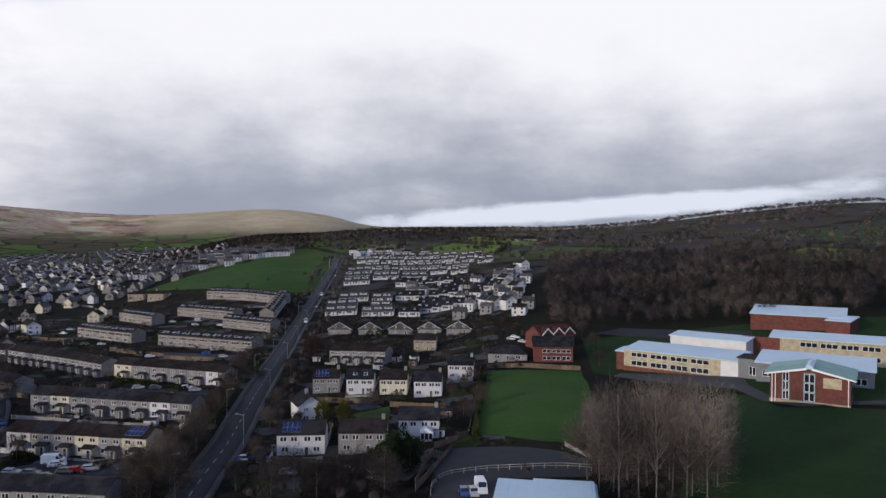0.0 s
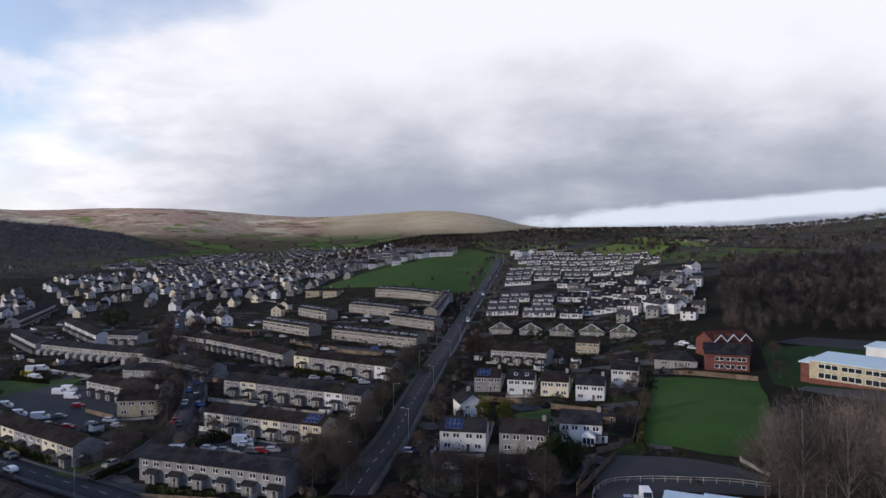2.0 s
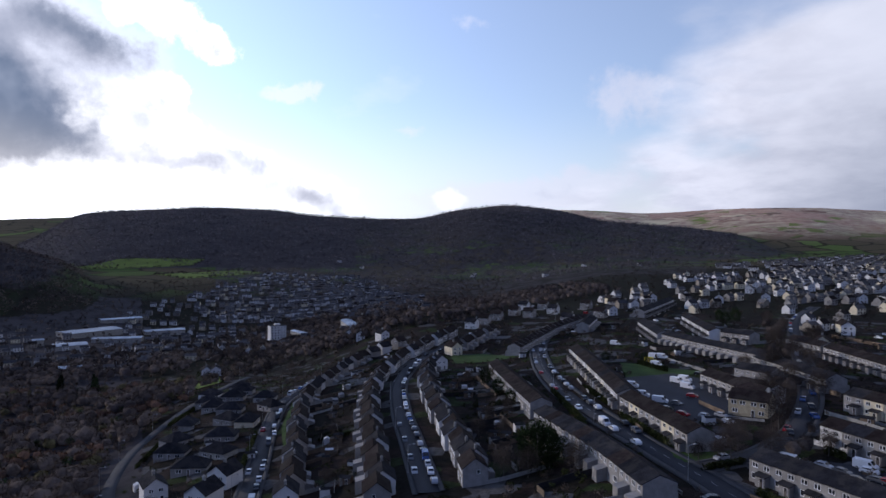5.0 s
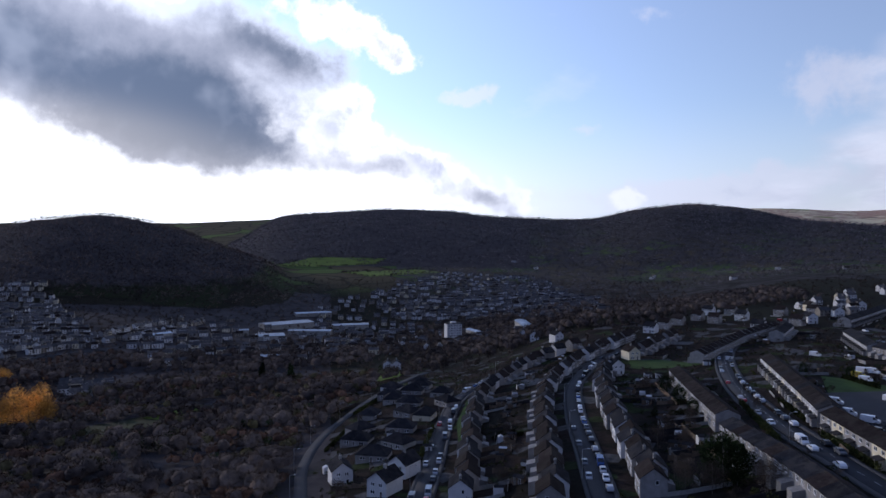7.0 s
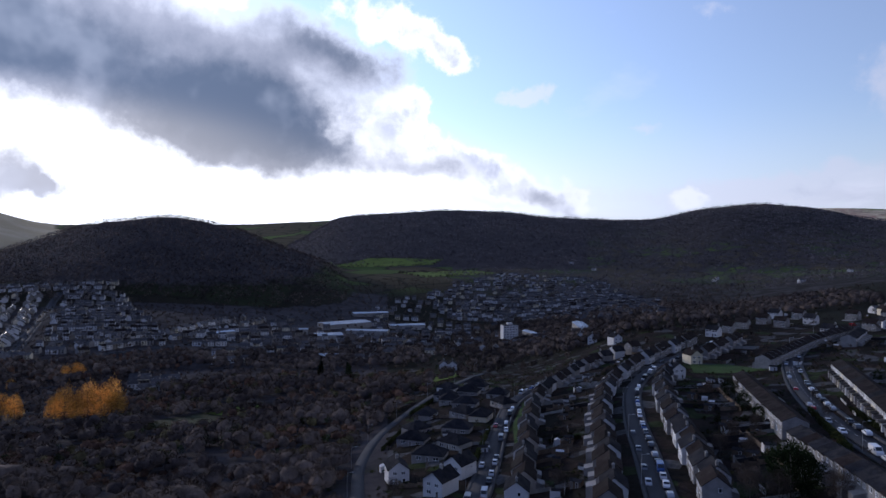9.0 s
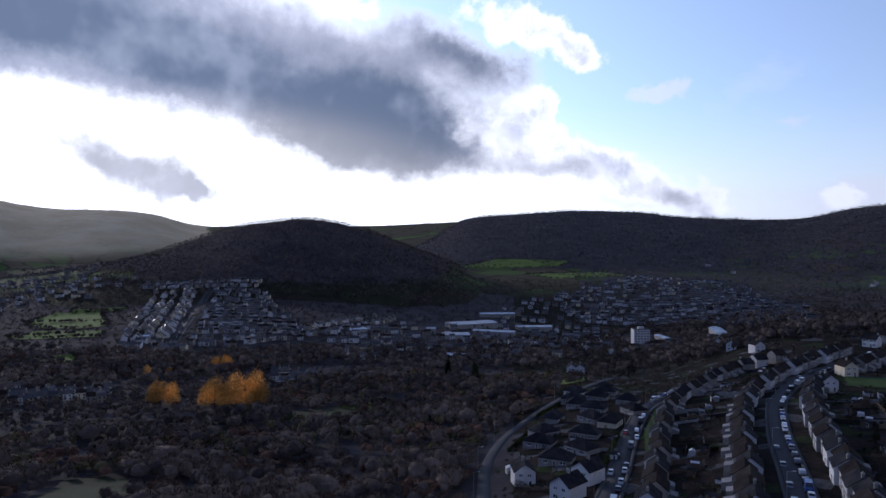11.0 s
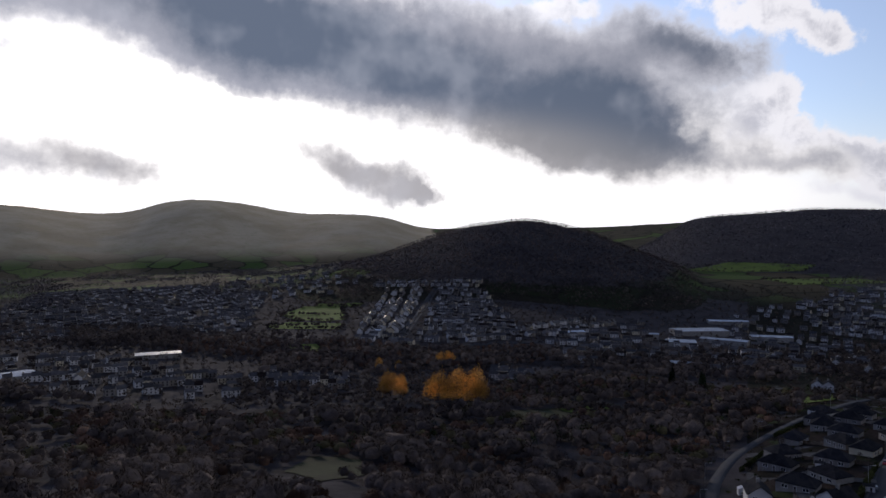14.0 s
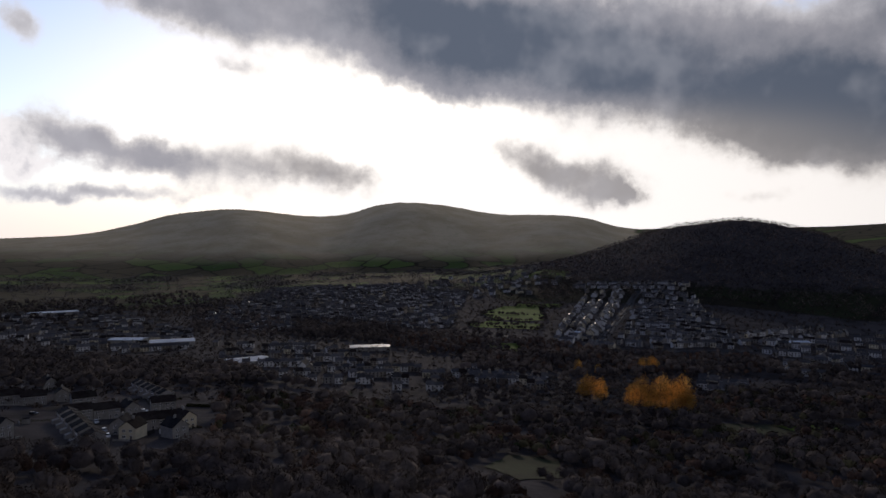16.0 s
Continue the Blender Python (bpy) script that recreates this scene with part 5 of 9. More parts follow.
# ---- far-off towns: small gabled houses, too many to count ----
def town(name, spots, turns, seed, label, walls=None, length=(6, 14), tall=(4.2, 5.0)):
    rng = np.random.default_rng(seed)
    s = Shape()
    z = land(spots[:, 0], spots[:, 1])[0]
    mats = [M_WHITE, M_RENDER, M_CREAM, M_STONE, M_FAR_SLATE, M_TILE, M_GLASS]
    share = walls or (0.42, 0.35, 0.13, 0.10)
    for (x, y), g, turn in zip(spots, z, turns):
        if (round(x / 3), round(y / 3)) in TAKEN:
            continue
        w, d, h = rng.uniform(*length), rng.uniform(5.2, 6.6), rng.uniform(*tall)
        rise = rng.uniform(1.5, 2.6)
        wall, roof = int(rng.choice(4, p=share)), int(rng.choice([4, 4, 4, 4, 5]))
        if rng.random() < 0.05:
            turn, w = turn + math.pi / 2, min(w, 8)
        c, q = math.cos(turn), math.sin(turn)

        def at(px, py, pz):
            return (x + px * c - py * q, y + px * q + py * c, g + pz)
        a, b = w / 2, d / 2
        s.add([at(-a, -b, -3), at(a, -b, -3), at(a, b, -3), at(-a, b, -3), at(-a, -b, h), at(a, -b, h), at(a, b, h), at(-a, b, h), at(-a, 0, h + rise), at(a, 0, h + rise)],
              [(0, 1, 5, 4), (2, 3, 7, 6), (1, 2, 6, 9, 5), (3, 0, 4, 8, 7)], wall)
        o = 0.25
        s.add([at(-a - o, -b - o, h - 0.2), at(a + o, -b - o, h - 0.2), at(a + o, 0, h + rise + 0.15), at(-a - o, 0, h + rise + 0.15), at(a + o, b + o, h - 0.2), at(-a - o, b + o, h - 0.2)],
              [(0, 1, 2, 3), (3, 2, 4, 5)], roof)
        u = rng.choice((-1, 1)) * (a - 0.6)
        s.add([at(u - 0.5, -0.4, h + 0.5), at(u + 0.5, -0.4, h + 0.5), at(u + 0.5, 0.4, h + 0.5), at(u - 0.5, 0.4, h + 0.5), at(u - 0.5, -0.4, h + rise + 1.1), at(u + 0.5, -0.4, h + rise + 1.1), at(u + 0.5, 0.4, h + rise + 1.1), at(u - 0.5, 0.4, h + rise + 1.1)],
              [(0, 1, 5, 4), (1, 2, 6, 5), (2, 3, 7, 6), (3, 0, 4, 7), (4, 5, 6, 7)], 3)
        if rng.random() < 0.5:
            e, k = b + rng.uniform(2, 3.5), rng.uniform(1.2, 1.9)
            s.add([at(-k, b, -3), at(k, b, -3), at(k, e, -3), at(-k, e, -3), at(-k, b, 3.2), at(k, b, 3.2), at(k, e, 2.5), at(-k, e, 2.5)],
                  [(0, 1, 5, 4), (1, 2, 6, 5), (2, 3, 7, 6), (3, 0, 4, 7)], wall)
            s.add([at(-k, b, 3.25), at(k, b, 3.25), at(k, e, 2.55), at(-k, e, 2.55)], [(0, 1, 2, 3)], 4)
        n = max(2, int(w / 2.6))
        for sgn in (-1, 1):
            for i in range(n):
                u = -a + w * (i + 0.5) / n
                for zz in (0.9, 2.9):
                    e = sgn * (b + 0.05)
                    f = [at(u - 0.5, e, zz), at(u + 0.5, e, zz), at(u + 0.5, e, zz + 1.1), at(u - 0.5, e, zz + 1.1)]
                    s.add(f if sgn < 0 else f[::-1], [(0, 1, 2, 3)], 6)
    return tagged(new(name, s.mesh(name, *mats)), label, "town", kind="stuff")


# ---- larger buildings ----
def block(name, x0, y0, x1, y1, depth, height, label, wall, roof, fall=0.0, ridge=0.0, over=0.5, strips=(), category="building", z=None, base=None, group=""):
    """A long building, front from (x0, y0) to (x1, y1) left to right as one faces it. fall: how far its roof drops to the front;
    ridge: rise of a ridge along the middle. strips: (from, to, sill, height, windows) as shares of the front, each window a part."""
    L = math.hypot(x1 - x0, y1 - y0)
    turn = math.degrees(math.atan2(y1 - y0, x1 - x0))
    cx, cy = (x0 + x1) / 2, (y0 + y1) / 2
    q = radians(turn)
    if z is None:
        z = ground(cx - math.sin(q) * depth * 0.3, cy + math.cos(q) * depth * 0.3)
    thing = tagged(new(name), label, category, group)
    thing.matrix_basis = pose(cx, cy, z, 0, 0, turn)
    a = L / 2
    top = [(0, height - fall), (depth / 2, height + ridge), (depth, height)] if ridge else [(0, height - fall), (depth, height)]
    part("wall", Shape().prism([(0, -3), (depth, -3)] + top[::-1], -a, a).mesh("wall", wall), thing)
    if base:
        part("plinth", Shape().box(-a - 0.06, -0.08, -3, a + 0.06, 0.2, 0.6).mesh("plinth", base), thing)
    low, high = top[0], top[-1]
    line = [(low[0] - over, low[1] + 0.03 - (over * fall / depth if fall else 0))] + [(p, h + 0.03) for p, h in top[1:-1]] + [(high[0] + over, high[1] + 0.03)]
    slab = line + [(p, h + 0.28) for p, h in line[::-1]]
    cover = part("roof", Shape().prism(slab, -a - over, a + over).mesh("roof", roof), thing)
    seams = Shape()
    for x in np.arange(-a, a, 1.6):
        for (p, h), (p2, h2) in zip(line, line[1:]):
            seams.add([(x, p, h + 0.28), (x + 0.1, p, h + 0.28), (x + 0.1, p2, h2 + 0.28), (x, p2, h2 + 0.28), (x, p, h + 0.32), (x + 0.1, p, h + 0.32), (x + 0.1, p2, h2 + 0.32), (x, p2, h2 + 0.32)], [(4, 5, 6, 7), (0, 1, 5, 4), (1, 2, 6, 5), (3, 0, 4, 7)])
    tagged(part("roof_seams", seams.mesh("roof_seams", roof), cover), kind="stuff")
    for f0, f1, sill, tall, n in strips:
        w = L * (f1 - f0) / n
        for i in range(n):
            part("window", window_mesh(round(w * 0.86, 2), tall, max(1, int(w / 2.6))), thing, at=Matrix.Translation((-a + L * f0 + w * (i + 0.5), -0.03, sill)))
    return thing


def panel(thing, name, x0, x1, z0, z1, mat, label="", proud=0.12, y=0.0):
    """A slab of another finish set on the front of a block (x measured from its middle)."""
    return part(name, Shape().box(x0, y - proud, z0, x1, y + 0.05, z1).mesh(name, mat), thing, label)


def street_lamp(x, y, turn, tall=8.0):
    def make():
        t = tagged(new("street_lamp"), "grey steel street lamp beside the road", "street lamp", "street lamps")
        s = Shape()
        limb(s, (0, 0, -0.5), (0, 0, tall), 0.06, 0.04, 8)
        part("pole", s.mesh("pole", M_STEEL), t)
        s = Shape()
        limb(s, (0, 0, tall - 0.05), (0, -1.4, tall + 0.25), 0.05, 0.04, 6)
        part("arm", s.mesh("arm", M_STEEL), t)
        part("lantern", Shape().prism([(-2.1, tall + 0.2), (-1.3, tall + 0.2), (-1.4, tall + 0.38), (-2.0, tall + 0.36)], -0.16, 0.16).mesh("lantern", M_STEEL), t)
        return t
    m = pose(x, y, ground(x, y) + 0.2, 0, 0, turn)
    if "street_lamp" not in TREES:
        TREES["street_lamp"] = make()
        TREES["street_lamp"].matrix_basis = m
        return TREES["street_lamp"]
    return copy_thing(TREES["street_lamp"], m)


def lamps(points, offset, gap, first=0.0):
    p, d = along(points, 0.5)
    for i in range(int(first * 2), len(p), int(gap * 2)):
        t = d[i]
        street_lamp(p[i][0] - t[1] * offset, p[i][1] + t[0] * offset, math.degrees(math.atan2(t[1], t[0])) + (0 if offset > 0 else 180))


def fence(x0, y0, x1, y1, tall=1.7, mat=None, label="weathered timber garden fence", name="fence", bay=3.6):
    mat = mat or M_TIMBER
    n = max(1, round(math.hypot(x1 - x0, y1 - y0) / bay))
    t = tagged(new(name), label, "fence" if name == "fence" else "wall", "garden boundaries")
    t.matrix_basis = pose(x0, y0, ground(x0, y0))
    L = math.hypot(x1 - x0, y1 - y0) / n
    turn = math.atan2(y1 - y0, x1 - x0)
    board = kept(("panel", round(L, 1), tall, mat.name), lambda: Shape().box(0, -0.03, -0.6, L - 0.1, 0.03, tall).box(-0.06, -0.06, -0.6, 0.06, 0.06, tall + 0.12).mesh("panel", mat))
    z0 = ground(x0, y0)
    for i in range(n):
        x, y = (x1 - x0) * i / n, (y1 - y0) * i / n
        part("panel", board, t, at=Matrix.Translation((x, y, ground(x0 + x, y0 + y) - z0)) @ Matrix.Rotation(turn, 4, "Z"))
    return t


def shed(x, y, turn, mat=None):
    mat = mat or M_TIMBER
    key = ("shed", mat.name)
    m = pose(x, y, ground(x, y), 0, 0, turn)
    if key not in TREES:
        t = tagged(new("garden_shed"), "small garden shed with a felt roof" if mat is M_TIMBER else "pale garden outbuilding with a flat felt roof", "shed", "garden sheds")
        part("wall", Shape().prism([(0, -0.6), (2.4, -0.6), (2.4, 2.0), (1.2, 2.5), (0, 2.0)], -1.7, 1.7).mesh("wall", mat), t)
        part("roof", Shape().prism([(-0.2, 1.95), (1.2, 2.53), (2.6, 1.95), (2.6, 2.03), (1.2, 2.62), (-0.2, 2.03)], -1.85, 1.85).mesh("roof", M_FELT), t)
        part("door", door_mesh(), t, at=Matrix.Translation((0.6, -0.02, 0)) @ Matrix.Diagonal((0.8, 1, 0.85, 1)))
        t.matrix_basis = m
        TREES[key] = t
        return t
    return copy_thing(TREES[key], m)


def hedge(x0, y0, x1, y1, tall=1.6, seed=0):
    """A clipped, slightly ragged garden hedge of many small leaves."""
    rng = np.random.default_rng(seed)
    L = math.hypot(x1 - x0, y1 - y0)
    n = int(L * 60)
    s = rng.random(n)
    base = np.stack([x0 + (x1 - x0) * s, y0 + (y1 - y0) * s], -1) + rng.uniform(-0.55, 0.55, (n, 2))
    z = land(base[:, 0], base[:, 1])[0] + rng.uniform(0, tall, n)
    c = np.column_stack([base, z])
    a, b = rng.normal(size=(n, 3)) * 0.26, rng.normal(size=(n, 3)) * 0.26
    v = np.stack([c - a, c + a, c + b + (0, 0, 0.12)], 1).reshape(-1, 3)
    o = v[0].copy()
    me = bpy.data.meshes.new("hedge")
    me.from_pydata((v - o).tolist(), [], np.arange(len(v)).reshape(-1, 3).tolist())
    me.materials.append(M_HEDGE)
    ob = new("hedge", me)
    ob.location = o
    return tagged(ob, "dense dark green garden hedge", "hedge", "hedges")


def gardens(seed):
    """Fences, hedges, low walls and huts of all the house plots, past counting."""
    rng = random.Random(seed)
    boards, blocks, huts, green = Shape(), Shape(), Shape(), []
    for x, y, turn, w, d, name in PLOTS:
        if name in ("estate_house", "bungalow", "chalet_bungalow"):
            continue
        q = radians(turn)
        c, s = math.cos(q), math.sin(q)

        def at(u, v):
            return x + u * c - v * s, y + u * s + v * c

        def open_ground(u, v):
            p = at(u, v)
            return (round(p[0] / 3), round(p[1] / 3)) not in TAKEN

        def line(shape, u0, v0, u1, v1, tall, slot=0):
            n = max(1, round(math.hypot(u1 - u0, v1 - v0) / 3))
            for i in range(n):
                a, b = i / n, (i + 1) / n
                p, r = at(u0 + (u1 - u0) * a, v0 + (v1 - v0) * a), at(u0 + (u1 - u0) * b, v0 + (v1 - v0) * b)
                g, h = ground(*p), ground(*r)
                e = (-(r[1] - p[1]), r[0] - p[0])
                k = 0.07 / (math.hypot(*e) + 1e-6)
                e = (e[0] * k, e[1] * k)
                top = tall * rng.uniform(0.92, 1.08)
                shape.add([(p[0] - e[0], p[1] - e[1], g - 0.5), (r[0] - e[0], r[1] - e[1], h - 0.5), (r[0] + e[0], r[1] + e[1], h - 0.5), (p[0] + e[0], p[1] + e[1], g - 0.5),
                           (p[0] - e[0], p[1] - e[1], g + top), (r[0] - e[0], r[1] - e[1], h + top), (r[0] + e[0], r[1] + e[1], h + top), (p[0] + e[0], p[1] + e[1], g + top)],
                          [(0, 1, 5, 4), (1, 2, 6, 5), (2, 3, 7, 6), (3, 0, 4, 7), (4, 5, 6, 7)], slot)
        deep = d
        while deep < d + 13 and open_ground(w * 0.5, deep + 4.5):
            deep += 3
        side = w * 0.5
        if deep > d + 2:
            kind = rng.random()
            if kind < 0.45:
                line(boards, side, d, side, deep, rng.choice((1.2, 1.6, 1.7)), rng.randrange(3))
            elif kind < 0.85:
                green += [at(side + rng.uniform(-.3, .3), d + 1 + i * 1.1) for i in range(int((deep - d) / 1.1))]
            else:
                line(blocks, side, d, side, deep, 1.1)
            if rng.random() < 0.6:
                line(boards if rng.random() < 0.7 else blocks, -side, deep, side, deep, 1.5)
            if rng.random() < 0.55:
                u, v = rng.uniform(-side + 1.5, side - 1.5), deep - rng.uniform(1.2, 3)
                px, py = at(u, v)
                g, a, b, h = ground(px, py), rng.uniform(1, 1.6), rng.uniform(0.8, 1.4), rng.uniform(1.8, 2.3)
                t = q + rng.choice((0, math.pi / 2)) + rng.uniform(-.1, .1)
                k, j = math.cos(t), math.sin(t)
                v8 = [(px + i * a * k - m * b * j, py + i * a * j + m * b * k, g + z) for z in (-0.4, h) for i, m in ((-1, -1), (1, -1), (1, 1), (-1, 1))]
                v8 += [(px - a * k, py - a * j, g + h + 0.5), (px + a * k, py + a * j, g + h + 0.5)]
                huts.add(v8, [(0, 1, 5, 4), (1, 2, 6, 9, 5), (2, 3, 7, 6), (3, 0, 4, 8, 7)], rng.choice((0, 0, 1, 2)))
                huts.add([v8[4], v8[5], v8[9], v8[8], v8[6], v8[7]], [(0, 1, 2, 3), (3, 2, 4, 5)], rng.choice((3, 3, 2)))
        if name != "maisonette" and open_ground(0, -4.5):
            kind = rng.random()
            if kind < 0.5:
                line(blocks, -side, -4.2, side, -4.2, 0.8)
            elif kind < 0.85:
                green += [at(-side + i * 1.1, -4.2) for i in range(int(w / 1.1))]
            if open_ground(side, -3):
                line(boards if rng.random() < 0.5 else blocks, side, 0, side, -4.2, 0.9)
    tagged(new("garden_fences", boards.mesh("garden_fences", M_TIMBER, M_BLOCK, M_FELT)), "weathered timber fences between narrow gardens", "fences", kind="stuff")
    tagged(new("garden_walls", blocks.mesh("garden_walls", M_BLOCK)), "low grey block walls round the gardens", "walls", kind="stuff")
    tagged(new("garden_huts", huts.mesh("garden_huts", M_TIMBER, M_BLOCK, M_WHITE, M_FELT)), "small sheds and greenhouses in back gardens", "sheds", kind="stuff")
    woodland("garden_hedges", green, M_HEDGE, "clipped dark hedges between the gardens", seed, (1.1, 2.2), 30, 0.5, 0.24, 0.14, "hedges", lobes=3)


def rail_fence(points, tall=1.1):
    """Weathered rails on short posts along a line."""
    t = tagged(new("rail_fence"), "pale weathered rail fence curving round the yard", "fence")
    p, d = along(points, 2.4)
    x0, y0 = p[0]
    z0 = ground(x0, y0)
    t.matrix_basis = pose(x0, y0, z0)
    spots = [(x - x0, y - y0, ground(x, y) + 0.3 - z0) for x, y in p]
    post = Shape()
    limb(post, (0, 0, -0.6), (0, 0, tall), 0.07, 0.07, 6)
    post = post.mesh("post", M_BLOCK)
    for q in spots:
        part("post", post, t, at=Matrix.Translation(q))
    for h in (0.55, 1.05):
        bar = Shape()
        for a, b in zip(spots, spots[1:]):
            limb(bar, (a[0], a[1], a[2] + h), (b[0], b[1], b[2] + h), 0.06, 0.06, 6)
        part("rail", bar.mesh("rail", M_BLOCK), t)
    return t

# ---- roads ----
MAIN_ROAD = ((-51.6, 136.2), (-53.2, 151.6), (-55.3, 177.4), (-60.9, 218.0), (-70.9, 297.5), (-85.3, 414.2), (-91.0, 512.4), (-96.9, 622.6), (-102.2, 688.8))
LOOP_ROAD = ((-69.4, 121.8), (-86.9, 122.9), (-111.3, 130.7), (-137.1, 139.1), (-169.9, 152.0), (-222.6, 178.6), (-279.3, 213.2), (-326.0, 247.3), (-365.3, 286.7), (-397.1, 336.3), (-422.0, 389.5))
MIDDLE_STREET = ((-152.3, 81.7), (-198.3, 100.4), (-254.8, 123.3), (-310.1, 150.8), (-345.5, 177.9), (-372.7, 208.3), (-412.0, 259.1))
LOWER_STREET = ((-192.6, 44.8), (-236.3, 60.1), (-298.9, 81.6), (-350.4, 104.3), (-381.2, 128.7), (-411.3, 159.4), (-425.9, 196.8))
HILL_LANE = ((-216.3, 12.8), (-270.7, 17.5), (-318.7, 29.0), (-369.3, 53.2), (-417.9, 82.8), (-480.1, 117.6))
SIDE_STREET = ((-114.8, 134.9), (-113.2, 149.3), (-117.5, 172.5), (-133.8, 206.9), (-165.3, 254.7), (-223.9, 336.3), (-292.3, 438.2), (-328.4, 514.5))
road(MAIN_ROAD, 7.0, 1.5, label="straight asphalt main road climbing towards the moor")
road(LOOP_ROAD, 6.6, 1.6)
road(MIDDLE_STREET, 5.6, 1.3, False)
road(LOWER_STREET, 5.6, 1.3, False)
road(HILL_LANE, 4.4, 0, False, "narrow lane down the hillside")
road(SIDE_STREET, 5.6, 1.3, False)

# ---- fields and yards ----
patch("field", ((-263.7, 608.5), (-240.9, 654.0), (-175.6, 689.2), (-113.8, 698.0), (-101.9, 641.3), (-97.3, 519.4), (-115.1, 513.9), (-168.8, 541.8), (-215.1, 571.3)), M_PITCH, "sloping green field beside the main road", "field", 0.3, 16.0)
patch("pitch", ((16.3, 254.8), (49.6, 246.8), (45.0, 211.0), (35.5, 163.0), (23.9, 165.6), (8.0, 177.2)), M_PITCH, "mown green playing pitch", "field", 0.15, 8.0, wavy=0.8)
patch("playing_field", ((40.1, 120.6), (54.8, 150.5), (76.9, 200.3), (87.4, 196.3), (87.6, 180.1), (115.4, 173.4), (79.0, 112.9)), M_GRASS, "mown school playing field", "field", 0.15, 8.0)
patch("school_lawn", ((61.3, 305.6), (131.2, 306.7), (197.9, 298.3), (117.6, 176.8), (90.6, 183.4), (88.6, 199.1), (79.0, 207.8), (53.0, 244.2)), M_GRASS, "lawn round the school buildings", "field", 0.13, 8.0)
patch("court", ((68.0, 314.0), (82.9, 322.3), (129.1, 290.6), (123.0, 276.8), (94.6, 293.3)), M_YARD, "dark tarmac ball court beyond the school", "court", 0.3, 8.0)
patch("school_path", ((57.8, 235.4), (78.6, 211.5), (86.2, 205.0), (86.5, 187.5), (92.7, 178.8), (114.8, 179.2), (117.5, 183.4), (95.9, 182.1), (91.0, 190.5), (91.8, 208.1), (95.7, 221.1), (61.8, 239.9)), M_PAVE, "curving paved school path", "path", 0.3, 5.0)
patch("car_park", ((-1.6, 155.9), (2.4, 168.5), (26.7, 158.0), (31.8, 151.5), (31.2, 145.4), (30.5, 141.1), (13.6, 141.8), (-2.6, 143.9)), M_YARD, "dark tarmac car park", "car park", 0.25, 6.0)
patch("service_yard", ((-3.0, 133.4), (-2.1, 144.7), (2.1, 147.2), (11.4, 144.0), (10.2, 128.3)), M_ASPHALT, "grey service yard", "yard", 0.35, 6.0)
patch("garage_court", ((-206.8, 197.0), (-202.4, 222.5), (-174.9, 221.1), (-136.7, 175.7), (-141.2, 165.7), (-175.0, 177.6)), M_ASPHALT, "asphalt garage court with parked vans", "yard", 0.3, 6.0)
patch("garage_court", ((-100.0, 163.0), (-90.6, 167.8), (-74.2, 167.9), (-64.1, 159.6), (-69.6, 154.5), (-91.6, 155.5)), M_ASPHALT, "asphalt parking court between the terraces", "yard", 0.3, 6.0)
patch("garage_court", ((-114.0, 240.3), (-75.3, 241.6), (-73.1, 231.6), (-107.1, 233.8)), M_ASPHALT, "asphalt parking court behind the terrace", "yard", 0.3, 6.0)
patch("garage_court", ((-129.4, 322.7), (-90.1, 313.6), (-83.1, 297.5), (-124.5, 304.3)), M_ASPHALT, "asphalt parking court between buff terraces", "yard", 0.3, 6.0)
patch("green", ((-131.4, 133.4), (-123.3, 144.8), (-119.2, 153.3), (-115.4, 137.8), (-120.5, 134.7)), M_LAWN, "grass verge beside the loop road", "lawn", 0.2, 5.0)
patch("green", ((-64.0, 173.6), (-68.9, 218.0), (-78.2, 297.5), (-86.3, 349.8), (-90.0, 322.3), (-75.3, 241.6), (-68.1, 193.2), (-62.0, 157.6)), M_LAWN, "grass verge along the main road", "lawn", 0.2, 6.0)
patch("green", ((-26.4, 205.6), (-16.2, 214.4), (-14.8, 196.3), (-22.8, 196.0)), M_LAWN, "garden lawn behind the houses", "lawn", 0.2, 5.0)
patch("green", ((-234.7, 223.6), (-197.3, 235.4), (-197.4, 213.5), (-207.0, 200.4)), M_LAWN, "grass between the garages", "lawn", 0.2, 5.0)
patch("green", ((-255.7, 75.1), (-295.6, 85.9), (-333.8, 101.7), (-348.8, 113.1), (-312.1, 97.9), (-252.9, 77.6)), M_LAWN, "sloping front lawns below the houses", "lawn", 0.2, 5.0)
patch("green", ((-350.0, 202.6), (-341.2, 218.2), (-308.2, 222.8), (-316.2, 205.5), (-326.6, 189.1)), M_LAWN, "grass triangle where the streets meet", "lawn", 0.2, 5.0)
patch("pasture", ((-28.4, 715.0), (10.0, 766.8), (65.6, 697.0), (50.7, 617.9), (-2.1, 662.0)), M_PASTURE, "bright green pasture between hedges", "field", 0.5, 12.0)
patch("pasture", ((10.6, 814.1), (38.1, 838.6), (103.6, 725.8), (85.5, 675.1), (39.5, 737.0)), M_PASTURE, "bright green pasture between hedges", "field", 0.5, 12.0)
patch("pasture", ((-111.0, 743.7), (-85.2, 783.9), (-43.2, 771.3), (-48.5, 711.5)), M_PASTURE, "bright green pasture between hedges", "field", 0.5, 12.0)
patch("pasture", ((224.3, 496.9), (269.0, 513.1), (299.3, 475.2), (276.5, 438.9), (235.3, 455.8)), M_PASTURE, "bright green pasture between hedges", "field", 0.5, 12.0)
patch("pasture", ((-1794.1, 23.2), (-1904.2, 148.2), (-1850.9, 339.4), (-1787.7, 298.9), (-1782.2, 153.3)), M_PASTURE, "bright green pasture between hedges", "field", 0.5, 12.0)
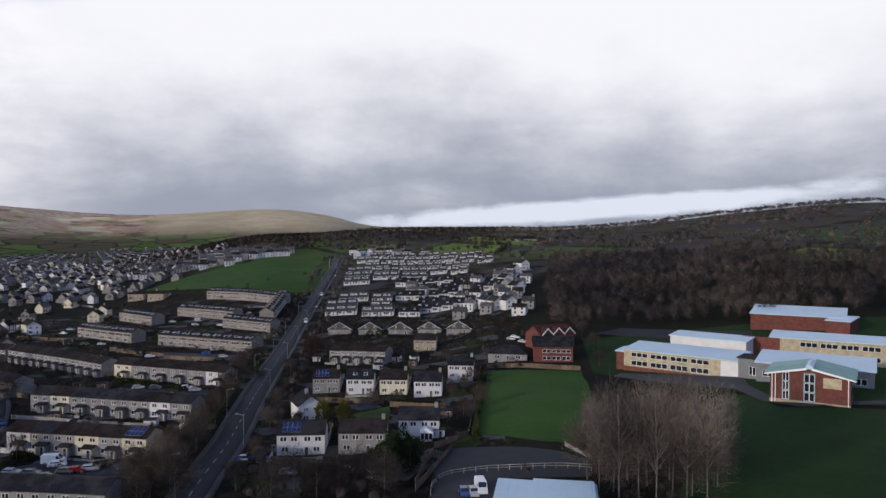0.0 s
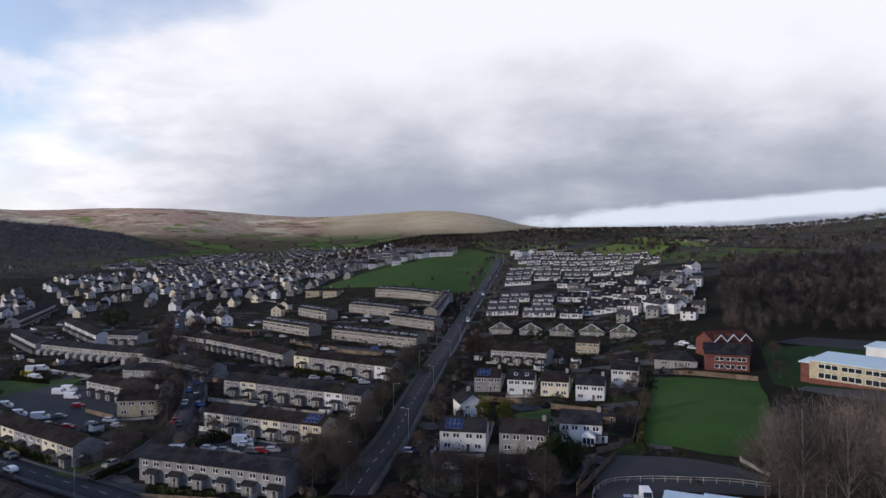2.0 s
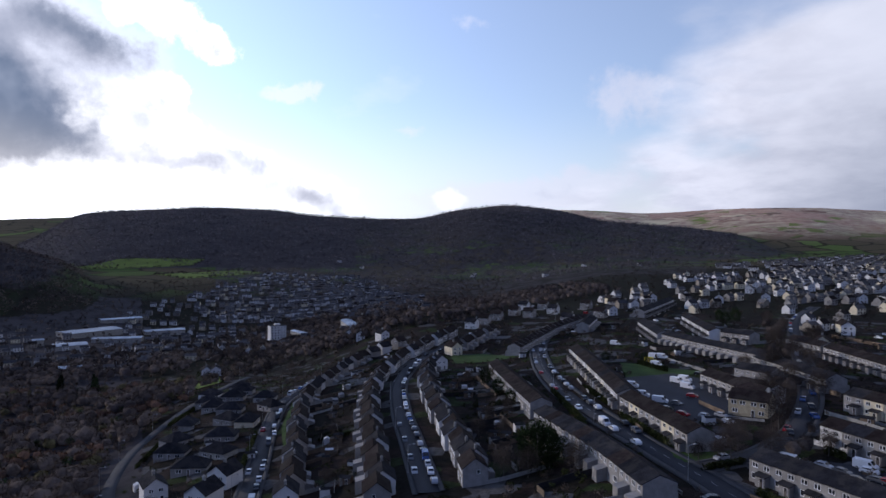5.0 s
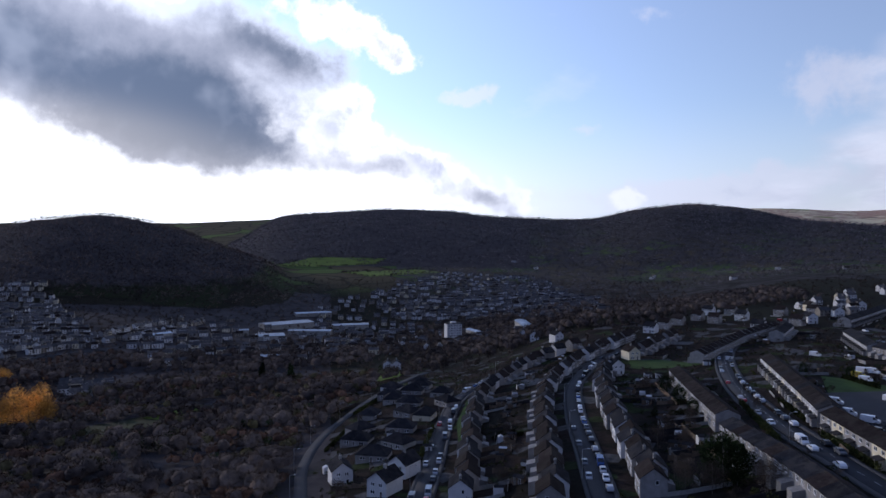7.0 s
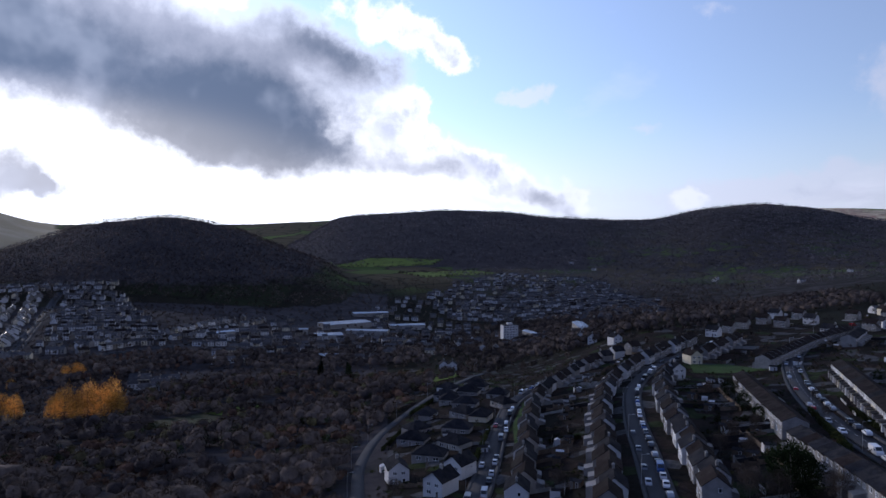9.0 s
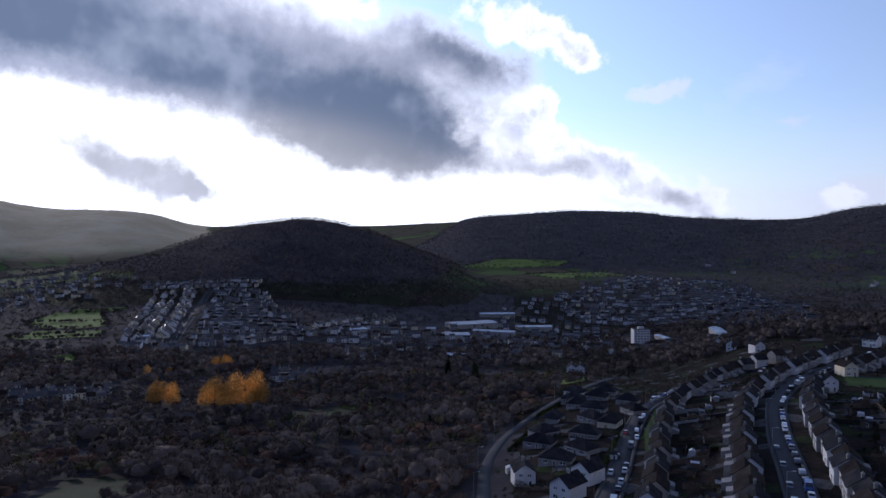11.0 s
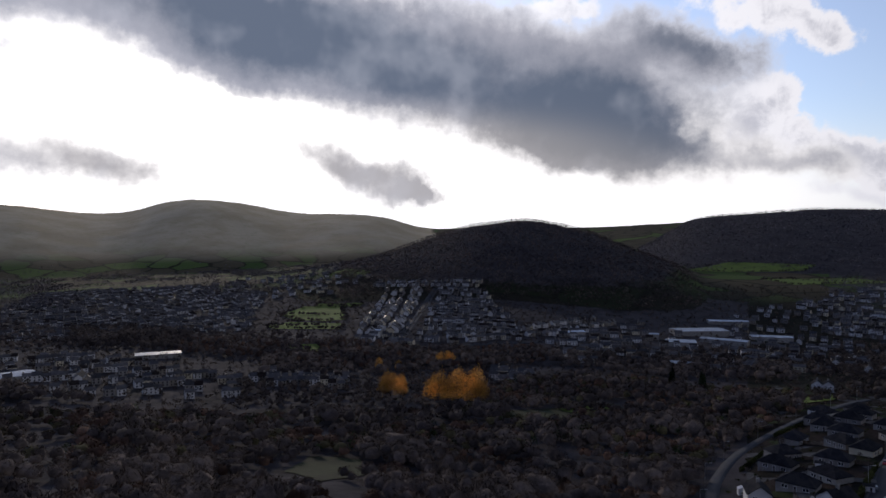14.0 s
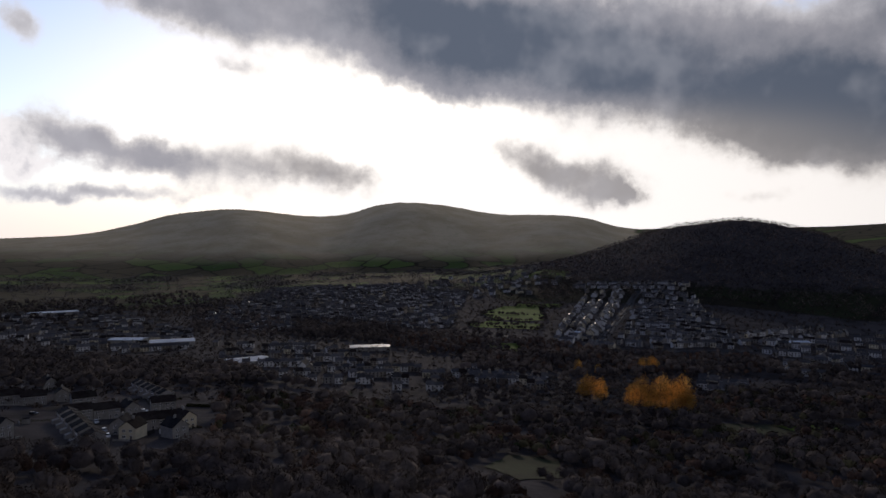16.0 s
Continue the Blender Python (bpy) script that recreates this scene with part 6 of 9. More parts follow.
patch("pasture", ((-1633.8, 193.7), (-1702.0, 381.4), (-1611.5, 439.6), (-1539.5, 245.0)), M_PASTURE, "bright green pasture between hedges", "field", 0.5, 12.0)
patch("pasture", ((-888.4, -534.4), (-969.3, -539.5), (-978.1, -477.7), (-851.3, -411.6), (-838.0, -440.0), (-842.0, -480.0)), M_PASTURE, "bright green pasture between hedges", "field", 0.5, 12.0)
patch("pasture", ((-782.0, -489.4), (-825.2, -479.8), (-818.2, -399.5), (-776.0, -382.0), (-762.5, -466.4)), M_PASTURE, "bright green pasture between hedges", "field", 0.5, 12.0)
patch("pasture", ((-652.3, -382.6), (-671.1, -351.8), (-606.9, -319.3), (-596.4, -346.8)), M_PASTURE, "bright green pasture between hedges", "field", 0.5, 12.0)
patch("pasture", ((-992.1, -527.7), (-1011.5, -455.9), (-985.4, -450.9), (-965.4, -516.7)), M_PASTURE, "bright green pasture between hedges", "field", 0.5, 12.0)
patch("pasture", ((-1266.6, -655.1), (-1336.4, -651.2), (-1283.9, -564.0), (-1203.9, -540.1)), M_PASTURE, "bright green pasture between hedges", "field", 0.5, 12.0)
patch("pasture", ((-481.2, 49.6), (-493.4, 79.2), (-510.8, 114.2), (-462.9, 93.7), (-441.3, 59.9)), M_PASTURE, "bright green pasture between hedges", "field", 0.5, 12.0)
patch("pasture", ((-439.7, -65.6), (-456.4, -45.8), (-453.4, -30.7), (-424.1, -49.4)), M_PASTURE, "bright green pasture between hedges", "field", 0.5, 12.0)
patch("clearing", ((-221.9, -132.4), (-254.6, -138.5), (-259.9, -120.3), (-234.2, -102.6), (-206.5, -108.0)), M_ROUGH, "rough grass clearing in the wood", "field", 0.3, 6.0, wavy=2.0)

patch("clearing", ((-426.9, -98.0), (-469.0, -32.8), (-449.2, -22.9), (-398.1, -63.1), (-383.3, -80.0)), M_ROUGH, "rough grass slope between the woods", "field", 0.3, 6.0, wavy=2.0)

# ---- terraces on the shelf ----
row(-102.6, 137.2, -64.6, 132.6, 6, "terrace")
row(-109.6, 174.6, -71.9, 168.2, 6, "terrace_white terrace terrace_brown terrace_cream terrace_brown terrace_solar")
row(-125.8, 212.2, -72.9, 201.2, 8, "terrace terrace_cream terrace terrace terrace terrace terrace_white terrace")
row(-123.8, 261.8, -77.1, 246.1, 6, "terrace_cream terrace_brown terrace_brown terrace_brown terrace_brown terrace_white")
row(-189.6, 303.4, -128.5, 261.8, 12, "terrace_brown")
row(-218.1, 318.0, -191.0, 303.6, 5, "terrace_brown")
row(-142.6, 348.4, -89.1, 324.0, 9, "maisonette")
row(-199.4, 380.0, -159.0, 354.8, 7, "maisonette")
row(-207.1, 445.3, -175.1, 418.0, 7, "maisonette")
row(-171.7, 450.1, -128.6, 426.1, 8, "maisonette")
row(-128.2, 405.1, -96.5, 388.6, 6, "maisonette")
row(-172.1, 507.4, -109.5, 475.1, 11, "maisonette")
row(-103.6, 425.7, -109.0, 494.2, 10, "maisonette")
row(-189.5, 255.1, -142.6, 229.6, 9, "terrace")
row(-177.6, 209.1, -142.4, 193.7, 6, "terrace_brown")
put_house(-230.9, 393.8, 55, "cottage_buff")
put_house(-219.7, 437.1, 7, "cottage_buff")
put_house(-227.8, 464.6, 6, "cottage_buff")
put_house(-241.3, 546.4, 9, "semi_grey", ridge="hip", front="bungalow", wall=M_BUFF)
put_house(-219.6, 531.5, 7, "semi_grey", ridge="hip", front="bungalow", wall=M_BUFF)

# ---- houses beside the main road ----
put_house(-34.6, 169.5, 4, "semi", extras="solar end", label="white pair of houses with blue solar panels")
put_house(-19.5, 169.0, 1, "semi_grey")
put_house(-6.1, 179.6, -1, "semi", w=10.5, porch="conservatory")
put_house(-39.5, 235.7, 4, "semi_grey", w=9.0, extras="solar end chimney", label="grey rendered house with blue solar panels")
put_house(-27.6, 232.2, 1, "semi", w=9.0, extras="skylight skylight2 end")
put_house(-16.3, 230.1, -1, "semi_grey", w=9.0, wall=M_CREAM, label="cream rendered house under a brown tiled roof")
put_house(-4.8, 225.8, -3, "semi", w=9.0)
put_house(-37.8, 199.2, 26, "cottage")
put_house(6.4, 247.1, -5, "semi", w=9.0, wall=M_WHITE)
put_house(-8.0, 313.4, -3, "semi_grey", w=10.0, wall=M_BUFF, label="brown brick house under a dark tiled roof")
row(-47.5, 291.6, -23.3, 282.9, 5, "terrace_brown")
put_house(-56.2, 378.8, 0, "chalet")
put_house(-39.1, 374.3, -2, "chalet")
put_house(-22.8, 371.9, -4, "chalet")
put_house(-7.0, 366.5, -7, "chalet")
put_house(8.1, 349.4, -9, "chalet")

# ---- white estate on the slope ----
row(-69.6, 665.1, -49.8, 664.8, 3, "estate")
row(-46.2, 657.9, -26.4, 656.9, 3, "estate")
row(-23.2, 656.3, -3.4, 654.7, 3, "estate")
row(-0.2, 644.3, 12.9, 642.7, 2, "estate")
row(15.9, 629.5, 35.4, 626.6, 3, "estate")
row(-78.9, 640.4, -59.1, 640.5, 3, "estate")
row(-55.2, 630.7, -35.5, 630.1, 3, "estate")
row(-32.2, 628.0, -12.4, 626.6, 3, "estate")
row(-9.1, 621.3, 10.6, 619.2, 3, "estate")
row(13.5, 603.4, 26.6, 601.5, 2, "estate")
row(29.1, 586.6, 42.1, 584.3, 2, "estate")
row(-67.8, 601.7, -48.0, 601.5, 3, "estate")
row(-44.4, 595.1, -24.7, 594.2, 3, "estate")
row(-21.4, 593.3, -1.7, 591.7, 3, "estate")
row(1.5, 581.1, 21.2, 578.7, 3, "estate")
row(-79.7, 581.9, -59.9, 582.2, 3, "estate")
row(-56.2, 574.2, -36.4, 573.7, 3, "estate")
row(-33.1, 570.8, -13.3, 569.5, 3, "estate")
row(-10.0, 565.7, 3.1, 564.3, 2, "estate")
row(6.3, 554.2, 19.4, 552.4, 2, "estate")
row(-79.0, 559.8, -59.2, 560.2, 3, "estate")
row(-55.5, 552.8, -35.7, 552.4, 3, "estate")
row(-32.4, 549.5, -12.6, 548.3, 3, "estate")
row(-76.6, 537.2, -56.9, 537.6, 3, "estate")
row(-35.6, 524.2, -15.9, 523.2, 3, "estate_slate")
row(-12.6, 521.0, 7.1, 519.1, 3, "estate_slate")
row(10.1, 504.0, 29.7, 501.3, 3, "estate_slate")
row(-17.7, 499.9, -4.6, 498.8, 2, "estate_slate")
row(-1.3, 490.9, 18.4, 488.6, 3, "estate_slate")
row(20.7, 467.9, 40.2, 464.7, 3, "estate_slate")
row(-71.4, 478.9, -51.6, 479.5, 3, "estate")
row(-48.2, 474.0, -35.0, 473.7, 2, "estate")
row(-32.5, 479.1, -12.8, 478.1, 3, "estate_slate")
row(-9.5, 474.8, 10.2, 472.8, 3, "estate_slate")
row(13.0, 454.3, 26.0, 452.4, 2, "estate_slate")
row(-76.4, 457.5, -56.6, 458.4, 3, "estate")
row(-46.8, 448.2, -33.6, 448.0, 2, "estate")
row(-15.9, 450.2, 3.8, 448.5, 3, "estate_slate")
row(6.8, 432.3, 19.9, 430.5, 2, "estate_slate")
row(-74.3, 438.5, -54.5, 439.5, 3, "estate")
row(-50.4, 432.0, -30.6, 431.9, 3, "estate")
row(-27.3, 428.9, -14.1, 428.1, 2, "estate_slate")
row(-13.6, 435.6, 6.1, 433.9, 3, "estate_slate")
put_house(28.0, 408.4, 26, "cottage")
put_house(32.6, 396.1, 25, "cottage")
put_house(38.6, 391.1, 24, "cottage")
put_house(48.2, 435.5, 24, "cottage")
put_house(44.5, 470.8, 25, "cottage")
put_house(53.5, 502.0, 24, "cottage")
put_house(61.9, 521.6, 23, "cottage")
put_house(-83.2, 675.1, 7, "cottage", roof=M_RED_TILE, label="white house with a red-brown roof at the road end")
put_house(87.8, 730.8, 3, "bungalow", w=22.0, label="long white farm building under a pale roof")

# ---- terraces round the loop road ----
row(-268.5, 222.2, -169.3, 160.3, 19, "terrace_brown terrace_brown terrace_white terrace terrace_cream")
row(-166.3, 158.4, -124.3, 141.7, 6, "terrace_brown terrace_cream terrace_brown")
row(-284.6, 185.5, -190.7, 141.1, 17, "terrace_brown", rear=True)
row(-178.3, 133.4, -102.7, 104.3, 13, "terrace terrace terrace_brown terrace", rear=True)
row(-312.4, 224.1, -346.7, 274.7, 10, "terrace_brown", rear=True)
row(-347.8, 274.7, -367.1, 318.3, 8, "terrace_brown", rear=True)
row(-270.2, 285.8, -185.0, 258.9, 15, "terrace", rear=True)
row(-177.5, 227.8, -161.5, 226.0, 3, "terrace", rear=True)
row(-158.5, 202.8, -143.6, 201.0, 2, "terrace_white terrace_white terrace", rear=True)
put_house(-139.2, 185.1, 22, "semi_grey", wall=M_BUFF, label="buff brick pair of houses under a brown tiled roof")
row(-317.9, 317.5, -269.7, 283.5, 10, "terrace")
row(-325.4, 364.7, -261.5, 314.5, 13, "terrace_white terrace terrace")
row(-256.3, 317.0, -236.8, 315.3, 3, "terrace")
row(-362.1, 367.4, -419.0, 460.5, 18, "terrace")
row(-332.5, 290.6, -357.0, 319.4, 6, "terrace", rear=True)
put_house(-227.9, 387.5, 30, "cottage")
put_house(-200.9, 320.7, 32, "cottage_buff")
put_house(-306.5, 577.7, 58, "cottage")
put_house(-317.5, 560.0, 60, "cottage")
put_house(-348.3, 650.1, 58, "cottage")
put_house(-398.0, 573.1, 55, "cottage")
put_house(-356.3, 583.9, 11, "cottage")
put_house(-402.0, 624.1, 53, "cottage")
put_house(-458.3, 619.3, 57, "cottage")
put_house(-455.4, 542.9, 60, "cottage_buff")
put_house(-446.3, 505.0, 61, "cottage")
put_house(-445.9, 463.4, 64, "cottage")
put_house(-412.4, 408.6, 65, "cottage")
put_house(-453.0, 423.4, 77, "cottage_buff")
put_house(-387.5, 362.2, 77, "cottage")
put_house(-378.7, 525.0, 36, "cottage")
put_house(-437.7, 581.5, 27, "cottage")
put_house(-401.0, 494.2, 39, "cottage")
put_house(-454.1, 651.5, 35, "cottage")
put_house(-640.5, 727.1, 51, "cottage_buff")
put_house(-286.4, 566.7, 47, "cottage_buff")
put_house(-310.1, 644.7, 46, "cottage_buff")
put_house(-334.6, 688.7, 46, "cottage")
put_house(-394.9, 664.9, 51, "cottage")
put_house(-454.1, 724.1, 32, "cottage")
put_house(-472.7, 767.3, 32, "cottage_buff")

# ---- houses down the hillside streets ----
def lined(points, offset, spacing, kinds, start, stop):
    """Houses along a street, fronts towards it; start and stop are shares of its length."""
    kinds = kinds.split()
    p, d = along(points, 0.5)
    i, k = int(len(p) * start), 0
    while i < len(p) * stop:
        t = d[i]
        x, y = p[i][0] - t[1] * offset, p[i][1] + t[0] * offset
        turn = math.degrees(math.atan2(t[1], t[0])) + (0 if offset > 0 else 180)
        jog = (0.8, -0.9, 0.2, -0.4)[k % 4]
        put_house(x - t[1] * jog, y + t[0] * jog, turn, kinds[k % len(kinds)])
        i += int(spacing * 2)
        k += 1
lined(MIDDLE_STREET, -9.5, 9.2, "arc_grey arc arc_slate arc_grey arc", 0.02, 0.62)
lined(MIDDLE_STREET, 9.0, 9.6, "arc_grey arc arc_grey arc_grey", 0.0, 0.97)
lined(LOWER_STREET, -9.5, 11.5, "arc arc_grey arc_grey arc_slate", 0.0, 1.0)
lined(MIDDLE_STREET, -9.0, 10.6, "arc_grey", 0.78, 1.0)
put_house(-229.7, 27.5, 93, "cottage")
put_house(-204.7, 34.6, 45, "cottage")
put_house(-221.4, 44.0, 44, "cottage")
put_house(-284.9, 38.7, 62, "bungalow")
put_house(-251.1, 40.4, 66, "bungalow")
put_house(-340.6, 73.3, 63, "bungalow")
put_house(-289.3, 58.6, 64, "bungalow")
put_house(-372.1, 69.1, 64, "bungalow")
put_house(-373.7, 82.0, 63, "bungalow")
put_house(-389.6, 90.5, 62, "bungalow")
for x, y, turn, wall in ((-304.0, 47.0, 120, M_RENDER), (-264.0, 50.5, 40, M_BLOCK), (-320.0, 66.0, 35, M_RENDER), (-333.0, 57.0, 150, M_RENDER), (-356.0, 69.0, 75, M_BLOCK), (-310.0, 79.0, 150, M_CREAM), (-336.0, 89.0, 20, M_RENDER), (-359.0, 95.0, 62, M_BLOCK), (-406.0, 98.0, 140, M_RENDER), (-396.0, 74.0, 50, M_WHITE)):
    put_house(x, y, turn, "bungalow", w=11.0, wall=wall, label="dark-roofed bungalow with rendered walls on the hillside")
put_house(-523.8, 103.8, 79, "cottage")
put_house(-531.7, 98.6, 79, "cottage")
put_house(-349.2, 205.6, 90, "cottage_buff")
put_house(-313.9, 175.6, 91, "cottage")
put_house(-439.3, 280.7, 32, "arc_grey")
put_house(-449.3, 298.6, 31, "arc_grey")
put_house(-460.4, 322.7, 30, "arc_grey")
put_house(-438.6, 321.4, 29, "arc_grey")
put_house(-430.1, 263.9, 33, "arc")
put_house(-473.2, 361.8, 28, "arc_grey")
put_house(-436.8, 343.4, 27, "arc")
put_house(-485.8, 350.7, 29, "arc")
put_house(-380.5, 311.8, 26, "arc")
put_house(-440.5, 380.3, 24, "arc_grey")
put_house(-433.6, 403.8, 22, "arc_grey")
put_house(-384.7, 345.2, 23, "arc_grey")
put_house(-514.2, 213.4, 67, "cottage")
put_house(-748.5, 154.5, 78, "cottage")
put_house(-821.1, 187.0, 97, "cottage")
put_house(-570.2, 226.0, 68, "cottage")
put_house(-464.7, 212.4, 95, "cottage")

# ---- houses among the lower woods ----
put_house(-194.2, -355.9, -199, "semi_grey")
put_house(-170.9, -383.2, -204, "semi_grey")
put_house(-177.6, -374.0, -205, "semi_grey")
put_house(-194.2, -378.4, -207, "cottage", wall=M_RENDER, label="grey rendered detached house with its gable to the front")
put_house(-169.8, -316.0, -198, "semi_grey")
put_house(-180.9, -312.0, -200, "semi_grey")
put_house(-191.8, -308.9, -192, "cottage", wall=M_RENDER, label="grey rendered detached house with its gable to the front")
put_house(-209.6, -310.6, -209, "semi_grey")
put_house(-161.7, -270.5, -231, "cottage", wall=M_RENDER, label="grey rendered detached house with its gable to the front")
put_house(-175.1, -269.6, -203, "semi_grey")
put_house(-183.1, -265.3, -205, "semi_grey")
put_house(-187.1, -259.0, -186, "cottage_buff")
put_house(-214.9, -431.8, -186, "cottage", wall=M_RENDER, label="grey rendered detached house with its gable to the front")
put_house(-157.9, -258.3, -241, "cottage_buff")
put_house(-171.0, -242.2, -185, "cottage", wall=M_RENDER, label="grey rendered detached house with its gable to the front")
put_house(-127.0, -289.4, -164, "cottage", wall=M_RENDER, label="grey rendered detached house with its gable to the front")
row(-246.3, -399.5, -223.4, -333.5, 6, "terrace", rear=True)
row(-162.5, -321.7, -133.8, -245.3, 6, "terrace", rear=True)

# ---- the school ----
school = block("school_building", 63.9, 245.0, 93.8, 220.9, 14.0, 7.4, "long two-storey buff school block with pale blue metal roof", M_BUFF, M_METAL, 1.2, strips=((0.06, 0.78, 1.0, 1.7, 4), (0.06, 0.78, 4.0, 1.5, 4), (0.86, 0.97, 1.0, 1.7, 1), (0.86, 0.97, 4.0, 1.5, 1)), base=M_BRICK, category="school", group="school buildings")
panel(school, "white_panel", 14.0, 20.5, 0.3, 6.0, M_WHITE, "white rendered end bay")
block("school_building", 83.2, 253.9, 103.5, 237.1, 9.0, 9.4, "raised school hall with pale blue metal roof", M_WHITE, M_METAL, 0.8, category="school", group="school buildings")
block("school_building", 62.0, 247.6, 64.0, 246.0, 7.0, 7.0, "red brick stair wing of the school", M_BRICK, M_METAL, 0.6, category="school", group="school buildings")
block("school_building", 93.6, 220.0, 98.1, 216.5, 9.0, 6.2, "dark grey flat-roofed school link block", M_LEAD, M_FELT, strips=((0.55, 0.95, 1.2, 2.6, 1),), category="school", group="school buildings")
block("school_building", 96.4, 213.5, 122.6, 197.0, 16.0, 6.6, "low school wing with wide pale blue metal roof", M_LEAD, M_METAL, 1.6, strips=((0.05, 0.95, 1.0, 1.9, 8),), category="school", group="school buildings")
wing = block("school_building", 113.6, 241.0, 142.6, 223.3, 12.0, 8.4, "two-storey school wing in buff and white with pale metal roof", M_BUFF, M_METAL, 1.0, strips=((0.26, 0.97, 4.9, 1.6, 4), (0.26, 0.97, 1.5, 1.6, 4)), category="school", group="school buildings")
panel(wing, "brick_panel", -26.0, -14.0, 0.0, 7.3, M_BRICK, "red brick end bay", 0.2)
block("sports_hall", 130.6, 295.0, 160.5, 277.1, 20.0, 7.6, "red brick school sports hall with a pale blue metal roof", M_BRICK, M_METAL, 2.2, category="school", group="school buildings")
block("sports_hall_annexe", 153.0, 277.5, 158.9, 271.2, 10.0, 6.0, "red brick annexe of the sports hall with metal roof", M_BRICK, M_METAL, 1.2, category="school", group="school buildings")
def copper_block(x, y, turn):
    """Brick library block: two shallow copper slopes falling from a glazed ridge, tall glazed strips in the front."""
    t = tagged(new("school_library"), "red brick school block under shallow green copper roof slopes", "school", "school buildings")
    t.matrix_basis = pose(x, y, ground(x, y), 0, 0, turn)
    a, d, h, rise, e = 9.4, 15.0, 7.6, 1.9, 1.3
    part("wall", Shape().prism([(-a, -3), (a, -3), (a, h), (0, h + rise), (-a, h)], 0, d, "y").mesh("wall", M_BRICK), t)
    part("plinth", Shape().box(-a - 0.08, -0.1, -3, a + 0.08, d + 0.1, 0.7).mesh("plinth", M_BUFF), t)
    part("brick_panel", Shape().box(3.2, -0.06, 4.6, 7.4, 0.02, 7.3).mesh("brick_panel", M_BUFF), t, "buff brick panel")
    drop = rise * e / a
    for side in (-1, 1):
        line = [(side * (a + e), h - drop), (side * 0.6, h + rise * (1 - 0.6 / a)), (side * 0.6, h + rise * (1 - 0.6 / a) + 0.3), (side * (a + e), h - drop + 0.3)]
        slope = part("roof_slope", Shape().prism(line if side > 0 else line[::-1], -e, d + e, "y").mesh("roof_slope", M_COPPER), t, "green copper roof slope")
        part("fascia", Shape().prism([(p, z - 0.25 + (0.3 if z > line[1][1] + 0.1 else 0)) for p, z in (line if side > 0 else line[::-1])], -e - 0.06, -e - 0.01, "y").mesh("fascia", M_UPVC), slope, "white fascia board")
    part("lantern", Shape().prism([(-0.9, h + rise - 0.2), (0.9, h + rise - 0.2), (0.9, h + rise + 0.5), (0, h + rise + 1.0), (-0.9, h + rise + 0.5)], -e * 0.6, d * 0.7, "y").mesh("lantern", M_METAL), t, "pale glazed ridge lantern")
    for x0, w in ((0.0, 2.4), (-5.6, 1.5)):
        for i in range(3):
            part("window", window_mesh(w, 2.2, 1), t, at=Matrix.Translation((x0, -0.12, 0.8 + i * 2.45)))
        part("glazed_bay", Shape().box(x0 - w / 2 - 0.2, -0.11, 0.6, x0 + w / 2 + 0.2, 0.02, 8.2 if x0 == 0 else 7.4).mesh("glazed_bay", M_TEAL), t, "teal framed glazed bay")
    for x0 in (-a + 0.5, -a + 1.3, a - 0.5):
        part("downpipe", Shape().box(x0 - 0.09, -0.2, -0.5, x0 + 0.09, -0.02, h).mesh("downpipe", M_UPVC), t)
    return t


copper_block(96.2, 182.1, -32)

# ---- sheltered home and the hall below ----
home = block("care_home", 34.8, 264.6, 49.4, 263.3, 11.0, 5.6, "red brick home with a dark tiled gable roof", M_BRICK, M_SLATE, 0.0, ridge=3.2, strips=((0.2, 0.95, 3.4, 1.3, 3), (0.2, 0.95, 0.7, 1.4, 3)), category="house")
home_wing = block("care_home", 40.3, 283.4, 55.0, 290.5, 12.0, 5.8, "red brick wing with red tiled cross gables edged in white", M_BRICK, M_RED_TILE, 0.0, ridge=3.4, category="house")
for x in (-5.4, 0.0, 5.4):
    gablet = part("gable", Shape().prism([(x - 2.3, 5.0), (x + 2.3, 5.0), (x + 2.3, 6.3), (x, 8.5), (x - 2.3, 6.3)], -0.3, 5.5, "y").mesh("gable", M_BRICK), home_wing)
    part("gable_roof", Shape().prism([(x - 2.8, 5.95), (x, 8.62), (x + 2.8, 5.95), (x + 2.8, 6.15), (x, 8.85), (x - 2.8, 6.15)][::-1], -0.6, 5.8, "y").mesh("gable_roof", M_RED_TILE), gablet, "red tiled gable roof")
    part("bargeboard", Shape().prism([(x - 2.85, 5.7), (x, 8.4), (x + 2.85, 5.7), (x + 2.85, 6.2), (x, 8.9), (x - 2.85, 6.2)][::-1], -0.72, -0.62, "y").mesh("bargeboard", M_UPVC), gablet, "white bargeboard")
put_house(25.1, 268.6, -9, "bungalow", w=15.0)
hall = block("hall", 8.8, 117.2, 25.5, 114.2, 11.0, 4.8, "cream hall with a pale metal roof and dark shutters", M_CREAM, M_METAL, 0.8, category="hall")
for x in (-6.0, -0.5, 4.5):
    panel(hall, "shutter", x - 1.7, x + 1.7, 0.2, 3.6, M_LEAD, "dark roller shutter")
block("hall_annexe", 15.6, 116.6, 25.4, 115.1, 10.0, 5.2, "white annexe of the hall with a pale metal roof", M_WHITE, M_METAL, 1.0, category="hall")

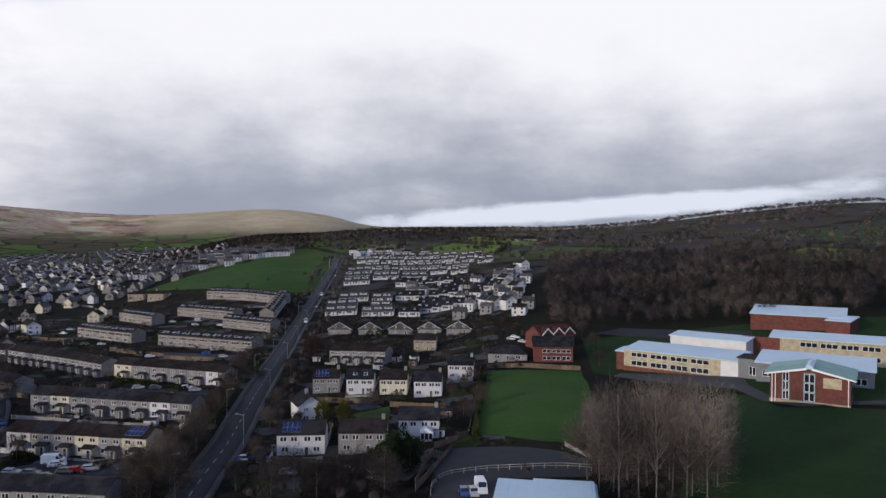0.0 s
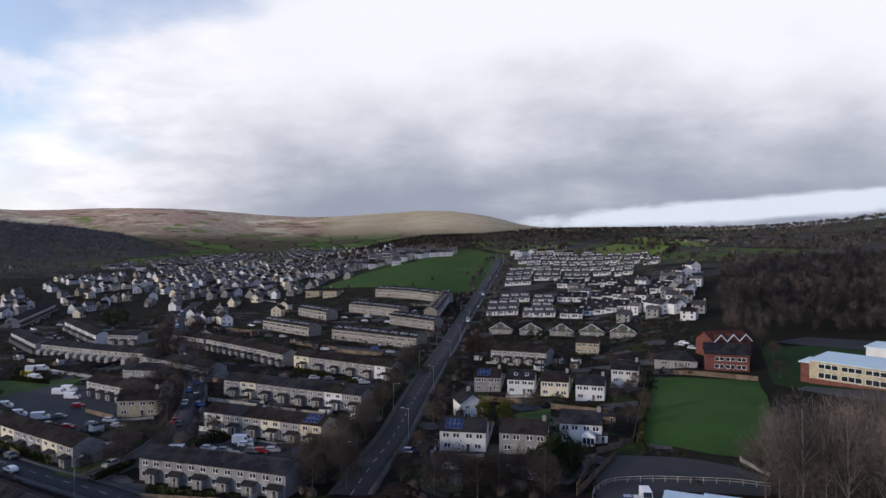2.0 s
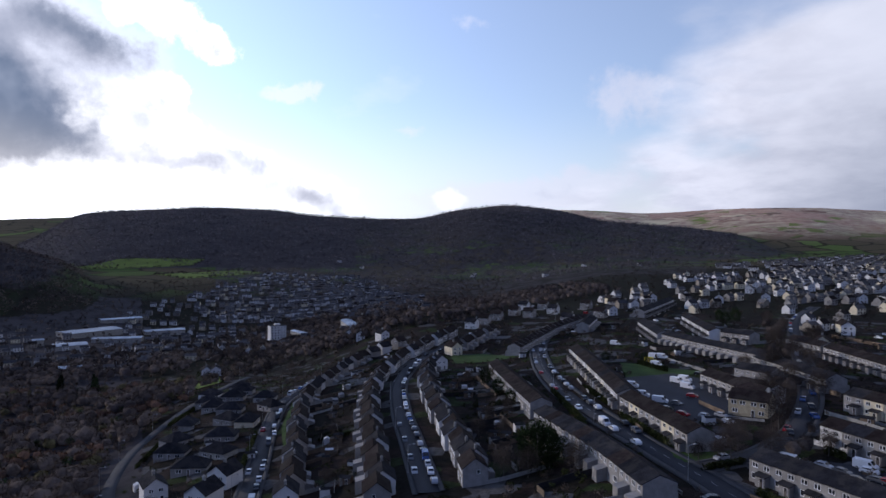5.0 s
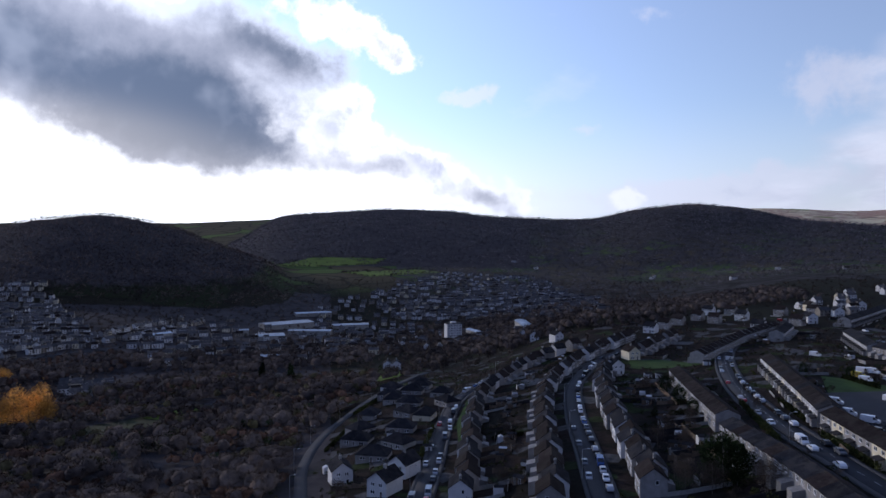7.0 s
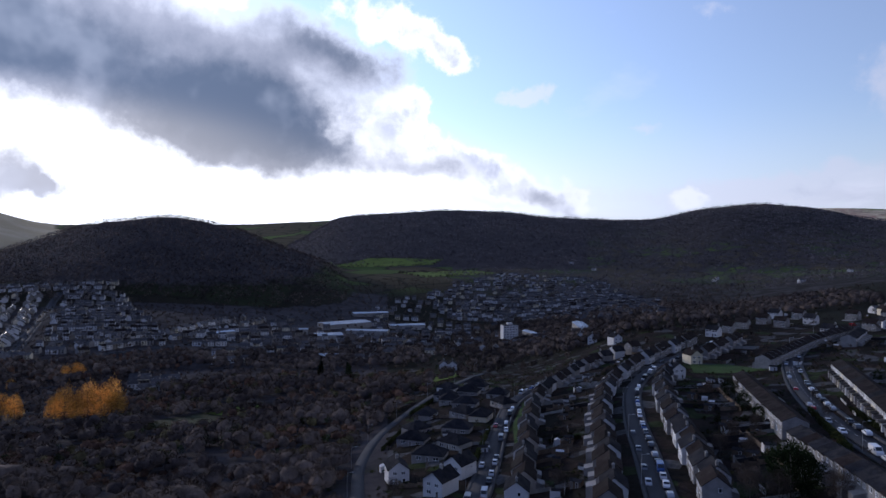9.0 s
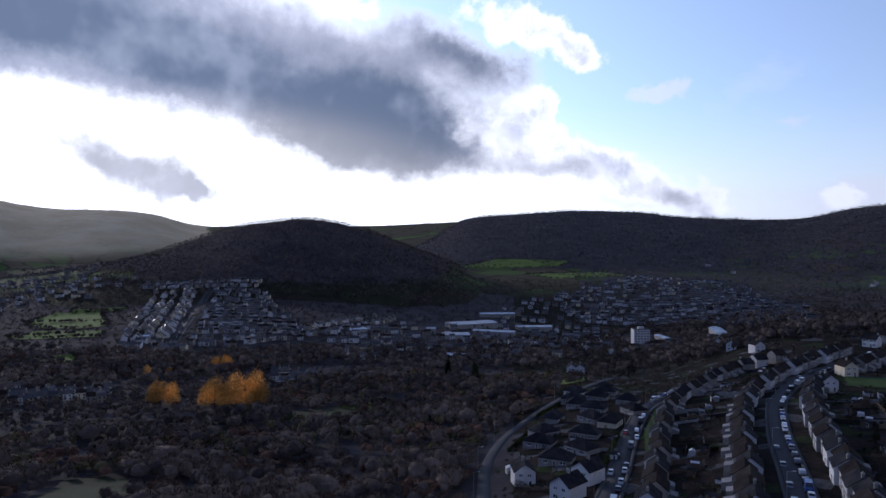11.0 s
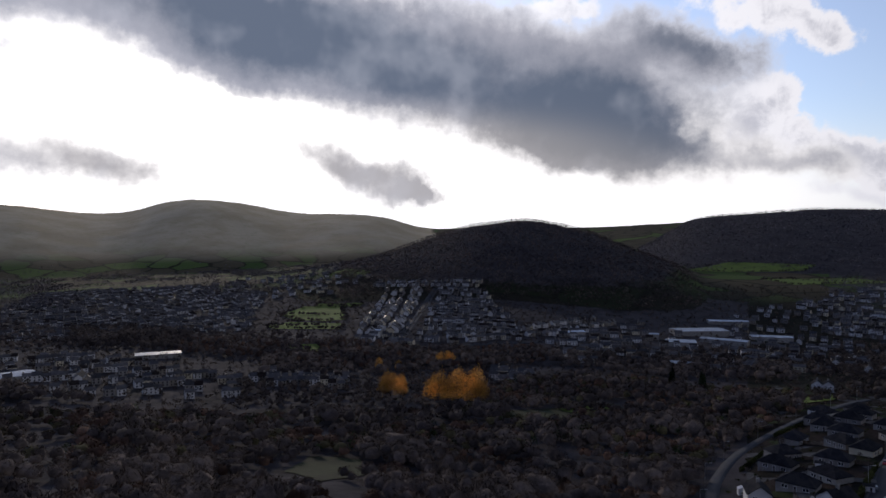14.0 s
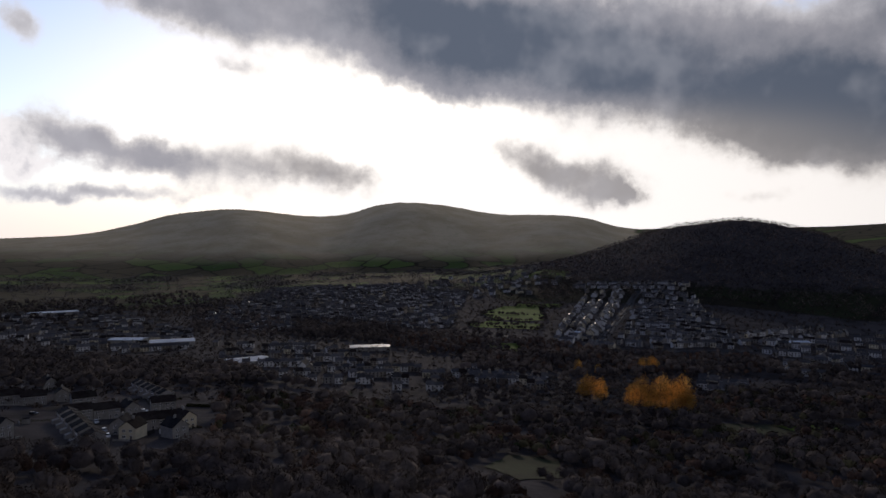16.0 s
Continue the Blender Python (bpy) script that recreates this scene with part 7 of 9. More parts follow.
# ---- valley buildings ----
def flats(x, y, turn):
    """Point block of flats: white walls, a window and a balcony band for each flat."""
    t = tagged(new("tower_block"), "white seven-storey block of flats in the valley", "tower block")
    t.matrix_basis = pose(x, y, ground(x, y), 0, 0, turn)
    part("wall", Shape().box(-9, 0, -4, 9, 12, 21).box(-3, 3, 21, 3, 8, 23.5).mesh("wall", M_WHITE), t)
    part("roof", Shape().box(-9.3, -0.3, 21, 9.3, 12.3, 21.5).mesh("roof", M_FELT), t)
    for i in range(5):
        for k in range(7):
            part("window", window_mesh(2.2, 1.6), t, at=Matrix.Translation((-7.0 + i * 3.5, -0.03, 0.8 + k * 2.9)))
    return t


flats(-786.0, 225.3, 92)
block("factory", -916.0, 15.4, -941.4, 74.9, 32, 6, "white-roofed factory shed in the valley", M_BLOCK, M_SHED, 0.0, ridge=1.2, category="factory", group="valley works")
block("factory", -825.2, 0.5, -827.3, 32.1, 24, 5, "pale-roofed factory shed in the valley", M_BLOCK, M_SHED, 0.0, ridge=1.2, category="factory", group="valley works")
block("factory", -879.8, 37.7, -864.6, 88.0, 17, 5, "pale-roofed warehouse beside the factory", M_BLOCK, M_SHED, 0.0, ridge=1.2, category="factory", group="valley works")
block("factory", -941.1, 100.3, -942.2, 148.5, 20, 5, "white-roofed warehouse in the valley", M_BLOCK, M_SHED, 0.0, ridge=1.2, category="factory", group="valley works")
block("factory", -1040.7, 57.3, -1048.0, 109.1, 19, 5, "grey-roofed works beside the factory", M_BLOCK, M_SHED, 0.0, ridge=1.2, category="factory", group="valley works")
block("factory", -674.8, 2.7, -668.6, 28.8, 14, 4, "low pale-roofed depot among trees", M_BLOCK, M_SHED, 0.0, ridge=1.2, category="factory", group="valley works")
block("factory", -873.2, -19.3, -874.6, -8.7, 11, 6, "white works building in the valley", M_BLOCK, M_SHED, 0.0, ridge=1.2, category="factory", group="valley works")
block("factory", -409.3, -705.4, -430.1, -676.7, 20, 6, "shiny-roofed store in the valley", M_BLOCK, M_SHED, 0.0, ridge=1.2, category="factory", group="valley works")
block("factory", -412.9, -635.2, -448.4, -611.3, 24, 6, "pale-roofed store in the valley", M_BLOCK, M_SHED, 0.0, ridge=1.2, category="factory", group="valley works")
block("factory", -510.2, -1089.9, -575.5, -1070.0, 27, 6, "long pale-roofed shed on the valley floor", M_BLOCK, M_SHED, 0.0, ridge=1.2, category="factory", group="valley works")
block("factory", -349.5, -445.0, -388.2, -430.7, 22, 4, "low flat-roofed depot on the valley floor", M_BLOCK, M_SHED, 0.0, ridge=1.2, category="factory", group="valley works")
block("factory", -515.2, -458.8, -542.3, -430.7, 16, 4, "low bright-roofed store beside the town", M_BLOCK, M_SHED, 0.0, ridge=1.2, category="factory", group="valley works")
block("factory", -824.7, -109.7, -839.5, -91.2, 12, 5, "white works near the terraces", M_BLOCK, M_SHED, 0.0, ridge=1.2, category="factory", group="valley works")
block("factory", -731.1, -317.2, -731.2, -310.1, 8, 7, "white chapel-like hall in the town", M_BLOCK, M_SHED, 0.0, ridge=1.2, category="factory", group="valley works")
block("factory", -687.8, 263.1, -604.4, 245.2, 11, 6, "buff block on the far slope", M_BLOCK, M_SHED, 0.0, ridge=1.2, category="factory", group="valley works")
block("factory", -820.8, 249.7, -778.2, 255.5, 9, 7, "pale flats beside the tower block", M_BLOCK, M_SHED, 0.0, ridge=1.2, category="factory", group="valley works")

# ---- vehicles ----
parked(LOOP_ROAD, 2.6, 6.5, 1, 0.7, 60)
parked(LOOP_ROAD, -2.6, 6.5, 2, 0.4, 80)
parked(MIDDLE_STREET, -2.1, 6.0, 3, 0.3)
parked(MIDDLE_STREET, 2.1, 6.0, 4, 0.85)
parked(LOWER_STREET, -2.1, 6.5, 5, 0.4)
parked(LOWER_STREET, 2.1, 7.0, 6, 0.75)
parked(SIDE_STREET, 2.2, 9.0, 7, 0.6)
put_car(-87.9, 504.1, 10, "white", True)
put_car(-84.6, 465.6, 10, "silver")
put_car(-84.2, 439.9, 11, "black")
put_car(-82.6, 419.2, 11, "white", True)
put_car(-79.5, 410.2, 11, "black")
put_car(-89.5, 577.7, 9, "silver")
put_car(-92.3, 164.7, 99, "white", True)
put_car(-92.7, 166.6, 89, "silver")
put_car(-90.3, 162.7, 109, "white")
put_car(-83.9, 158.9, 108, "red")
put_car(-93.3, 157.3, 91, "grey")
put_car(-86.1, 158.2, 99, "grey")
put_car(-81.3, 160.1, 107, "silver")
put_car(-80.3, 163.6, 106, "black")
put_car(-73.9, 161.2, 95, "blue")
put_car(-88.6, 154.7, 100, "black")
put_car(-98.1, 157.9, 92, "silver")
put_car(-88.9, 241.2, 105, "white")
put_car(-84.8, 237.9, 105, "silver")
put_car(-99.6, 240.8, 107, "grey")
put_car(-105.4, 240.6, 109, "silver")
put_car(-80.2, 241.5, 103, "black")
put_car(-107.9, 317.2, 99, "blue")
put_car(-107.5, 327.7, 98, "silver")
put_car(-97.0, 307.1, 98, "silver")
put_car(-97.2, 338.5, 86, "grey")
put_car(-147.0, 412.6, 100, "white")
put_car(-149.2, 425.6, 99, "silver", True)
put_car(-130.7, 408.9, 98, "white")
put_car(-129.6, 307.6, 103, "white")
put_car(-215.1, 402.0, 88, "white")
put_car(-185.4, 371.7, 87, "silver")
put_car(-170.5, 347.5, 86, "silver")
put_car(-179.0, 347.6, 87, "grey")
put_car(-165.4, 425.4, 91, "silver")
put_car(-46.9, 164.7, 86, "blue")
put_car(-45.7, 161.5, 86, "black")
put_car(-17.8, 153.3, 87, "silver")
put_car(-15.2, 150.2, 66, "silver")
put_car(-20.6, 155.2, 88, "white")
put_car(-34.5, 155.1, 93, "silver")
put_car(7.7, 137.4, 7, "white", True)
put_car(4.4, 137.1, 8, "blue")
put_car(6.2, 136.3, 7, "silver")
put_car(30.5, 308.5, 64, "silver")
put_car(34.6, 300.2, 53, "silver")
put_car(32.5, 311.3, 54, "white")
put_car(-191.0, 187.8, 125, "white", True)
put_car(-177.3, 179.3, 125, "white", True)
put_car(-167.8, 178.1, 123, "white", True)
put_car(-187.6, 208.0, 102, "white", True)
put_car(-178.1, 203.0, 101, "white", True)
put_car(-188.1, 212.9, 101, "white", True)
put_car(-227.0, 234.9, 104, "yellow", True)
put_car(-218.4, 229.5, 114, "white", True)
put_car(-235.0, 245.4, 114, "white", True)
put_car(-232.1, 247.2, 113, "white", True)
put_car(-277.1, 260.6, 117, "white", True)
put_car(-218.3, 240.1, 122, "silver")
put_car(-193.3, 226.9, 120, "black")
put_car(-187.5, 229.3, 119, "silver")
put_car(-167.1, 192.9, 121, "red")
put_car(-145.6, 173.8, 100, "silver")
put_car(-143.3, 178.2, 99, "silver")
put_car(-151.5, 170.7, 102, "red")
put_car(-158.8, 171.9, 103, "black")
put_car(-162.5, 180.2, 102, "grey")
put_car(-136.8, 173.3, 98, "white")
put_car(-88.5, 121.9, -34, "silver")
put_car(-98.3, 119.3, -31, "black")
put_car(-104.1, 154.3, 104, "white", True)
put_car(-107.0, 155.1, 105, "white")
put_car(-119.4, 176.5, 44, "black")
put_car(-125.6, 197.1, 53, "blue")
put_car(-133.1, 207.3, 43, "black")
put_car(-144.5, 225.4, 43, "blue")
put_car(-260.1, 320.6, 89, "white", True)
put_car(-302.9, 327.7, 103, "silver")
put_car(-342.4, 379.5, 102, "silver")
put_car(-211.3, 387.3, 79, "white")
put_car(-325.6, 330.4, 75, "silver")
put_car(-342.5, 358.8, 74, "white")
put_car(-161.7, -281.0, -200, "silver")
put_car(-155.3, -267.8, -200, "white")
put_car(-170.9, -303.8, -199, "silver")
put_car(-176.7, -316.5, -199, "black")
put_car(-202.6, -316.6, -153, "silver")
put_car(-162.8, -342.9, -155, "black")
put_car(-285.1, 79.9, 74, "white")
put_car(-225.9, 26.3, 143, "white")
lamps(MAIN_ROAD, 4.6, 60.0, 10.0)
lamps(MAIN_ROAD, -4.6, 60.0, 40.0)
lamps(LOOP_ROAD, 4.4, 55.0, 40.0)
lamps(LOWER_STREET, 3.8, 55.0, 10.0)
lamps(MIDDLE_STREET, 3.8, 55.0, 20.0)
lamps(HILL_LANE, 3.2, 45.0, 5.0)

# ---- garden boundaries and sheds ----
fence(16.7, 260.6, 49.5, 248.7)
fence(-126.7, 204.0, -101.7, 197.4, 1.3, M_BLOCK, "grey block garden wall", "garden_wall")
fence(-101.7, 197.4, -81.3, 194.6, 1.3, M_BLOCK, "grey block garden wall", "garden_wall")
fence(-111.8, 195.3, -94.4, 192.3)
fence(-80.1, 271.2, -68.1, 267.2)
fence(-152.8, 325.0, -124.7, 310.8)
fence(-122.1, 304.3, -97.6, 297.7)
fence(-228.8, 373.6, -191.0, 359.5)
fence(-149.3, 234.4, -136.1, 228.1)
fence(11.5, 228.1, 14.1, 259.2)
fence(6.8, 177.9, 11.5, 228.1)
fence(-1.8, 170.4, 6.8, 177.9)
fence(-5.7, 146.2, -1.7, 168.1)
fence(-40.4, 163.7, -23.6, 158.6)
fence(-40.5, 223.4, -18.2, 217.3)
fence(-16.2, 214.4, 1.2, 209.5)
fence(-293.9, 537.2, -261.3, 519.9, 1.3, M_BLOCK, "grey block garden wall", "garden_wall")
fence(-227.4, 246.1, -197.3, 235.4, 1.3, M_BLOCK, "grey block garden wall", "garden_wall")
fence(-182.7, 218.0, -172.7, 214.7, 1.3, M_BLOCK, "grey block garden wall", "garden_wall")
fence(-94.0, 126.1, -74.8, 126.4)
fence(-110.8, 173.9, -98.4, 172.3, 1.3, M_WHITE, "low white painted garden wall", "garden_wall")
fence(-156.2, 152.4, -143.3, 145.4)
fence(-159.1, 186.7, -143.9, 180.5)
fence(-281.5, 176.1, -238.6, 158.9)
fence(-205.3, 138.8, -166.9, 123.8)
fence(-271.2, 92.9, -262.6, 104.3)
fence(-233.6, 82.2, -223.7, 93.1)
fence(-308.6, 105.6, -303.2, 117.6)
fence(-244.4, 154.0, -238.6, 165.1)
fence(-207.2, 128.5, -200.9, 143.3)
fence(-175.5, 114.3, -170.4, 130.8)
fence(-280.4, 162.4, -279.0, 178.6)
fence(-223.0, 26.7, -217.5, 35.0)
fence(-267.3, 54.2, -265.8, 67.5, 1.3, M_BLOCK, "grey block garden wall", "garden_wall")
fence(-301.4, 50.9, -291.3, 71.5)
fence(-316.7, 69.5, -314.4, 81.2)
fence(-331.4, 56.0, -320.9, 67.7)
fence(-207.2, 72.0, -198.7, 80.9)
shed(-90.2, 229.5, -4)
shed(-117.9, 240.2, 11)
shed(-125.6, 240.1, 33)
shed(-82.3, 195.1, 3, M_WHITE)
shed(-81.0, 201.9, 27, M_WHITE)
shed(-112.8, 201.4, 19)
shed(-53.7, 295.7, 5, M_WHITE)
shed(-30.0, 287.6, 16)
shed(-42.5, 172.3, -1)
shed(-42.4, 163.7, -5, M_WHITE)
shed(-25.0, 271.8, 20, M_WHITE)
shed(-11.3, 288.3, 22, M_WHITE)
shed(-12.1, 278.8, -13)
shed(-19.5, 288.8, -21, M_WHITE)
shed(1.1, 197.8, 5)
shed(-1.1, 179.5, 0, M_WHITE)
shed(-137.6, 314.3, 14)
shed(-189.7, 351.7, 43)
shed(-155.8, 328.6, 0)
shed(-199.7, 80.3, 48, M_WHITE)
shed(-241.8, 91.6, 74)
shed(-282.2, 104.3, 55)
shed(-222.4, 142.5, 52)
shed(-204.2, 141.4, 50)
shed(-182.3, 131.1, 74, M_WHITE)
shed(-184.6, 122.2, 42)
shed(-246.9, 150.5, 44)
shed(-212.8, 154.0, 59, M_WHITE)
shed(-252.9, 62.1, 81, M_WHITE)
shed(-284.9, 54.1, 79, M_WHITE)
shed(-334.1, 131.1, 79, M_WHITE)
shed(-362.6, 147.2, 83, M_WHITE)
shed(-307.9, 111.0, 85)
shed(-299.2, 183.8, 78, M_WHITE)
shed(-295.9, 187.8, 68, M_WHITE)
shed(-308.2, 235.9, 38, M_WHITE)
shed(-305.4, 220.8, 59, M_WHITE)
shed(-312.2, 138.5, 61)
shed(-187.0, 72.7, 44)
shed(-269.2, 156.0, 35)
shed(-179.3, 123.1, 31)
shed(-207.2, 149.1, 39, M_WHITE)
shed(-152.7, 120.6, 57, M_WHITE)
shed(-215.8, 137.1, 33)
hedge(-118.6, 254.4, -103.5, 248.0, 1.4, 0)
hedge(-94.7, 241.0, -87.7, 237.8, 1.7, 1)
hedge(-105.3, 169.4, -98.9, 167.9, 2.0, 2)
hedge(8.1, 174.6, 14.2, 254.1, 1.4, 3)
hedge(-42.4, 269.6, -22.0, 262.1, 1.7, 4)
hedge(-36.8, 159.7, -20.2, 152.6, 2.0, 5)
hedge(-14.7, 217.8, -0.5, 213.1, 1.4, 6)
hedge(-95.6, 130.5, -78.6, 128.0, 1.7, 7)
hedge(-161.4, 153.7, -131.8, 142.7, 2.0, 8)
hedge(-205.5, 178.2, -177.0, 163.4, 1.4, 9)
hedge(-112.4, 134.2, -110.7, 146.1, 1.7, 10)
hedge(-227.3, 227.1, -206.4, 223.3, 2.0, 11)
hedge(-287.8, 27.4, -322.5, 41.1, 1.4, 12)
hedge(-353.1, 47.9, -386.7, 71.8, 1.7, 13)
hedge(-230.7, 52.7, -290.7, 73.8, 2.0, 14)
hedge(-251.2, 87.2, -242.9, 96.5, 1.4, 15)
hedge(-228.8, 141.9, -220.2, 154.8, 1.7, 16)
hedge(-216.0, 170.2, -163.1, 141.3, 2.0, 17)
hedge(-224.4, -313.0, -231.5, -299.3, 1.4, 18)
gardens(77)
rail_fence(((-2.3, 139.1), (-1.9, 144.7), (0.9, 149.1), (7.0, 149.0), (16.4, 146.7), (26.0, 146.6), (31.1, 144.7)))
fence(28.7, 161.9, 32.6, 152.5, 1.0, M_BLOCK, "low pale stone wall at the corner of the car park", "garden_wall")
fence(-5.5, 142.9, 2.4, 168.5, 1.6, M_TIMBER)

# ---- single trees ----
put_tree(29.6, 130.7, "birch", 0.95, 1)
put_tree(31.8, 124.6, "birch", 1.05, 2)
put_tree(35.8, 126.2, "birch", 1.00, 3)
put_tree(37.5, 121.5, "birch", 1.10, 4)
put_tree(42.2, 126.9, "birch", 1.00, 5)
put_tree(42.3, 119.8, "birch", 1.00, 6)
put_tree(45.5, 118.7, "birch", 1.10, 7)
put_tree(34.6, 145.4, "birch", 0.80, 8)
put_tree(40.5, 147.4, "birch", 0.85, 9)
put_tree(44.9, 142.3, "birch", 0.90, 10)
put_tree(49.3, 133.7, "birch", 0.90, 11)
put_tree(33.6, 157.0, "birch", 0.70, 12)
put_tree(48.4, 161.6, "birch", 0.80, 13)
put_tree(60.7, 148.3, "birch", 0.70, 14)
put_tree(52.1, 151.5, "birch", 0.85, 15)
put_tree(29.3, 139.8, "bare", 1.12, 16)
put_tree(32.8, 132.8, "bare", 1.20, 17)
put_tree(36.8, 137.9, "bare", 1.05, 18)
put_tree(39.6, 133.9, "bare", 1.27, 19)
put_tree(44.5, 135.5, "bare", 1.20, 20)
put_tree(45.4, 125.7, "bare", 1.05, 21)
put_tree(51.5, 129.6, "bare", 1.05, 22)
put_tree(37.2, 164.8, "bare", 0.90, 23)
put_tree(42.3, 163.5, "bare", 1.05, 24)
put_tree(53.3, 164.7, "bare", 0.90, 25)
put_tree(55.1, 146.3, "bare", 0.90, 26)
put_tree(-59.2, 150.4, "bare", 0.90, 27)
put_tree(-60.6, 143.6, "bare", 1.00, 28)
put_tree(-61.6, 167.1, "bare", 0.80, 29)
put_tree(-63.5, 178.0, "bare", 0.70, 30)
put_tree(-64.8, 161.5, "bare", 0.80, 31)
put_tree(-66.5, 193.1, "bare", 0.60, 32)
put_tree(-70.6, 218.0, "bare", 0.55, 33)
put_tree(-74.3, 241.7, "bare", 0.50, 34)
put_tree(-81.9, 277.1, "bare", 0.45, 35)
put_tree(-63.1, 141.4, "bare", 1.00, 36)
put_tree(-53.6, 139.2, "bare", 1.00, 37)
put_tree(-79.4, 297.5, "bare", 0.50, 38)
put_tree(-16.7, 143.7, "bare", 0.80, 39)
put_tree(-21.0, 141.2, "bare", 0.90, 40)
put_tree(-25.2, 138.7, "bare", 0.90, 41)
put_tree(-11.4, 137.0, "bare", 0.90, 42)
put_tree(-31.1, 145.3, "bare", 0.80, 43)
put_tree(-34.3, 139.1, "bare", 0.80, 44)
put_tree(3.1, 224.7, "bare", 0.50, 45)
put_tree(6.9, 230.8, "bare", 0.50, 46)
put_tree(10.0, 237.7, "bare", 0.50, 47)
put_tree(11.2, 205.0, "bare", 0.55, 48)
put_tree(8.1, 190.7, "bare", 0.50, 49)
put_tree(6.0, 198.2, "bare", 0.50, 50)
put_tree(17.0, 273.0, "bare", 0.50, 51)
put_tree(17.6, 324.2, "bare", 0.50, 52)
put_tree(21.9, 351.9, "bare", 0.50, 53)
put_tree(61.3, 305.6, "bare", 0.70, 54)
put_tree(61.3, 282.5, "bare", 0.60, 55)
put_tree(56.9, 252.9, "bare", 0.60, 56)
put_tree(-139.9, 558.1, "bare", 0.40, 57)
put_tree(-115.7, 584.5, "bare", 0.40, 58)
put_tree(1.6, 282.9, "bare", 0.50, 59)
put_tree(-21.5, 214.9, "bare", 0.50, 60)
put_tree(-19.5, 288.8, "bare", 0.40, 61)
put_tree(-215.5, 307.4, "bare", 1.20, 62)
put_tree(-176.8, 249.4, "bare", 1.10, 63)
put_tree(-169.8, 262.5, "bare", 1.00, 64)
put_tree(-210.1, 327.7, "bare", 1.10, 65)
put_tree(-145.2, 203.8, "bare", 1.10, 66)
put_tree(-134.4, 213.1, "bare", 0.90, 67)
put_tree(-123.0, 176.7, "bare", 0.90, 68)
put_tree(-280.3, 390.5, "bare", 0.90, 69)
put_tree(-54.7, 295.9, "rust", 1.25, 70)
put_tree(-58.1, 303.9, "rust", 0.90, 71)
put_tree(-11.1, 155.3, "evergreen", 1.10, 72)
put_tree(-9.0, 157.1, "evergreen", 1.00, 73)
put_tree(-12.7, 151.7, "evergreen", 0.90, 74)
put_tree(-7.2, 154.1, "evergreen", 0.80, 75)
put_tree(-33.7, 194.7, "olive", 1.00, 76)
put_tree(-27.8, 195.6, "olive", 0.95, 77)
put_tree(-37.5, 359.0, "evergreen", 0.60, 78)
put_tree(-32.1, 354.0, "evergreen", 0.70, 79)
put_tree(-41.2, 541.3, "evergreen", 0.50, 80)
put_tree(-22.1, 465.1, "evergreen", 0.50, 81)
put_tree(-14.8, 472.1, "evergreen", 0.50, 82)
put_tree(-113.4, 144.6, "bare", 0.90, 83)
put_tree(-118.5, 153.6, "bare", 0.80, 84)
put_tree(-108.4, 153.1, "bare", 0.90, 85)
put_tree(-134.9, 197.3, "bare", 0.90, 86)
put_tree(-156.3, 230.3, "bare", 0.90, 87)
put_tree(-174.9, 251.2, "bare", 0.90, 88)
put_tree(-221.1, 312.0, "bare", 0.80, 89)
put_tree(-253.1, 366.4, "bare", 0.80, 90)
put_tree(-189.0, 281.0, "bare", 0.90, 91)
put_tree(-289.6, 401.5, "bare", 0.70, 92)
put_tree(-208.0, 317.5, "bare", 0.70, 93)
put_tree(-116.7, 137.0, "bare", 0.50, 94)
put_tree(-116.0, 143.1, "bare", 0.50, 95)
put_tree(-274.3, 261.3, "bare", 0.50, 96)
put_tree(-453.6, 532.0, "bare", 0.50, 97)
put_tree(-153.2, 244.6, "bare", 0.70, 98)
put_tree(-103.3, 168.1, "bare", 0.60, 99)
put_tree(-187.3, 246.9, "bare", 0.70, 100)
put_tree(-216.4, 234.1, "bare", 0.30, 101)
put_tree(-307.3, 394.9, "evergreen", 1.20, 102)
put_tree(-302.3, 378.9, "evergreen", 1.00, 103)
put_tree(-321.9, 396.7, "evergreen", 0.90, 104)
put_tree(-242.5, 222.1, "evergreen", 0.60, 105)
put_tree(-225.2, 228.6, "evergreen", 0.60, 106)
put_tree(-142.8, 108.2, "evergreen", 1.40, 107)
put_tree(-141.8, 111.2, "evergreen", 1.30, 108)
put_tree(-152.6, 112.3, "evergreen", 1.10, 109)
put_tree(-238.0, 159.7, "evergreen", 0.90, 110)
put_tree(-261.6, 168.8, "evergreen", 0.90, 111)
put_tree(-217.4, 151.6, "evergreen", 0.80, 112)
put_tree(-152.9, 117.4, "evergreen", 1.00, 113)
put_tree(-182.0, 124.2, "bare", 0.60, 114)
put_tree(-188.0, 118.6, "bare", 0.60, 115)
put_tree(-203.7, 132.6, "bare", 0.60, 116)
put_tree(-204.2, 141.4, "bare", 0.60, 117)
put_tree(-253.1, 93.6, "bare", 0.40, 118)
put_tree(-216.9, 84.2, "bare", 0.40, 119)
put_tree(-192.6, 69.5, "bare", 0.50, 120)
put_tree(-269.6, 178.1, "bare", 0.60, 121)
put_tree(-277.7, 169.3, "bare", 0.50, 122)
put_tree(-328.4, 47.3, "bare", 0.40, 123)
put_tree(-267.3, 54.2, "bare", 0.40, 124)
put_tree(-230.5, 184.2, "bare", 0.40, 125)
put_tree(-203.1, 166.7, "bare", 0.40, 126)
put_tree(-214.0, 23.8, "bare", 0.50, 127)
put_tree(-469.7, 152.2, "bare", 0.60, 128)
put_tree(-561.1, 161.9, "bare", 0.80, 129)
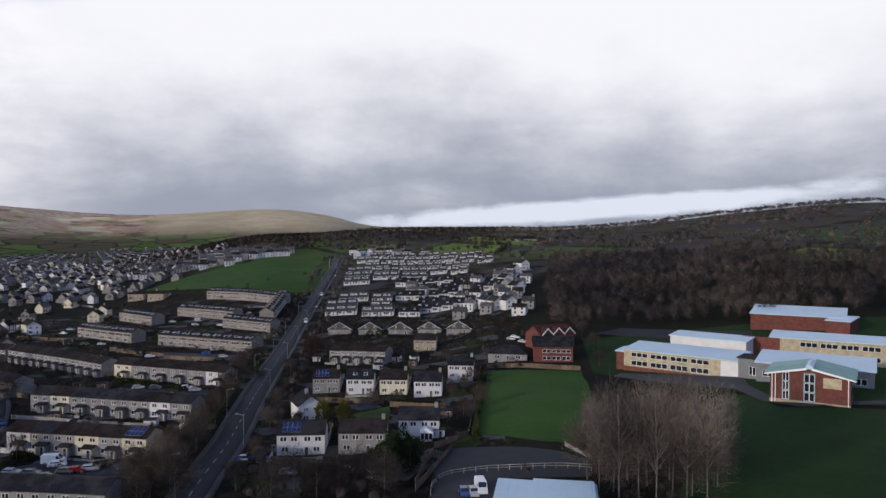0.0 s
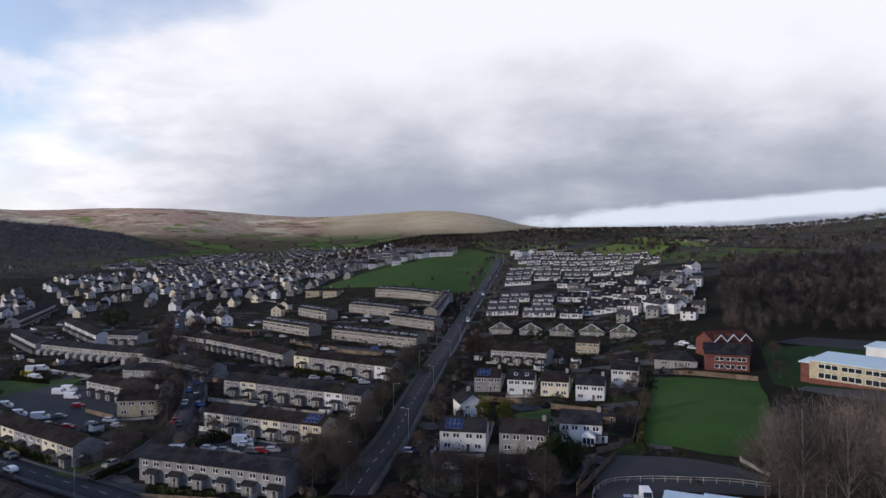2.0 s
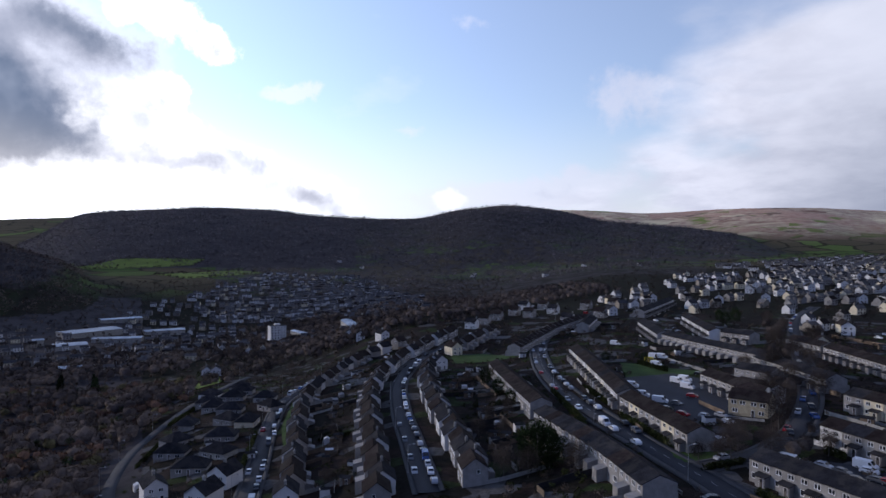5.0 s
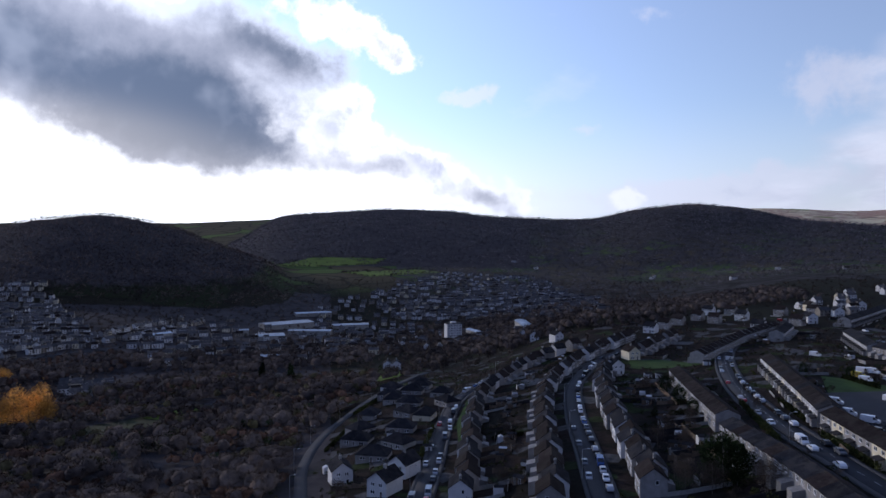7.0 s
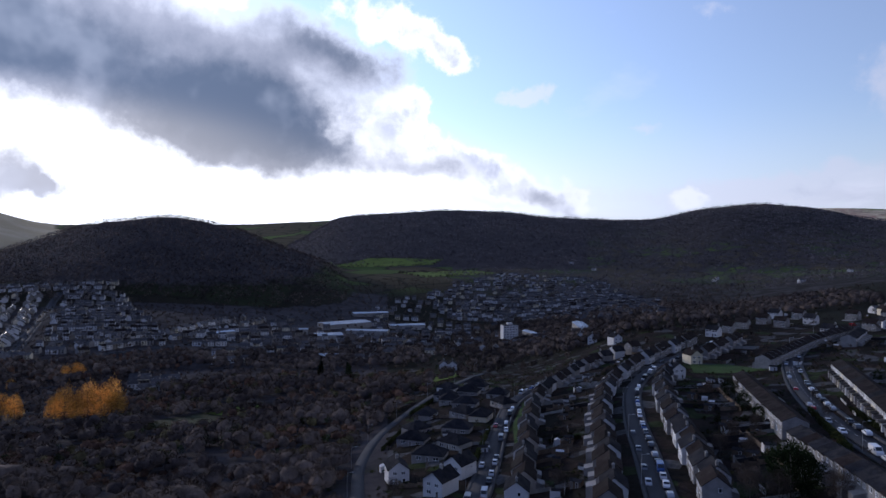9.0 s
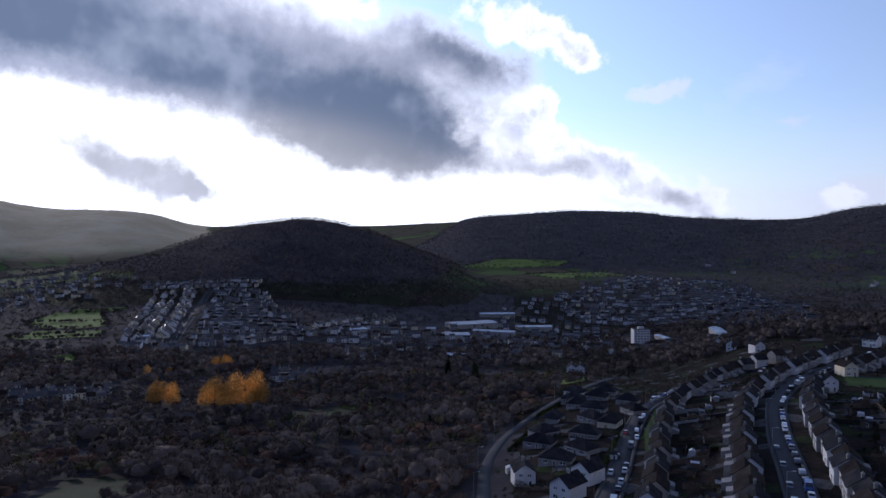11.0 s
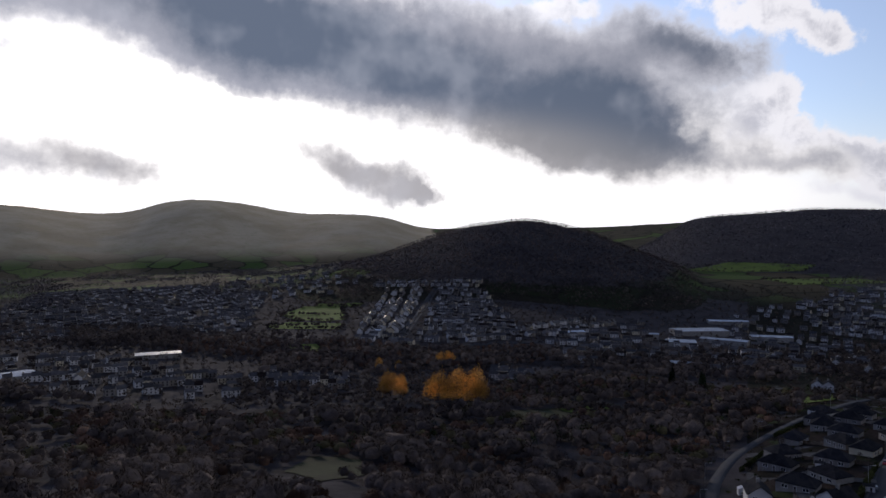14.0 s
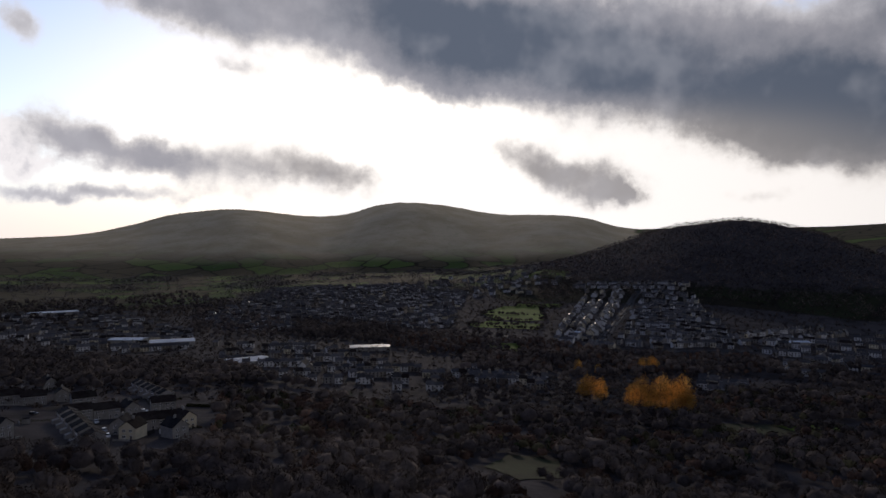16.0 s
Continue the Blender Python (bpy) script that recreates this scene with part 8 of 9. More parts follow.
put_tree(-448.7, 137.4, "bare", 0.80, 130)
put_tree(-496.6, 134.6, "bare", 0.80, 131)
put_tree(-487.8, 166.8, "bare", 0.70, 132)
put_tree(-141.6, 104.2, "bare", 0.80, 133)
put_tree(-146.9, 100.4, "bare", 0.80, 134)
put_tree(-151.3, 95.6, "bare", 0.60, 135)
put_tree(-131.4, 111.1, "bare", 0.70, 136)
put_tree(-555.2, 5.0, "conifer", 1.00, 137)
put_tree(-555.9, 3.3, "conifer", 0.90, 138)
put_tree(-546.2, 24.9, "conifer", 1.00, 139)
put_tree(-541.8, 26.4, "conifer", 0.80, 140)
put_tree(-447.9, -181.7, "golden", 1.19, 141)
put_tree(-449.3, -175.0, "golden", 1.19, 142)
put_tree(-446.8, -186.7, "golden", 1.00, 143)
put_tree(-443.8, -151.2, "golden", 1.25, 144)
put_tree(-444.2, -145.8, "golden", 1.40, 145)
put_tree(-444.4, -139.4, "golden", 1.44, 146)
put_tree(-448.6, -134.5, "golden", 1.50, 147)
put_tree(-448.0, -127.0, "golden", 1.50, 148)
put_tree(-451.6, -121.8, "golden", 1.50, 149)
put_tree(-451.0, -118.0, "golden", 1.25, 150)
put_tree(-617.1, -201.5, "golden", 0.88, 151)
put_tree(-618.1, -193.8, "golden", 0.94, 152)
put_tree(-618.4, -190.4, "golden", 0.88, 153)
put_tree(-566.5, -222.8, "golden", 0.75, 154)
put_tree(-561.5, -239.2, "golden", 0.75, 155)
put_tree(-648.8, -239.4, "rust", 0.60, 156)
put_tree(-659.5, -141.3, "rust", 0.50, 157)
put_tree(-604.4, -109.9, "rust", 0.50, 158)

for k, (x, y) in enumerate(along(MAIN_ROAD[:5], 7.5)[0]):
    put_tree(x - 8.5 - 1.8 * math.sin(k * 2.1), y, "bare", 0.78 + 0.2 * math.sin(k * 1.7) - 0.0011 * (y - 130), 200 + k)
    if k % 3 == 1:
        put_tree(x + 9.0, y + 2.0, "bare", 0.55 + 0.12 * math.sin(k * 1.3), 240 + k)

# ---- woods ----
LOWER_WOOD = ((-198.0, 8.0), (-288.1, 13.0), (-344.4, 30.0), (-411.2, 67.5), (-505.3, 91.1), (-595.4, -30.7), (-581.9, -105.8), (-502.3, -124.0), (-440.9, -118.8), (-354.0, -192.6), (-317.3, -273.5), (-264.9, -332.2), (-190.9, -249.9), (-149.5, -199.2), (-105.5, -244.5), (-62.8, -186.5), (-53.5, -158.8), (-112.7, -78.5), (-145.9, -33.6), (-152.3, -4.0))
wood = free(spots_in(LOWER_WOOD, 6.4, 21, 0.6))
glade = np.array(((-222.4, -125.6), (-232.7, -120.6), (-238.9, -114.1)))
wood = wood[np.min(np.hypot(wood[:, None, 0] - glade[None, :, 0], (wood[:, None, 1] - glade[None, :, 1])), 1) > 17]
near = np.hypot(wood[:, 0], wood[:, 1]) < 290
wood = wood[(wave(wood[:, 0], wood[:, 1], 55, 9.0) > -0.42) | (np.random.default_rng(6).random(len(wood)) < 0.25)]
near = np.hypot(wood[:, 0], wood[:, 1]) < 290
pick = np.random.default_rng(5).random(len(wood))
tuft = wave(wood[:, 0], wood[:, 1], 38, 3.0)
rust = (tuft > 0.42) & (pick < 0.8) | (pick < 0.06)
woodland("woodland", wood[near & ~rust], M_TWIG_WOOD, "dense bare brown winter woodland on the slope", 31, (3, 13), 380, 0.5, 0.13, 0.085, lobes=7)
woodland("woodland", wood[near & rust], M_TWIG_RUST, "russet bare thicket in the winter woodland", 32, (2.5, 9), 340, 0.54, 0.13, 0.085, lobes=7)
woodland("woodland", wood[~near & ~rust & (pick >= 0.80) & (pick < 0.95)], M_TWIG_OLIVE, "olive-tinged willows among the winter wood", 36, (4, 10), 130, 0.56, 0.13, 0.2, lobes=6)
woodland("woodland", wood[~near & ~rust & (pick < 0.80)], M_TWIG_WOOD, "bare brown winter woodland lower down the slope", 33, (3, 14), 130, 0.54, 0.13, 0.2, lobes=6)
woodland("woodland", wood[~near & rust], M_TWIG_RUST, "russet winter thicket lower down the slope", 34, (4, 10), 95, 0.56, 0.13, 0.2, lobes=6)
woodland("woodland", wood[~near & ~rust & (pick >= 0.95)], M_EVERGREEN, "dark evergreens among the winter wood", 35, (5, 11), 90, 0.36, 0.1, 0.2, lobes=4)
woodland("woodland", spots_in(((-480.9, -306.7), (-516.9, -224.4), (-581.6, -205.1), (-660.3, -120.0), (-611.2, -31.5), (-590.7, 104.1), (-720.3, 115.1), (-710.9, -129.2), (-636.3, -302.0), (-560.9, -357.6)), 9, 40, 0.6, 0.75), M_TWIG_WOOD, "belt of bare winter trees on the valley side", 50, (7, 12), 46, 0.55, 0.16, 0.3, lobes=5)
woodland("woodland", spots_in(((-193.1, -446.8), (-268.4, -363.1), (-302.2, -367.7), (-329.8, -323.0), (-357.1, -447.8), (-329.7, -559.6), (-300.7, -695.3)), 8, 41, 0.6, 0.85), M_TWIG_WOOD, "belt of bare winter trees on the valley side", 51, (7, 12), 46, 0.55, 0.16, 0.3, lobes=5)
woodland("woodland", spots_in(((-545.7, -760.9), (-526.6, -640.5), (-622.0, -536.3), (-672.7, -419.5), (-541.7, -331.7), (-570.5, -266.3), (-655.2, -306.0), (-734.7, -458.2), (-730.0, -570.3), (-699.6, -729.6), (-806.6, -1091.0)), 11, 42, 0.6, 0.55), M_TWIG_WOOD, "belt of bare winter trees on the valley side", 52, (6, 11), 46, 0.55, 0.16, 0.3, lobes=5)
woodland("woodland", spots_in(((-660.8, -87.9), (-638.8, 112.5), (-632.2, 173.1), (-494.7, 187.7), (-536.9, 277.7), (-882.5, 370.3), (-948.8, 305.7), (-883.1, 155.4), (-850.8, 80.5), (-784.0, 10.5), (-727.2, -79.0)), 10, 43, 0.6, 0.6), M_TWIG_WOOD, "belt of bare winter trees on the valley side", 53, (6, 11), 46, 0.55, 0.16, 0.3, lobes=5)
woodland("woodland", spots_in(((-490.3, 168.7), (-515.7, 205.3), (-471.6, 233.4), (-502.3, 347.6), (-524.2, 500.8), (-760.0, 620.8), (-956.3, 512.3), (-1008.6, 347.0), (-887.9, 216.1)), 11, 44, 0.6, 0.7), M_TWIG_WOOD, "belt of bare winter trees on the valley side", 54, (7, 11), 46, 0.55, 0.16, 0.3, lobes=5)
woodland("woodland", spots_in(((-394.3, -911.5), (-469.9, -860.6), (-683.9, -953.5), (-809.5, -940.6), (-976.4, -1361.1), (-566.9, -1310.0)), 14, 45, 0.6, 0.5), M_TWIG_WOOD, "belt of bare winter trees on the valley side", 55, (7, 12), 46, 0.55, 0.16, 0.3, lobes=5)
woodland("woodland", free(spots_in(((-981.4, 202.6), (-1027.2, 338.3), (-844.7, 398.2), (-560.5, 345.0), (-463.0, 326.3), (-454.7, 252.2), (-526.7, 213.0), (-576.5, 177.6), (-405.3, 83.5)), 8, 46, 0.6, 0.8)), M_TWIG, "dark bare trees below the hillside streets", 56, (4, 9), 70, 0.5, 0.15, 0.22, lobes=5)
woodland("woodland", free(spots_in(((-481.3, -330.5), (-488.5, -251.8), (-518.1, -220.7), (-601.7, -212.2), (-638.0, -157.5), (-604.4, -109.9), (-465.0, -111.0), (-418.8, -151.2), (-398.8, -189.4), (-367.6, -252.6)), 7.5, 47, 0.6, 0.85)), M_TWIG_WOOD, "bare thicket round the golden trees", 57, (3, 7.5), 60, 0.55, 0.16, 0.24, lobes=5)
def thinned(p, share):
    """Leaves out clearings of uneven shape."""
    return free(p[wave(p[:, 0], p[:, 1], 75, 6.0) > -0.75 + share])


def ridge_spots(a0, a1, r0, r1, gap, seed, keep, ridge):
    """Spots on one of the ridges, thinning out towards its foot."""
    p = spots_sector(a0, a1, r0, r1, gap, seed, keep)
    z, high, kind = land(p[:, 0], p[:, 1])
    return p[(kind == ridge) & (high > 3 + 14 * np.random.default_rng(seed).random(len(p)) + 12 * wave(p[:, 0], p[:, 1], 90, 2.0))]


woodland("hill_wood", ridge_spots(85, 116, 1090, 1720, 9.0, 61, 0.95, 3), M_TWIG_HILL_HAZE, "bare woodland covering the conical hill", 62, (6, 10), 22, 0.6, 0.26, 0.42)
woodland("hill_wood", ridge_spots(38, 92, 1800, 3060, 17, 63, 0.85, 1), M_TWIG_FAR_HAZE, "dark woodland on the far ridge", 64, (6, 10), 12, 0.9, 0.4, 0.8)
woodland("valley_wood", spots_sector(44, 79, 1250, 1950, 15, 65, 0.5), M_TWIG_FAR_HAZE, "scattered bare woods on the valley side", 66, (5, 9), 24, 0.65, 0.25, 0.5)
woodland("hill_wood", free(spots_sector(-36, -9, 330, 560, 6.6, 67, 0.92)), M_TWIG_ASH, "bare grey-brown wood behind the school", 68, (8, 16), 260, 0.24, 0.2, 0.06, lobes=3)
woodland("hill_wood", thinned(spots_sector(-38, -3, 560, 1120, 10.5, 69, 0.9), 0.62), M_TWIG_PALE, "bare woodland climbing the hillside", 70, (5, 10), 60, 0.5, 0.16, 0.34, lobes=4)
woodland("hill_wood", free(spots_sector(-4, 13, 770, 1080, 9.0, 71, 0.9)), M_TWIG, "line of bare trees on the hill shoulder", 72, (6, 10), 40, 0.5, 0.2, 0.28, lobes=4)
woodland("hill_wood", free(spots_sector(11, 25, 840, 1180, 9.0, 73, 0.9)), M_TWIG, "line of bare trees behind the field", 74, (6, 10), 40, 0.5, 0.2, 0.28, lobes=4)
woodland("valley_wood", spots_sector(20, 46, 1000, 2600, 30, 75, 0.45), M_TWIG, "scattered bare trees and hedges among fields", 76, (6, 9), 16, 0.7, 0.25, 0.7)
broad_vale = spots_sector(110, 160, 1280, 2750, 15, 260, 0.9)
broad_vale = broad_vale[wave(broad_vale[:, 0], broad_vale[:, 1], 260, 4.4) > 0.18]
woodland("valley_wood", free(broad_vale), M_TWIG_FAR_HAZE, "dark woods and copses across the broad valley", 261, (7, 12), 12, 0.9, 0.35, 0.8)
woodland("valley_wood", spots_sector(112, 158, 1350, 2900, 30, 77, 0.42), M_TWIG_FAR_HAZE, "scattered woods across the broad valley", 78, (7, 10), 16, 0.8, 0.25, 0.7)
woodland("valley_wood", free(spots_sector(30, 60, 420, 1000, 15, 79, 0.6)), M_TWIG, "bare garden trees among the houses", 80, (4, 8), 60, 0.5, 0.18, 0.18, lobes=4)
woodland("valley_wood", free(spots_sector(14, 34, 480, 1000, 15, 81, 0.55)), M_TWIG, "bare garden trees between the terraces", 82, (4, 8), 60, 0.5, 0.18, 0.18, lobes=4)
woodland("verge_trees", free(spots_in(((-65.2, 130.5), (-67.0, 154.4), (-70.3, 190.6), (-77.7, 241.6), (-86.7, 297.6), (-80.6, 297.5), (-67.0, 233.3), (-59.9, 182.5), (-56.6, 150.2), (-52.1, 129.8)), 4.6, 191, 0.6)), M_TWIG, "bare scrubby trees on the road verge", 192, (2, 9), 260, 0.42, 0.17, 0.05, lobes=5)
woodland("verge_trees", free(spots_in(((-40.4, 136.5), (-46.9, 168.1), (-38.2, 165.7), (-12.3, 163.2), (-5.8, 149.6), (-5.4, 125.9)), 5.5, 193, 0.6, 0.8)), M_TWIG, "bare scrubby trees below the houses", 194, (1.5, 6), 240, 0.5, 0.17, 0.05, lobes=5)
woodland("verge_trees", free(spots_in(((30.5, 157.5), (49.2, 218.2), (60.1, 206.7), (66.7, 164.7), (50.0, 118.4), (25.9, 118.6)), 5.5, 195, 0.6, 0.7)), M_TWIG_PALE, "scrub and saplings at the foot of the birches", 196, (1, 4), 160, 0.5, 0.2, 0.05, lobes=4)
woodland("verge_trees", free(spots_in(((-111.4, 157.4), (-138.6, 195.7), (-222.6, 311.4), (-289.6, 401.5), (-242.4, 386.8), (-158.4, 257.5), (-118.0, 188.5), (-103.0, 156.1)), 5.5, 197, 0.6, 0.8)), M_TWIG, "bare trees along the side street", 198, (3, 9), 240, 0.45, 0.17, 0.06, lobes=5)
woodland("garden_bushes", free(spots_sector(-6, 62, 120, 430, 5.2, 83, 0.5)), M_HEDGE, "dark evergreen bushes in the gardens", 84, (1.0, 3.0), 70, 0.6, 0.2, 0.12, "bushes", lobes=3)
woodland("garden_bushes", free(spots_sector(-6, 92, 120, 480, 5.6, 85, 0.55)), M_TWIG, "bare brown shrubs in the gardens", 86, (1.2, 4.5), 70, 0.5, 0.22, 0.08, "bushes", lobes=3)
woodland("garden_bushes", free(spots_sector(60, 92, 120, 480, 5.4, 87, 0.45)), M_HEDGE, "dark evergreen bushes on the hillside plots", 88, (1.0, 2.8), 60, 0.6, 0.2, 0.12, "bushes", lobes=3)
woodland("roadside_trees", np.concatenate([along(MAIN_ROAD, 4.5)[0] + np.random.default_rng(3).normal(size=along(MAIN_ROAD, 4.5)[0].shape) * 2.5 + o for o in ((-11.0, -3.0), (11.5, 3.0))]), M_TWIG, "bare trees and scrub lining the main road", 89, (1.5, 6.5), 180, 0.45, 0.18, 0.06, lobes=5)
woodland("town_trees", free(spots_sector(96, 158, 390, 1350, 9.5, 183, 0.8)), M_TWIG_WOOD, "bare trees between the valley houses", 184, (3, 7.5), 26, 0.55, 0.2, 0.42, lobes=3)
woodland("town_trees", free(spots_sector(56, 96, 480, 1500, 12, 185, 0.6)), M_TWIG, "bare trees about the valley town", 186, (3.5, 8), 36, 0.5, 0.2, 0.36, lobes=3)

BELT = ((-656.5, -519.0), (-663.5, -395.8), (-690.0, -317.5), (-682.0, -221.6), (-738.7, -128.5), (-654.2, -107.1), (-553.4, -267.6), (-564.3, -458.5))
belt = free(spots_in(BELT, 7.0, 240, 0.6, 0.85))
woodland("woodland", belt[::2], M_TWIG_WOOD, "tall bare trees along the foot of the town", 241, (6, 13), 70, 0.42, 0.16, 0.2, lobes=5)
woodland("woodland", belt[1::2], M_TWIG_RUST, "russet trees along the foot of the town", 242, (5, 11), 70, 0.42, 0.16, 0.2, lobes=5)
woodland("woodland", free(spots_in(((-708.2, -738.7), (-733.8, -662.0), (-672.2, -509.5), (-581.6, -453.5), (-565.5, -590.0)), 8.0, 243, 0.6, 0.85)), M_TWIG_WOOD, "dark wood below the low town ridge", 244, (6, 13), 60, 0.45, 0.16, 0.24, lobes=5)

lines = []
for c in PASTURES:
    rng = np.random.default_rng(int(abs(c[0, 0])))
    for p, q in zip(c, np.roll(c, -1, 0)):
        k = int(np.hypot(*(q - p)) / 5.0)
        lines.append(p + (q - p) * rng.random((k, 1)) + rng.normal(size=(k, 2)) * 2.0)
    middle = c.mean(0)
    cross = c[0] + (middle - c[0]) * np.linspace(0, 1.8, 40)[:, None] + rng.normal(size=(40, 2)) * 2.0
    lines.append(cross[rng.random(40) < 0.6])
woodland("hedgerow", np.concatenate(lines), M_TWIG, "dark bare hedgerow trees round the pastures", 250, (2.5, 7.5), 60, 0.5, 0.18, 0.22, "hedgerow", lobes=5)

# ---- far-off towns ----
road(((-720.0, -282.0), (-821.7, -306.4), (-930.9, -331.9), (-1059.3, -363.0), (-1116.1, -371.6)), 6.0, 2.5, False, "pale street climbing through the valley town")
road(((-724.3, -426.2), (-687.4, -326.2), (-686.9, -253.4), (-722.3, -195.9), (-756.0, -146.7), (-799.2, -93.3), (-791.0, -53.8)), 7.0, 2.0, False, "valley road past the terraces")
def streets(corners, gap, along_gap, bend, seed, keep=0.85):
    """House spots in rows inside an outline; bend: degrees by which the rows lie off the tangent."""
    c = np.array(corners, float)
    mid = c.mean(0)
    a = math.atan2(mid[1], mid[0]) - math.pi / 2 + radians(bend)
    u, n = np.array([math.cos(a), math.sin(a)]), np.array([-math.sin(a), math.cos(a)])
    local = np.stack([(c - mid) @ u, (c - mid) @ n], -1)
    lo, hi = local.min(0), local.max(0)
    rng = np.random.default_rng(seed)
    s, t = np.meshgrid(np.arange(lo[0], hi[0], along_gap), np.arange(lo[1], hi[1], gap))
    p = np.stack([s.ravel(), t.ravel()], -1)
    p = p + rng.normal(size=p.shape) * (0.3, 0.9)
    p[:, 1] += 7 * np.sin(p[:, 0] / 60)
    inside = np.zeros(len(p), bool)
    for (x0, y0), (x1, y1) in zip(local, np.roll(local, -1, 0)):
        inside ^= ((y0 > p[:, 1]) != (y1 > p[:, 1])) & (p[:, 0] < (x1 - x0) * (p[:, 1] - y0) / (y1 - y0 + 1e-9) + x0)
    run = wave(p[:, 0] + 1.7 * t.ravel(), t.ravel() * 3.1, 34, seed)
    p = p[inside & (run > np.quantile(run, 1 - keep) - 0.25) & (rng.random(len(p)) < 0.5 + 0.5 * keep)]
    return mid + p[:, :1] * u + p[:, 1:] * n, a + rng.normal(size=len(p)) * 0.06
def ranks(a, b, c, d, n, gap):
    """House spots in n straight rows; the first runs from a to b, the last from d to c."""
    a, b, c, d = (np.array(p) for p in (a, b, c, d))
    rng = np.random.default_rng(int(abs(a[0])))
    spots, turns = [], []
    for i in range(n):
        f = (i + 0.32 * (i % 2)) / max(n - 1, 1)
        p, q = a + (d - a) * f, b + (c - b) * f
        k = max(2, int(np.hypot(*(q - p)) / gap))
        line = p + (q - p) * ((np.arange(k) + 0.5) / k)[:, None]
        line = line[(rng.random(k) < 0.86) & (np.sin(np.arange(k) * 0.9 + i * 2.0) > -0.97)] + rng.normal(size=(1, 2)) * 2.0
        spots.append(line)
        turns.append(np.full(len(line), math.atan2(q[1] - p[1], q[0] - p[0])))
    return np.concatenate(spots), np.concatenate(turns)


for corners, n, seed in ((((-742.0, -345.0), (-1105.0, -458.0), (-1112.0, -398.0), (-752.0, -298.0)), 5, 220),
                         (((-755.0, -270.0), (-768.0, -146.0), (-1090.0, -275.0), (-1105.0, -362.0)), 15, 221),
                         (((-706.0, -330.0), (-700.0, -242.0), (-716.0, -236.0), (-722.0, -326.0)), 2, 222),
                         (((-706.0, -236.0), (-800.0, -150.0), (-812.0, -160.0), (-722.0, -244.0)), 2, 223),
                         (((-1136.0, -500.0), (-1126.0, -300.0), (-1140.0, -300.0), (-1152.0, -500.0)), 2, 224),
                         (((-812.0, -140.0), (-978.0, -72.0), (-986.0, -92.0), (-822.0, -160.0)), 2, 225)):
    spots, turns = ranks(*corners, n, 5.6)
    if seed == 220:
        # the steep streets are broken by yards and lanes
        loose = np.random.default_rng(6)
        some = wave(spots[:, 0], spots[:, 1], 26, 2.2) > -0.25
        spots, turns = spots[some] + loose.normal(size=(some.sum(), 2)) * 1.6, turns[some] + loose.normal(size=some.sum()) * 0.08
    town("town_houses", spots, turns, seed, "close terraces of pale houses below the conical hill", (0.46, 0.34, 0.10, 0.10), length=(5.4, 5.6))
spots, turns = streets(((-1303.4, 212.9), (-1409.8, 293.2), (-1586.0, 432.7), (-1458.7, 599.4), (-997.5, 523.7), (-846.7, 437.8), (-975.2, 345.8), (-1029.2, 214.4), (-1170.2, 191.3)), 33, 8, -8, 91, 0.55)
town("town_houses", spots, turns, 121, "white and grey houses of a valley town", (0.42, 0.34, 0.12, 0.12), length=(5.5, 8))
spots, turns = streets(((-689.6, -939.9), (-832.8, -1013.0), (-1119.7, -1242.4), (-1162.6, -878.7), (-1082.0, -675.2), (-922.5, -596.6), (-744.9, -490.2), (-664.4, -572.8), (-571.7, -695.4)), 21, 8.0, 4, 92, 0.62)
town("town_houses", spots, turns, 122, "crowded houses on the low town ridge", (0.55, 0.28, 0.09, 0.08), length=(6.5, 8), tall=(2.8, 4.2))
spots, turns = streets(((-462.7, -607.2), (-511.6, -533.6), (-490.0, -389.2), (-379.3, -296.2), (-329.8, -323.0), (-364.7, -417.3), (-372.6, -489.0)), 30, 5.8, 6, 93, 0.5)
town("town_houses", spots, turns, 123, "terraced houses on the valley floor", (0.42, 0.34, 0.12, 0.12), length=(5.4, 6))
spots, turns = streets(((-472.3, -297.4), (-498.3, -240.7), (-460.2, -221.3), (-436.3, -274.7)), 18, 5.6, 0, 94, 0.9)
town("town_houses", spots, turns, 124, "tall terrace beside the trees", (0.42, 0.34, 0.12, 0.12), length=(5.2, 5.8))
spots, turns = streets(((-490.0, -389.2), (-498.5, -310.8), (-503.8, -245.0), (-460.4, -223.8), (-417.8, -260.4), (-360.7, -281.7)), 30, 5.8, 6, 95, 0.5)
town("town_houses", spots, turns, 125, "terraced rows among trees on the valley floor", (0.42, 0.34, 0.12, 0.12), length=(5.4, 6))
spots, turns = streets(((-602.2, -152.2), (-603.6, -107.6), (-556.3, -99.1), (-548.6, -138.6)), 18, 7.5, 0, 96, 1)
town("town_houses", spots, turns, 126, "long pale terrace beyond the golden trees", (0.42, 0.34, 0.12, 0.12), length=(7.5, 8))
spots, turns = streets(((-486.5, -1124.5), (-669.6, -1136.1), (-549.1, -754.2), (-425.0, -583.7), (-355.3, -603.1), (-365.6, -845.2)), 28, 9, 0, 97, 0.55)
town("town_houses", spots, turns, 127, "houses and works on the valley floor", (0.42, 0.34, 0.12, 0.12), length=(6, 12))
spots, turns = streets(((-850.3, -154.6), (-912.0, -62.0), (-783.6, -2.3), (-678.3, -13.0), (-746.9, -111.5), (-777.9, -141.4)), 26, 12, 0, 98, 0.5)
town("town_houses", spots, turns, 128, "scattered houses near the works", (0.42, 0.34, 0.12, 0.12), length=(8, 13))
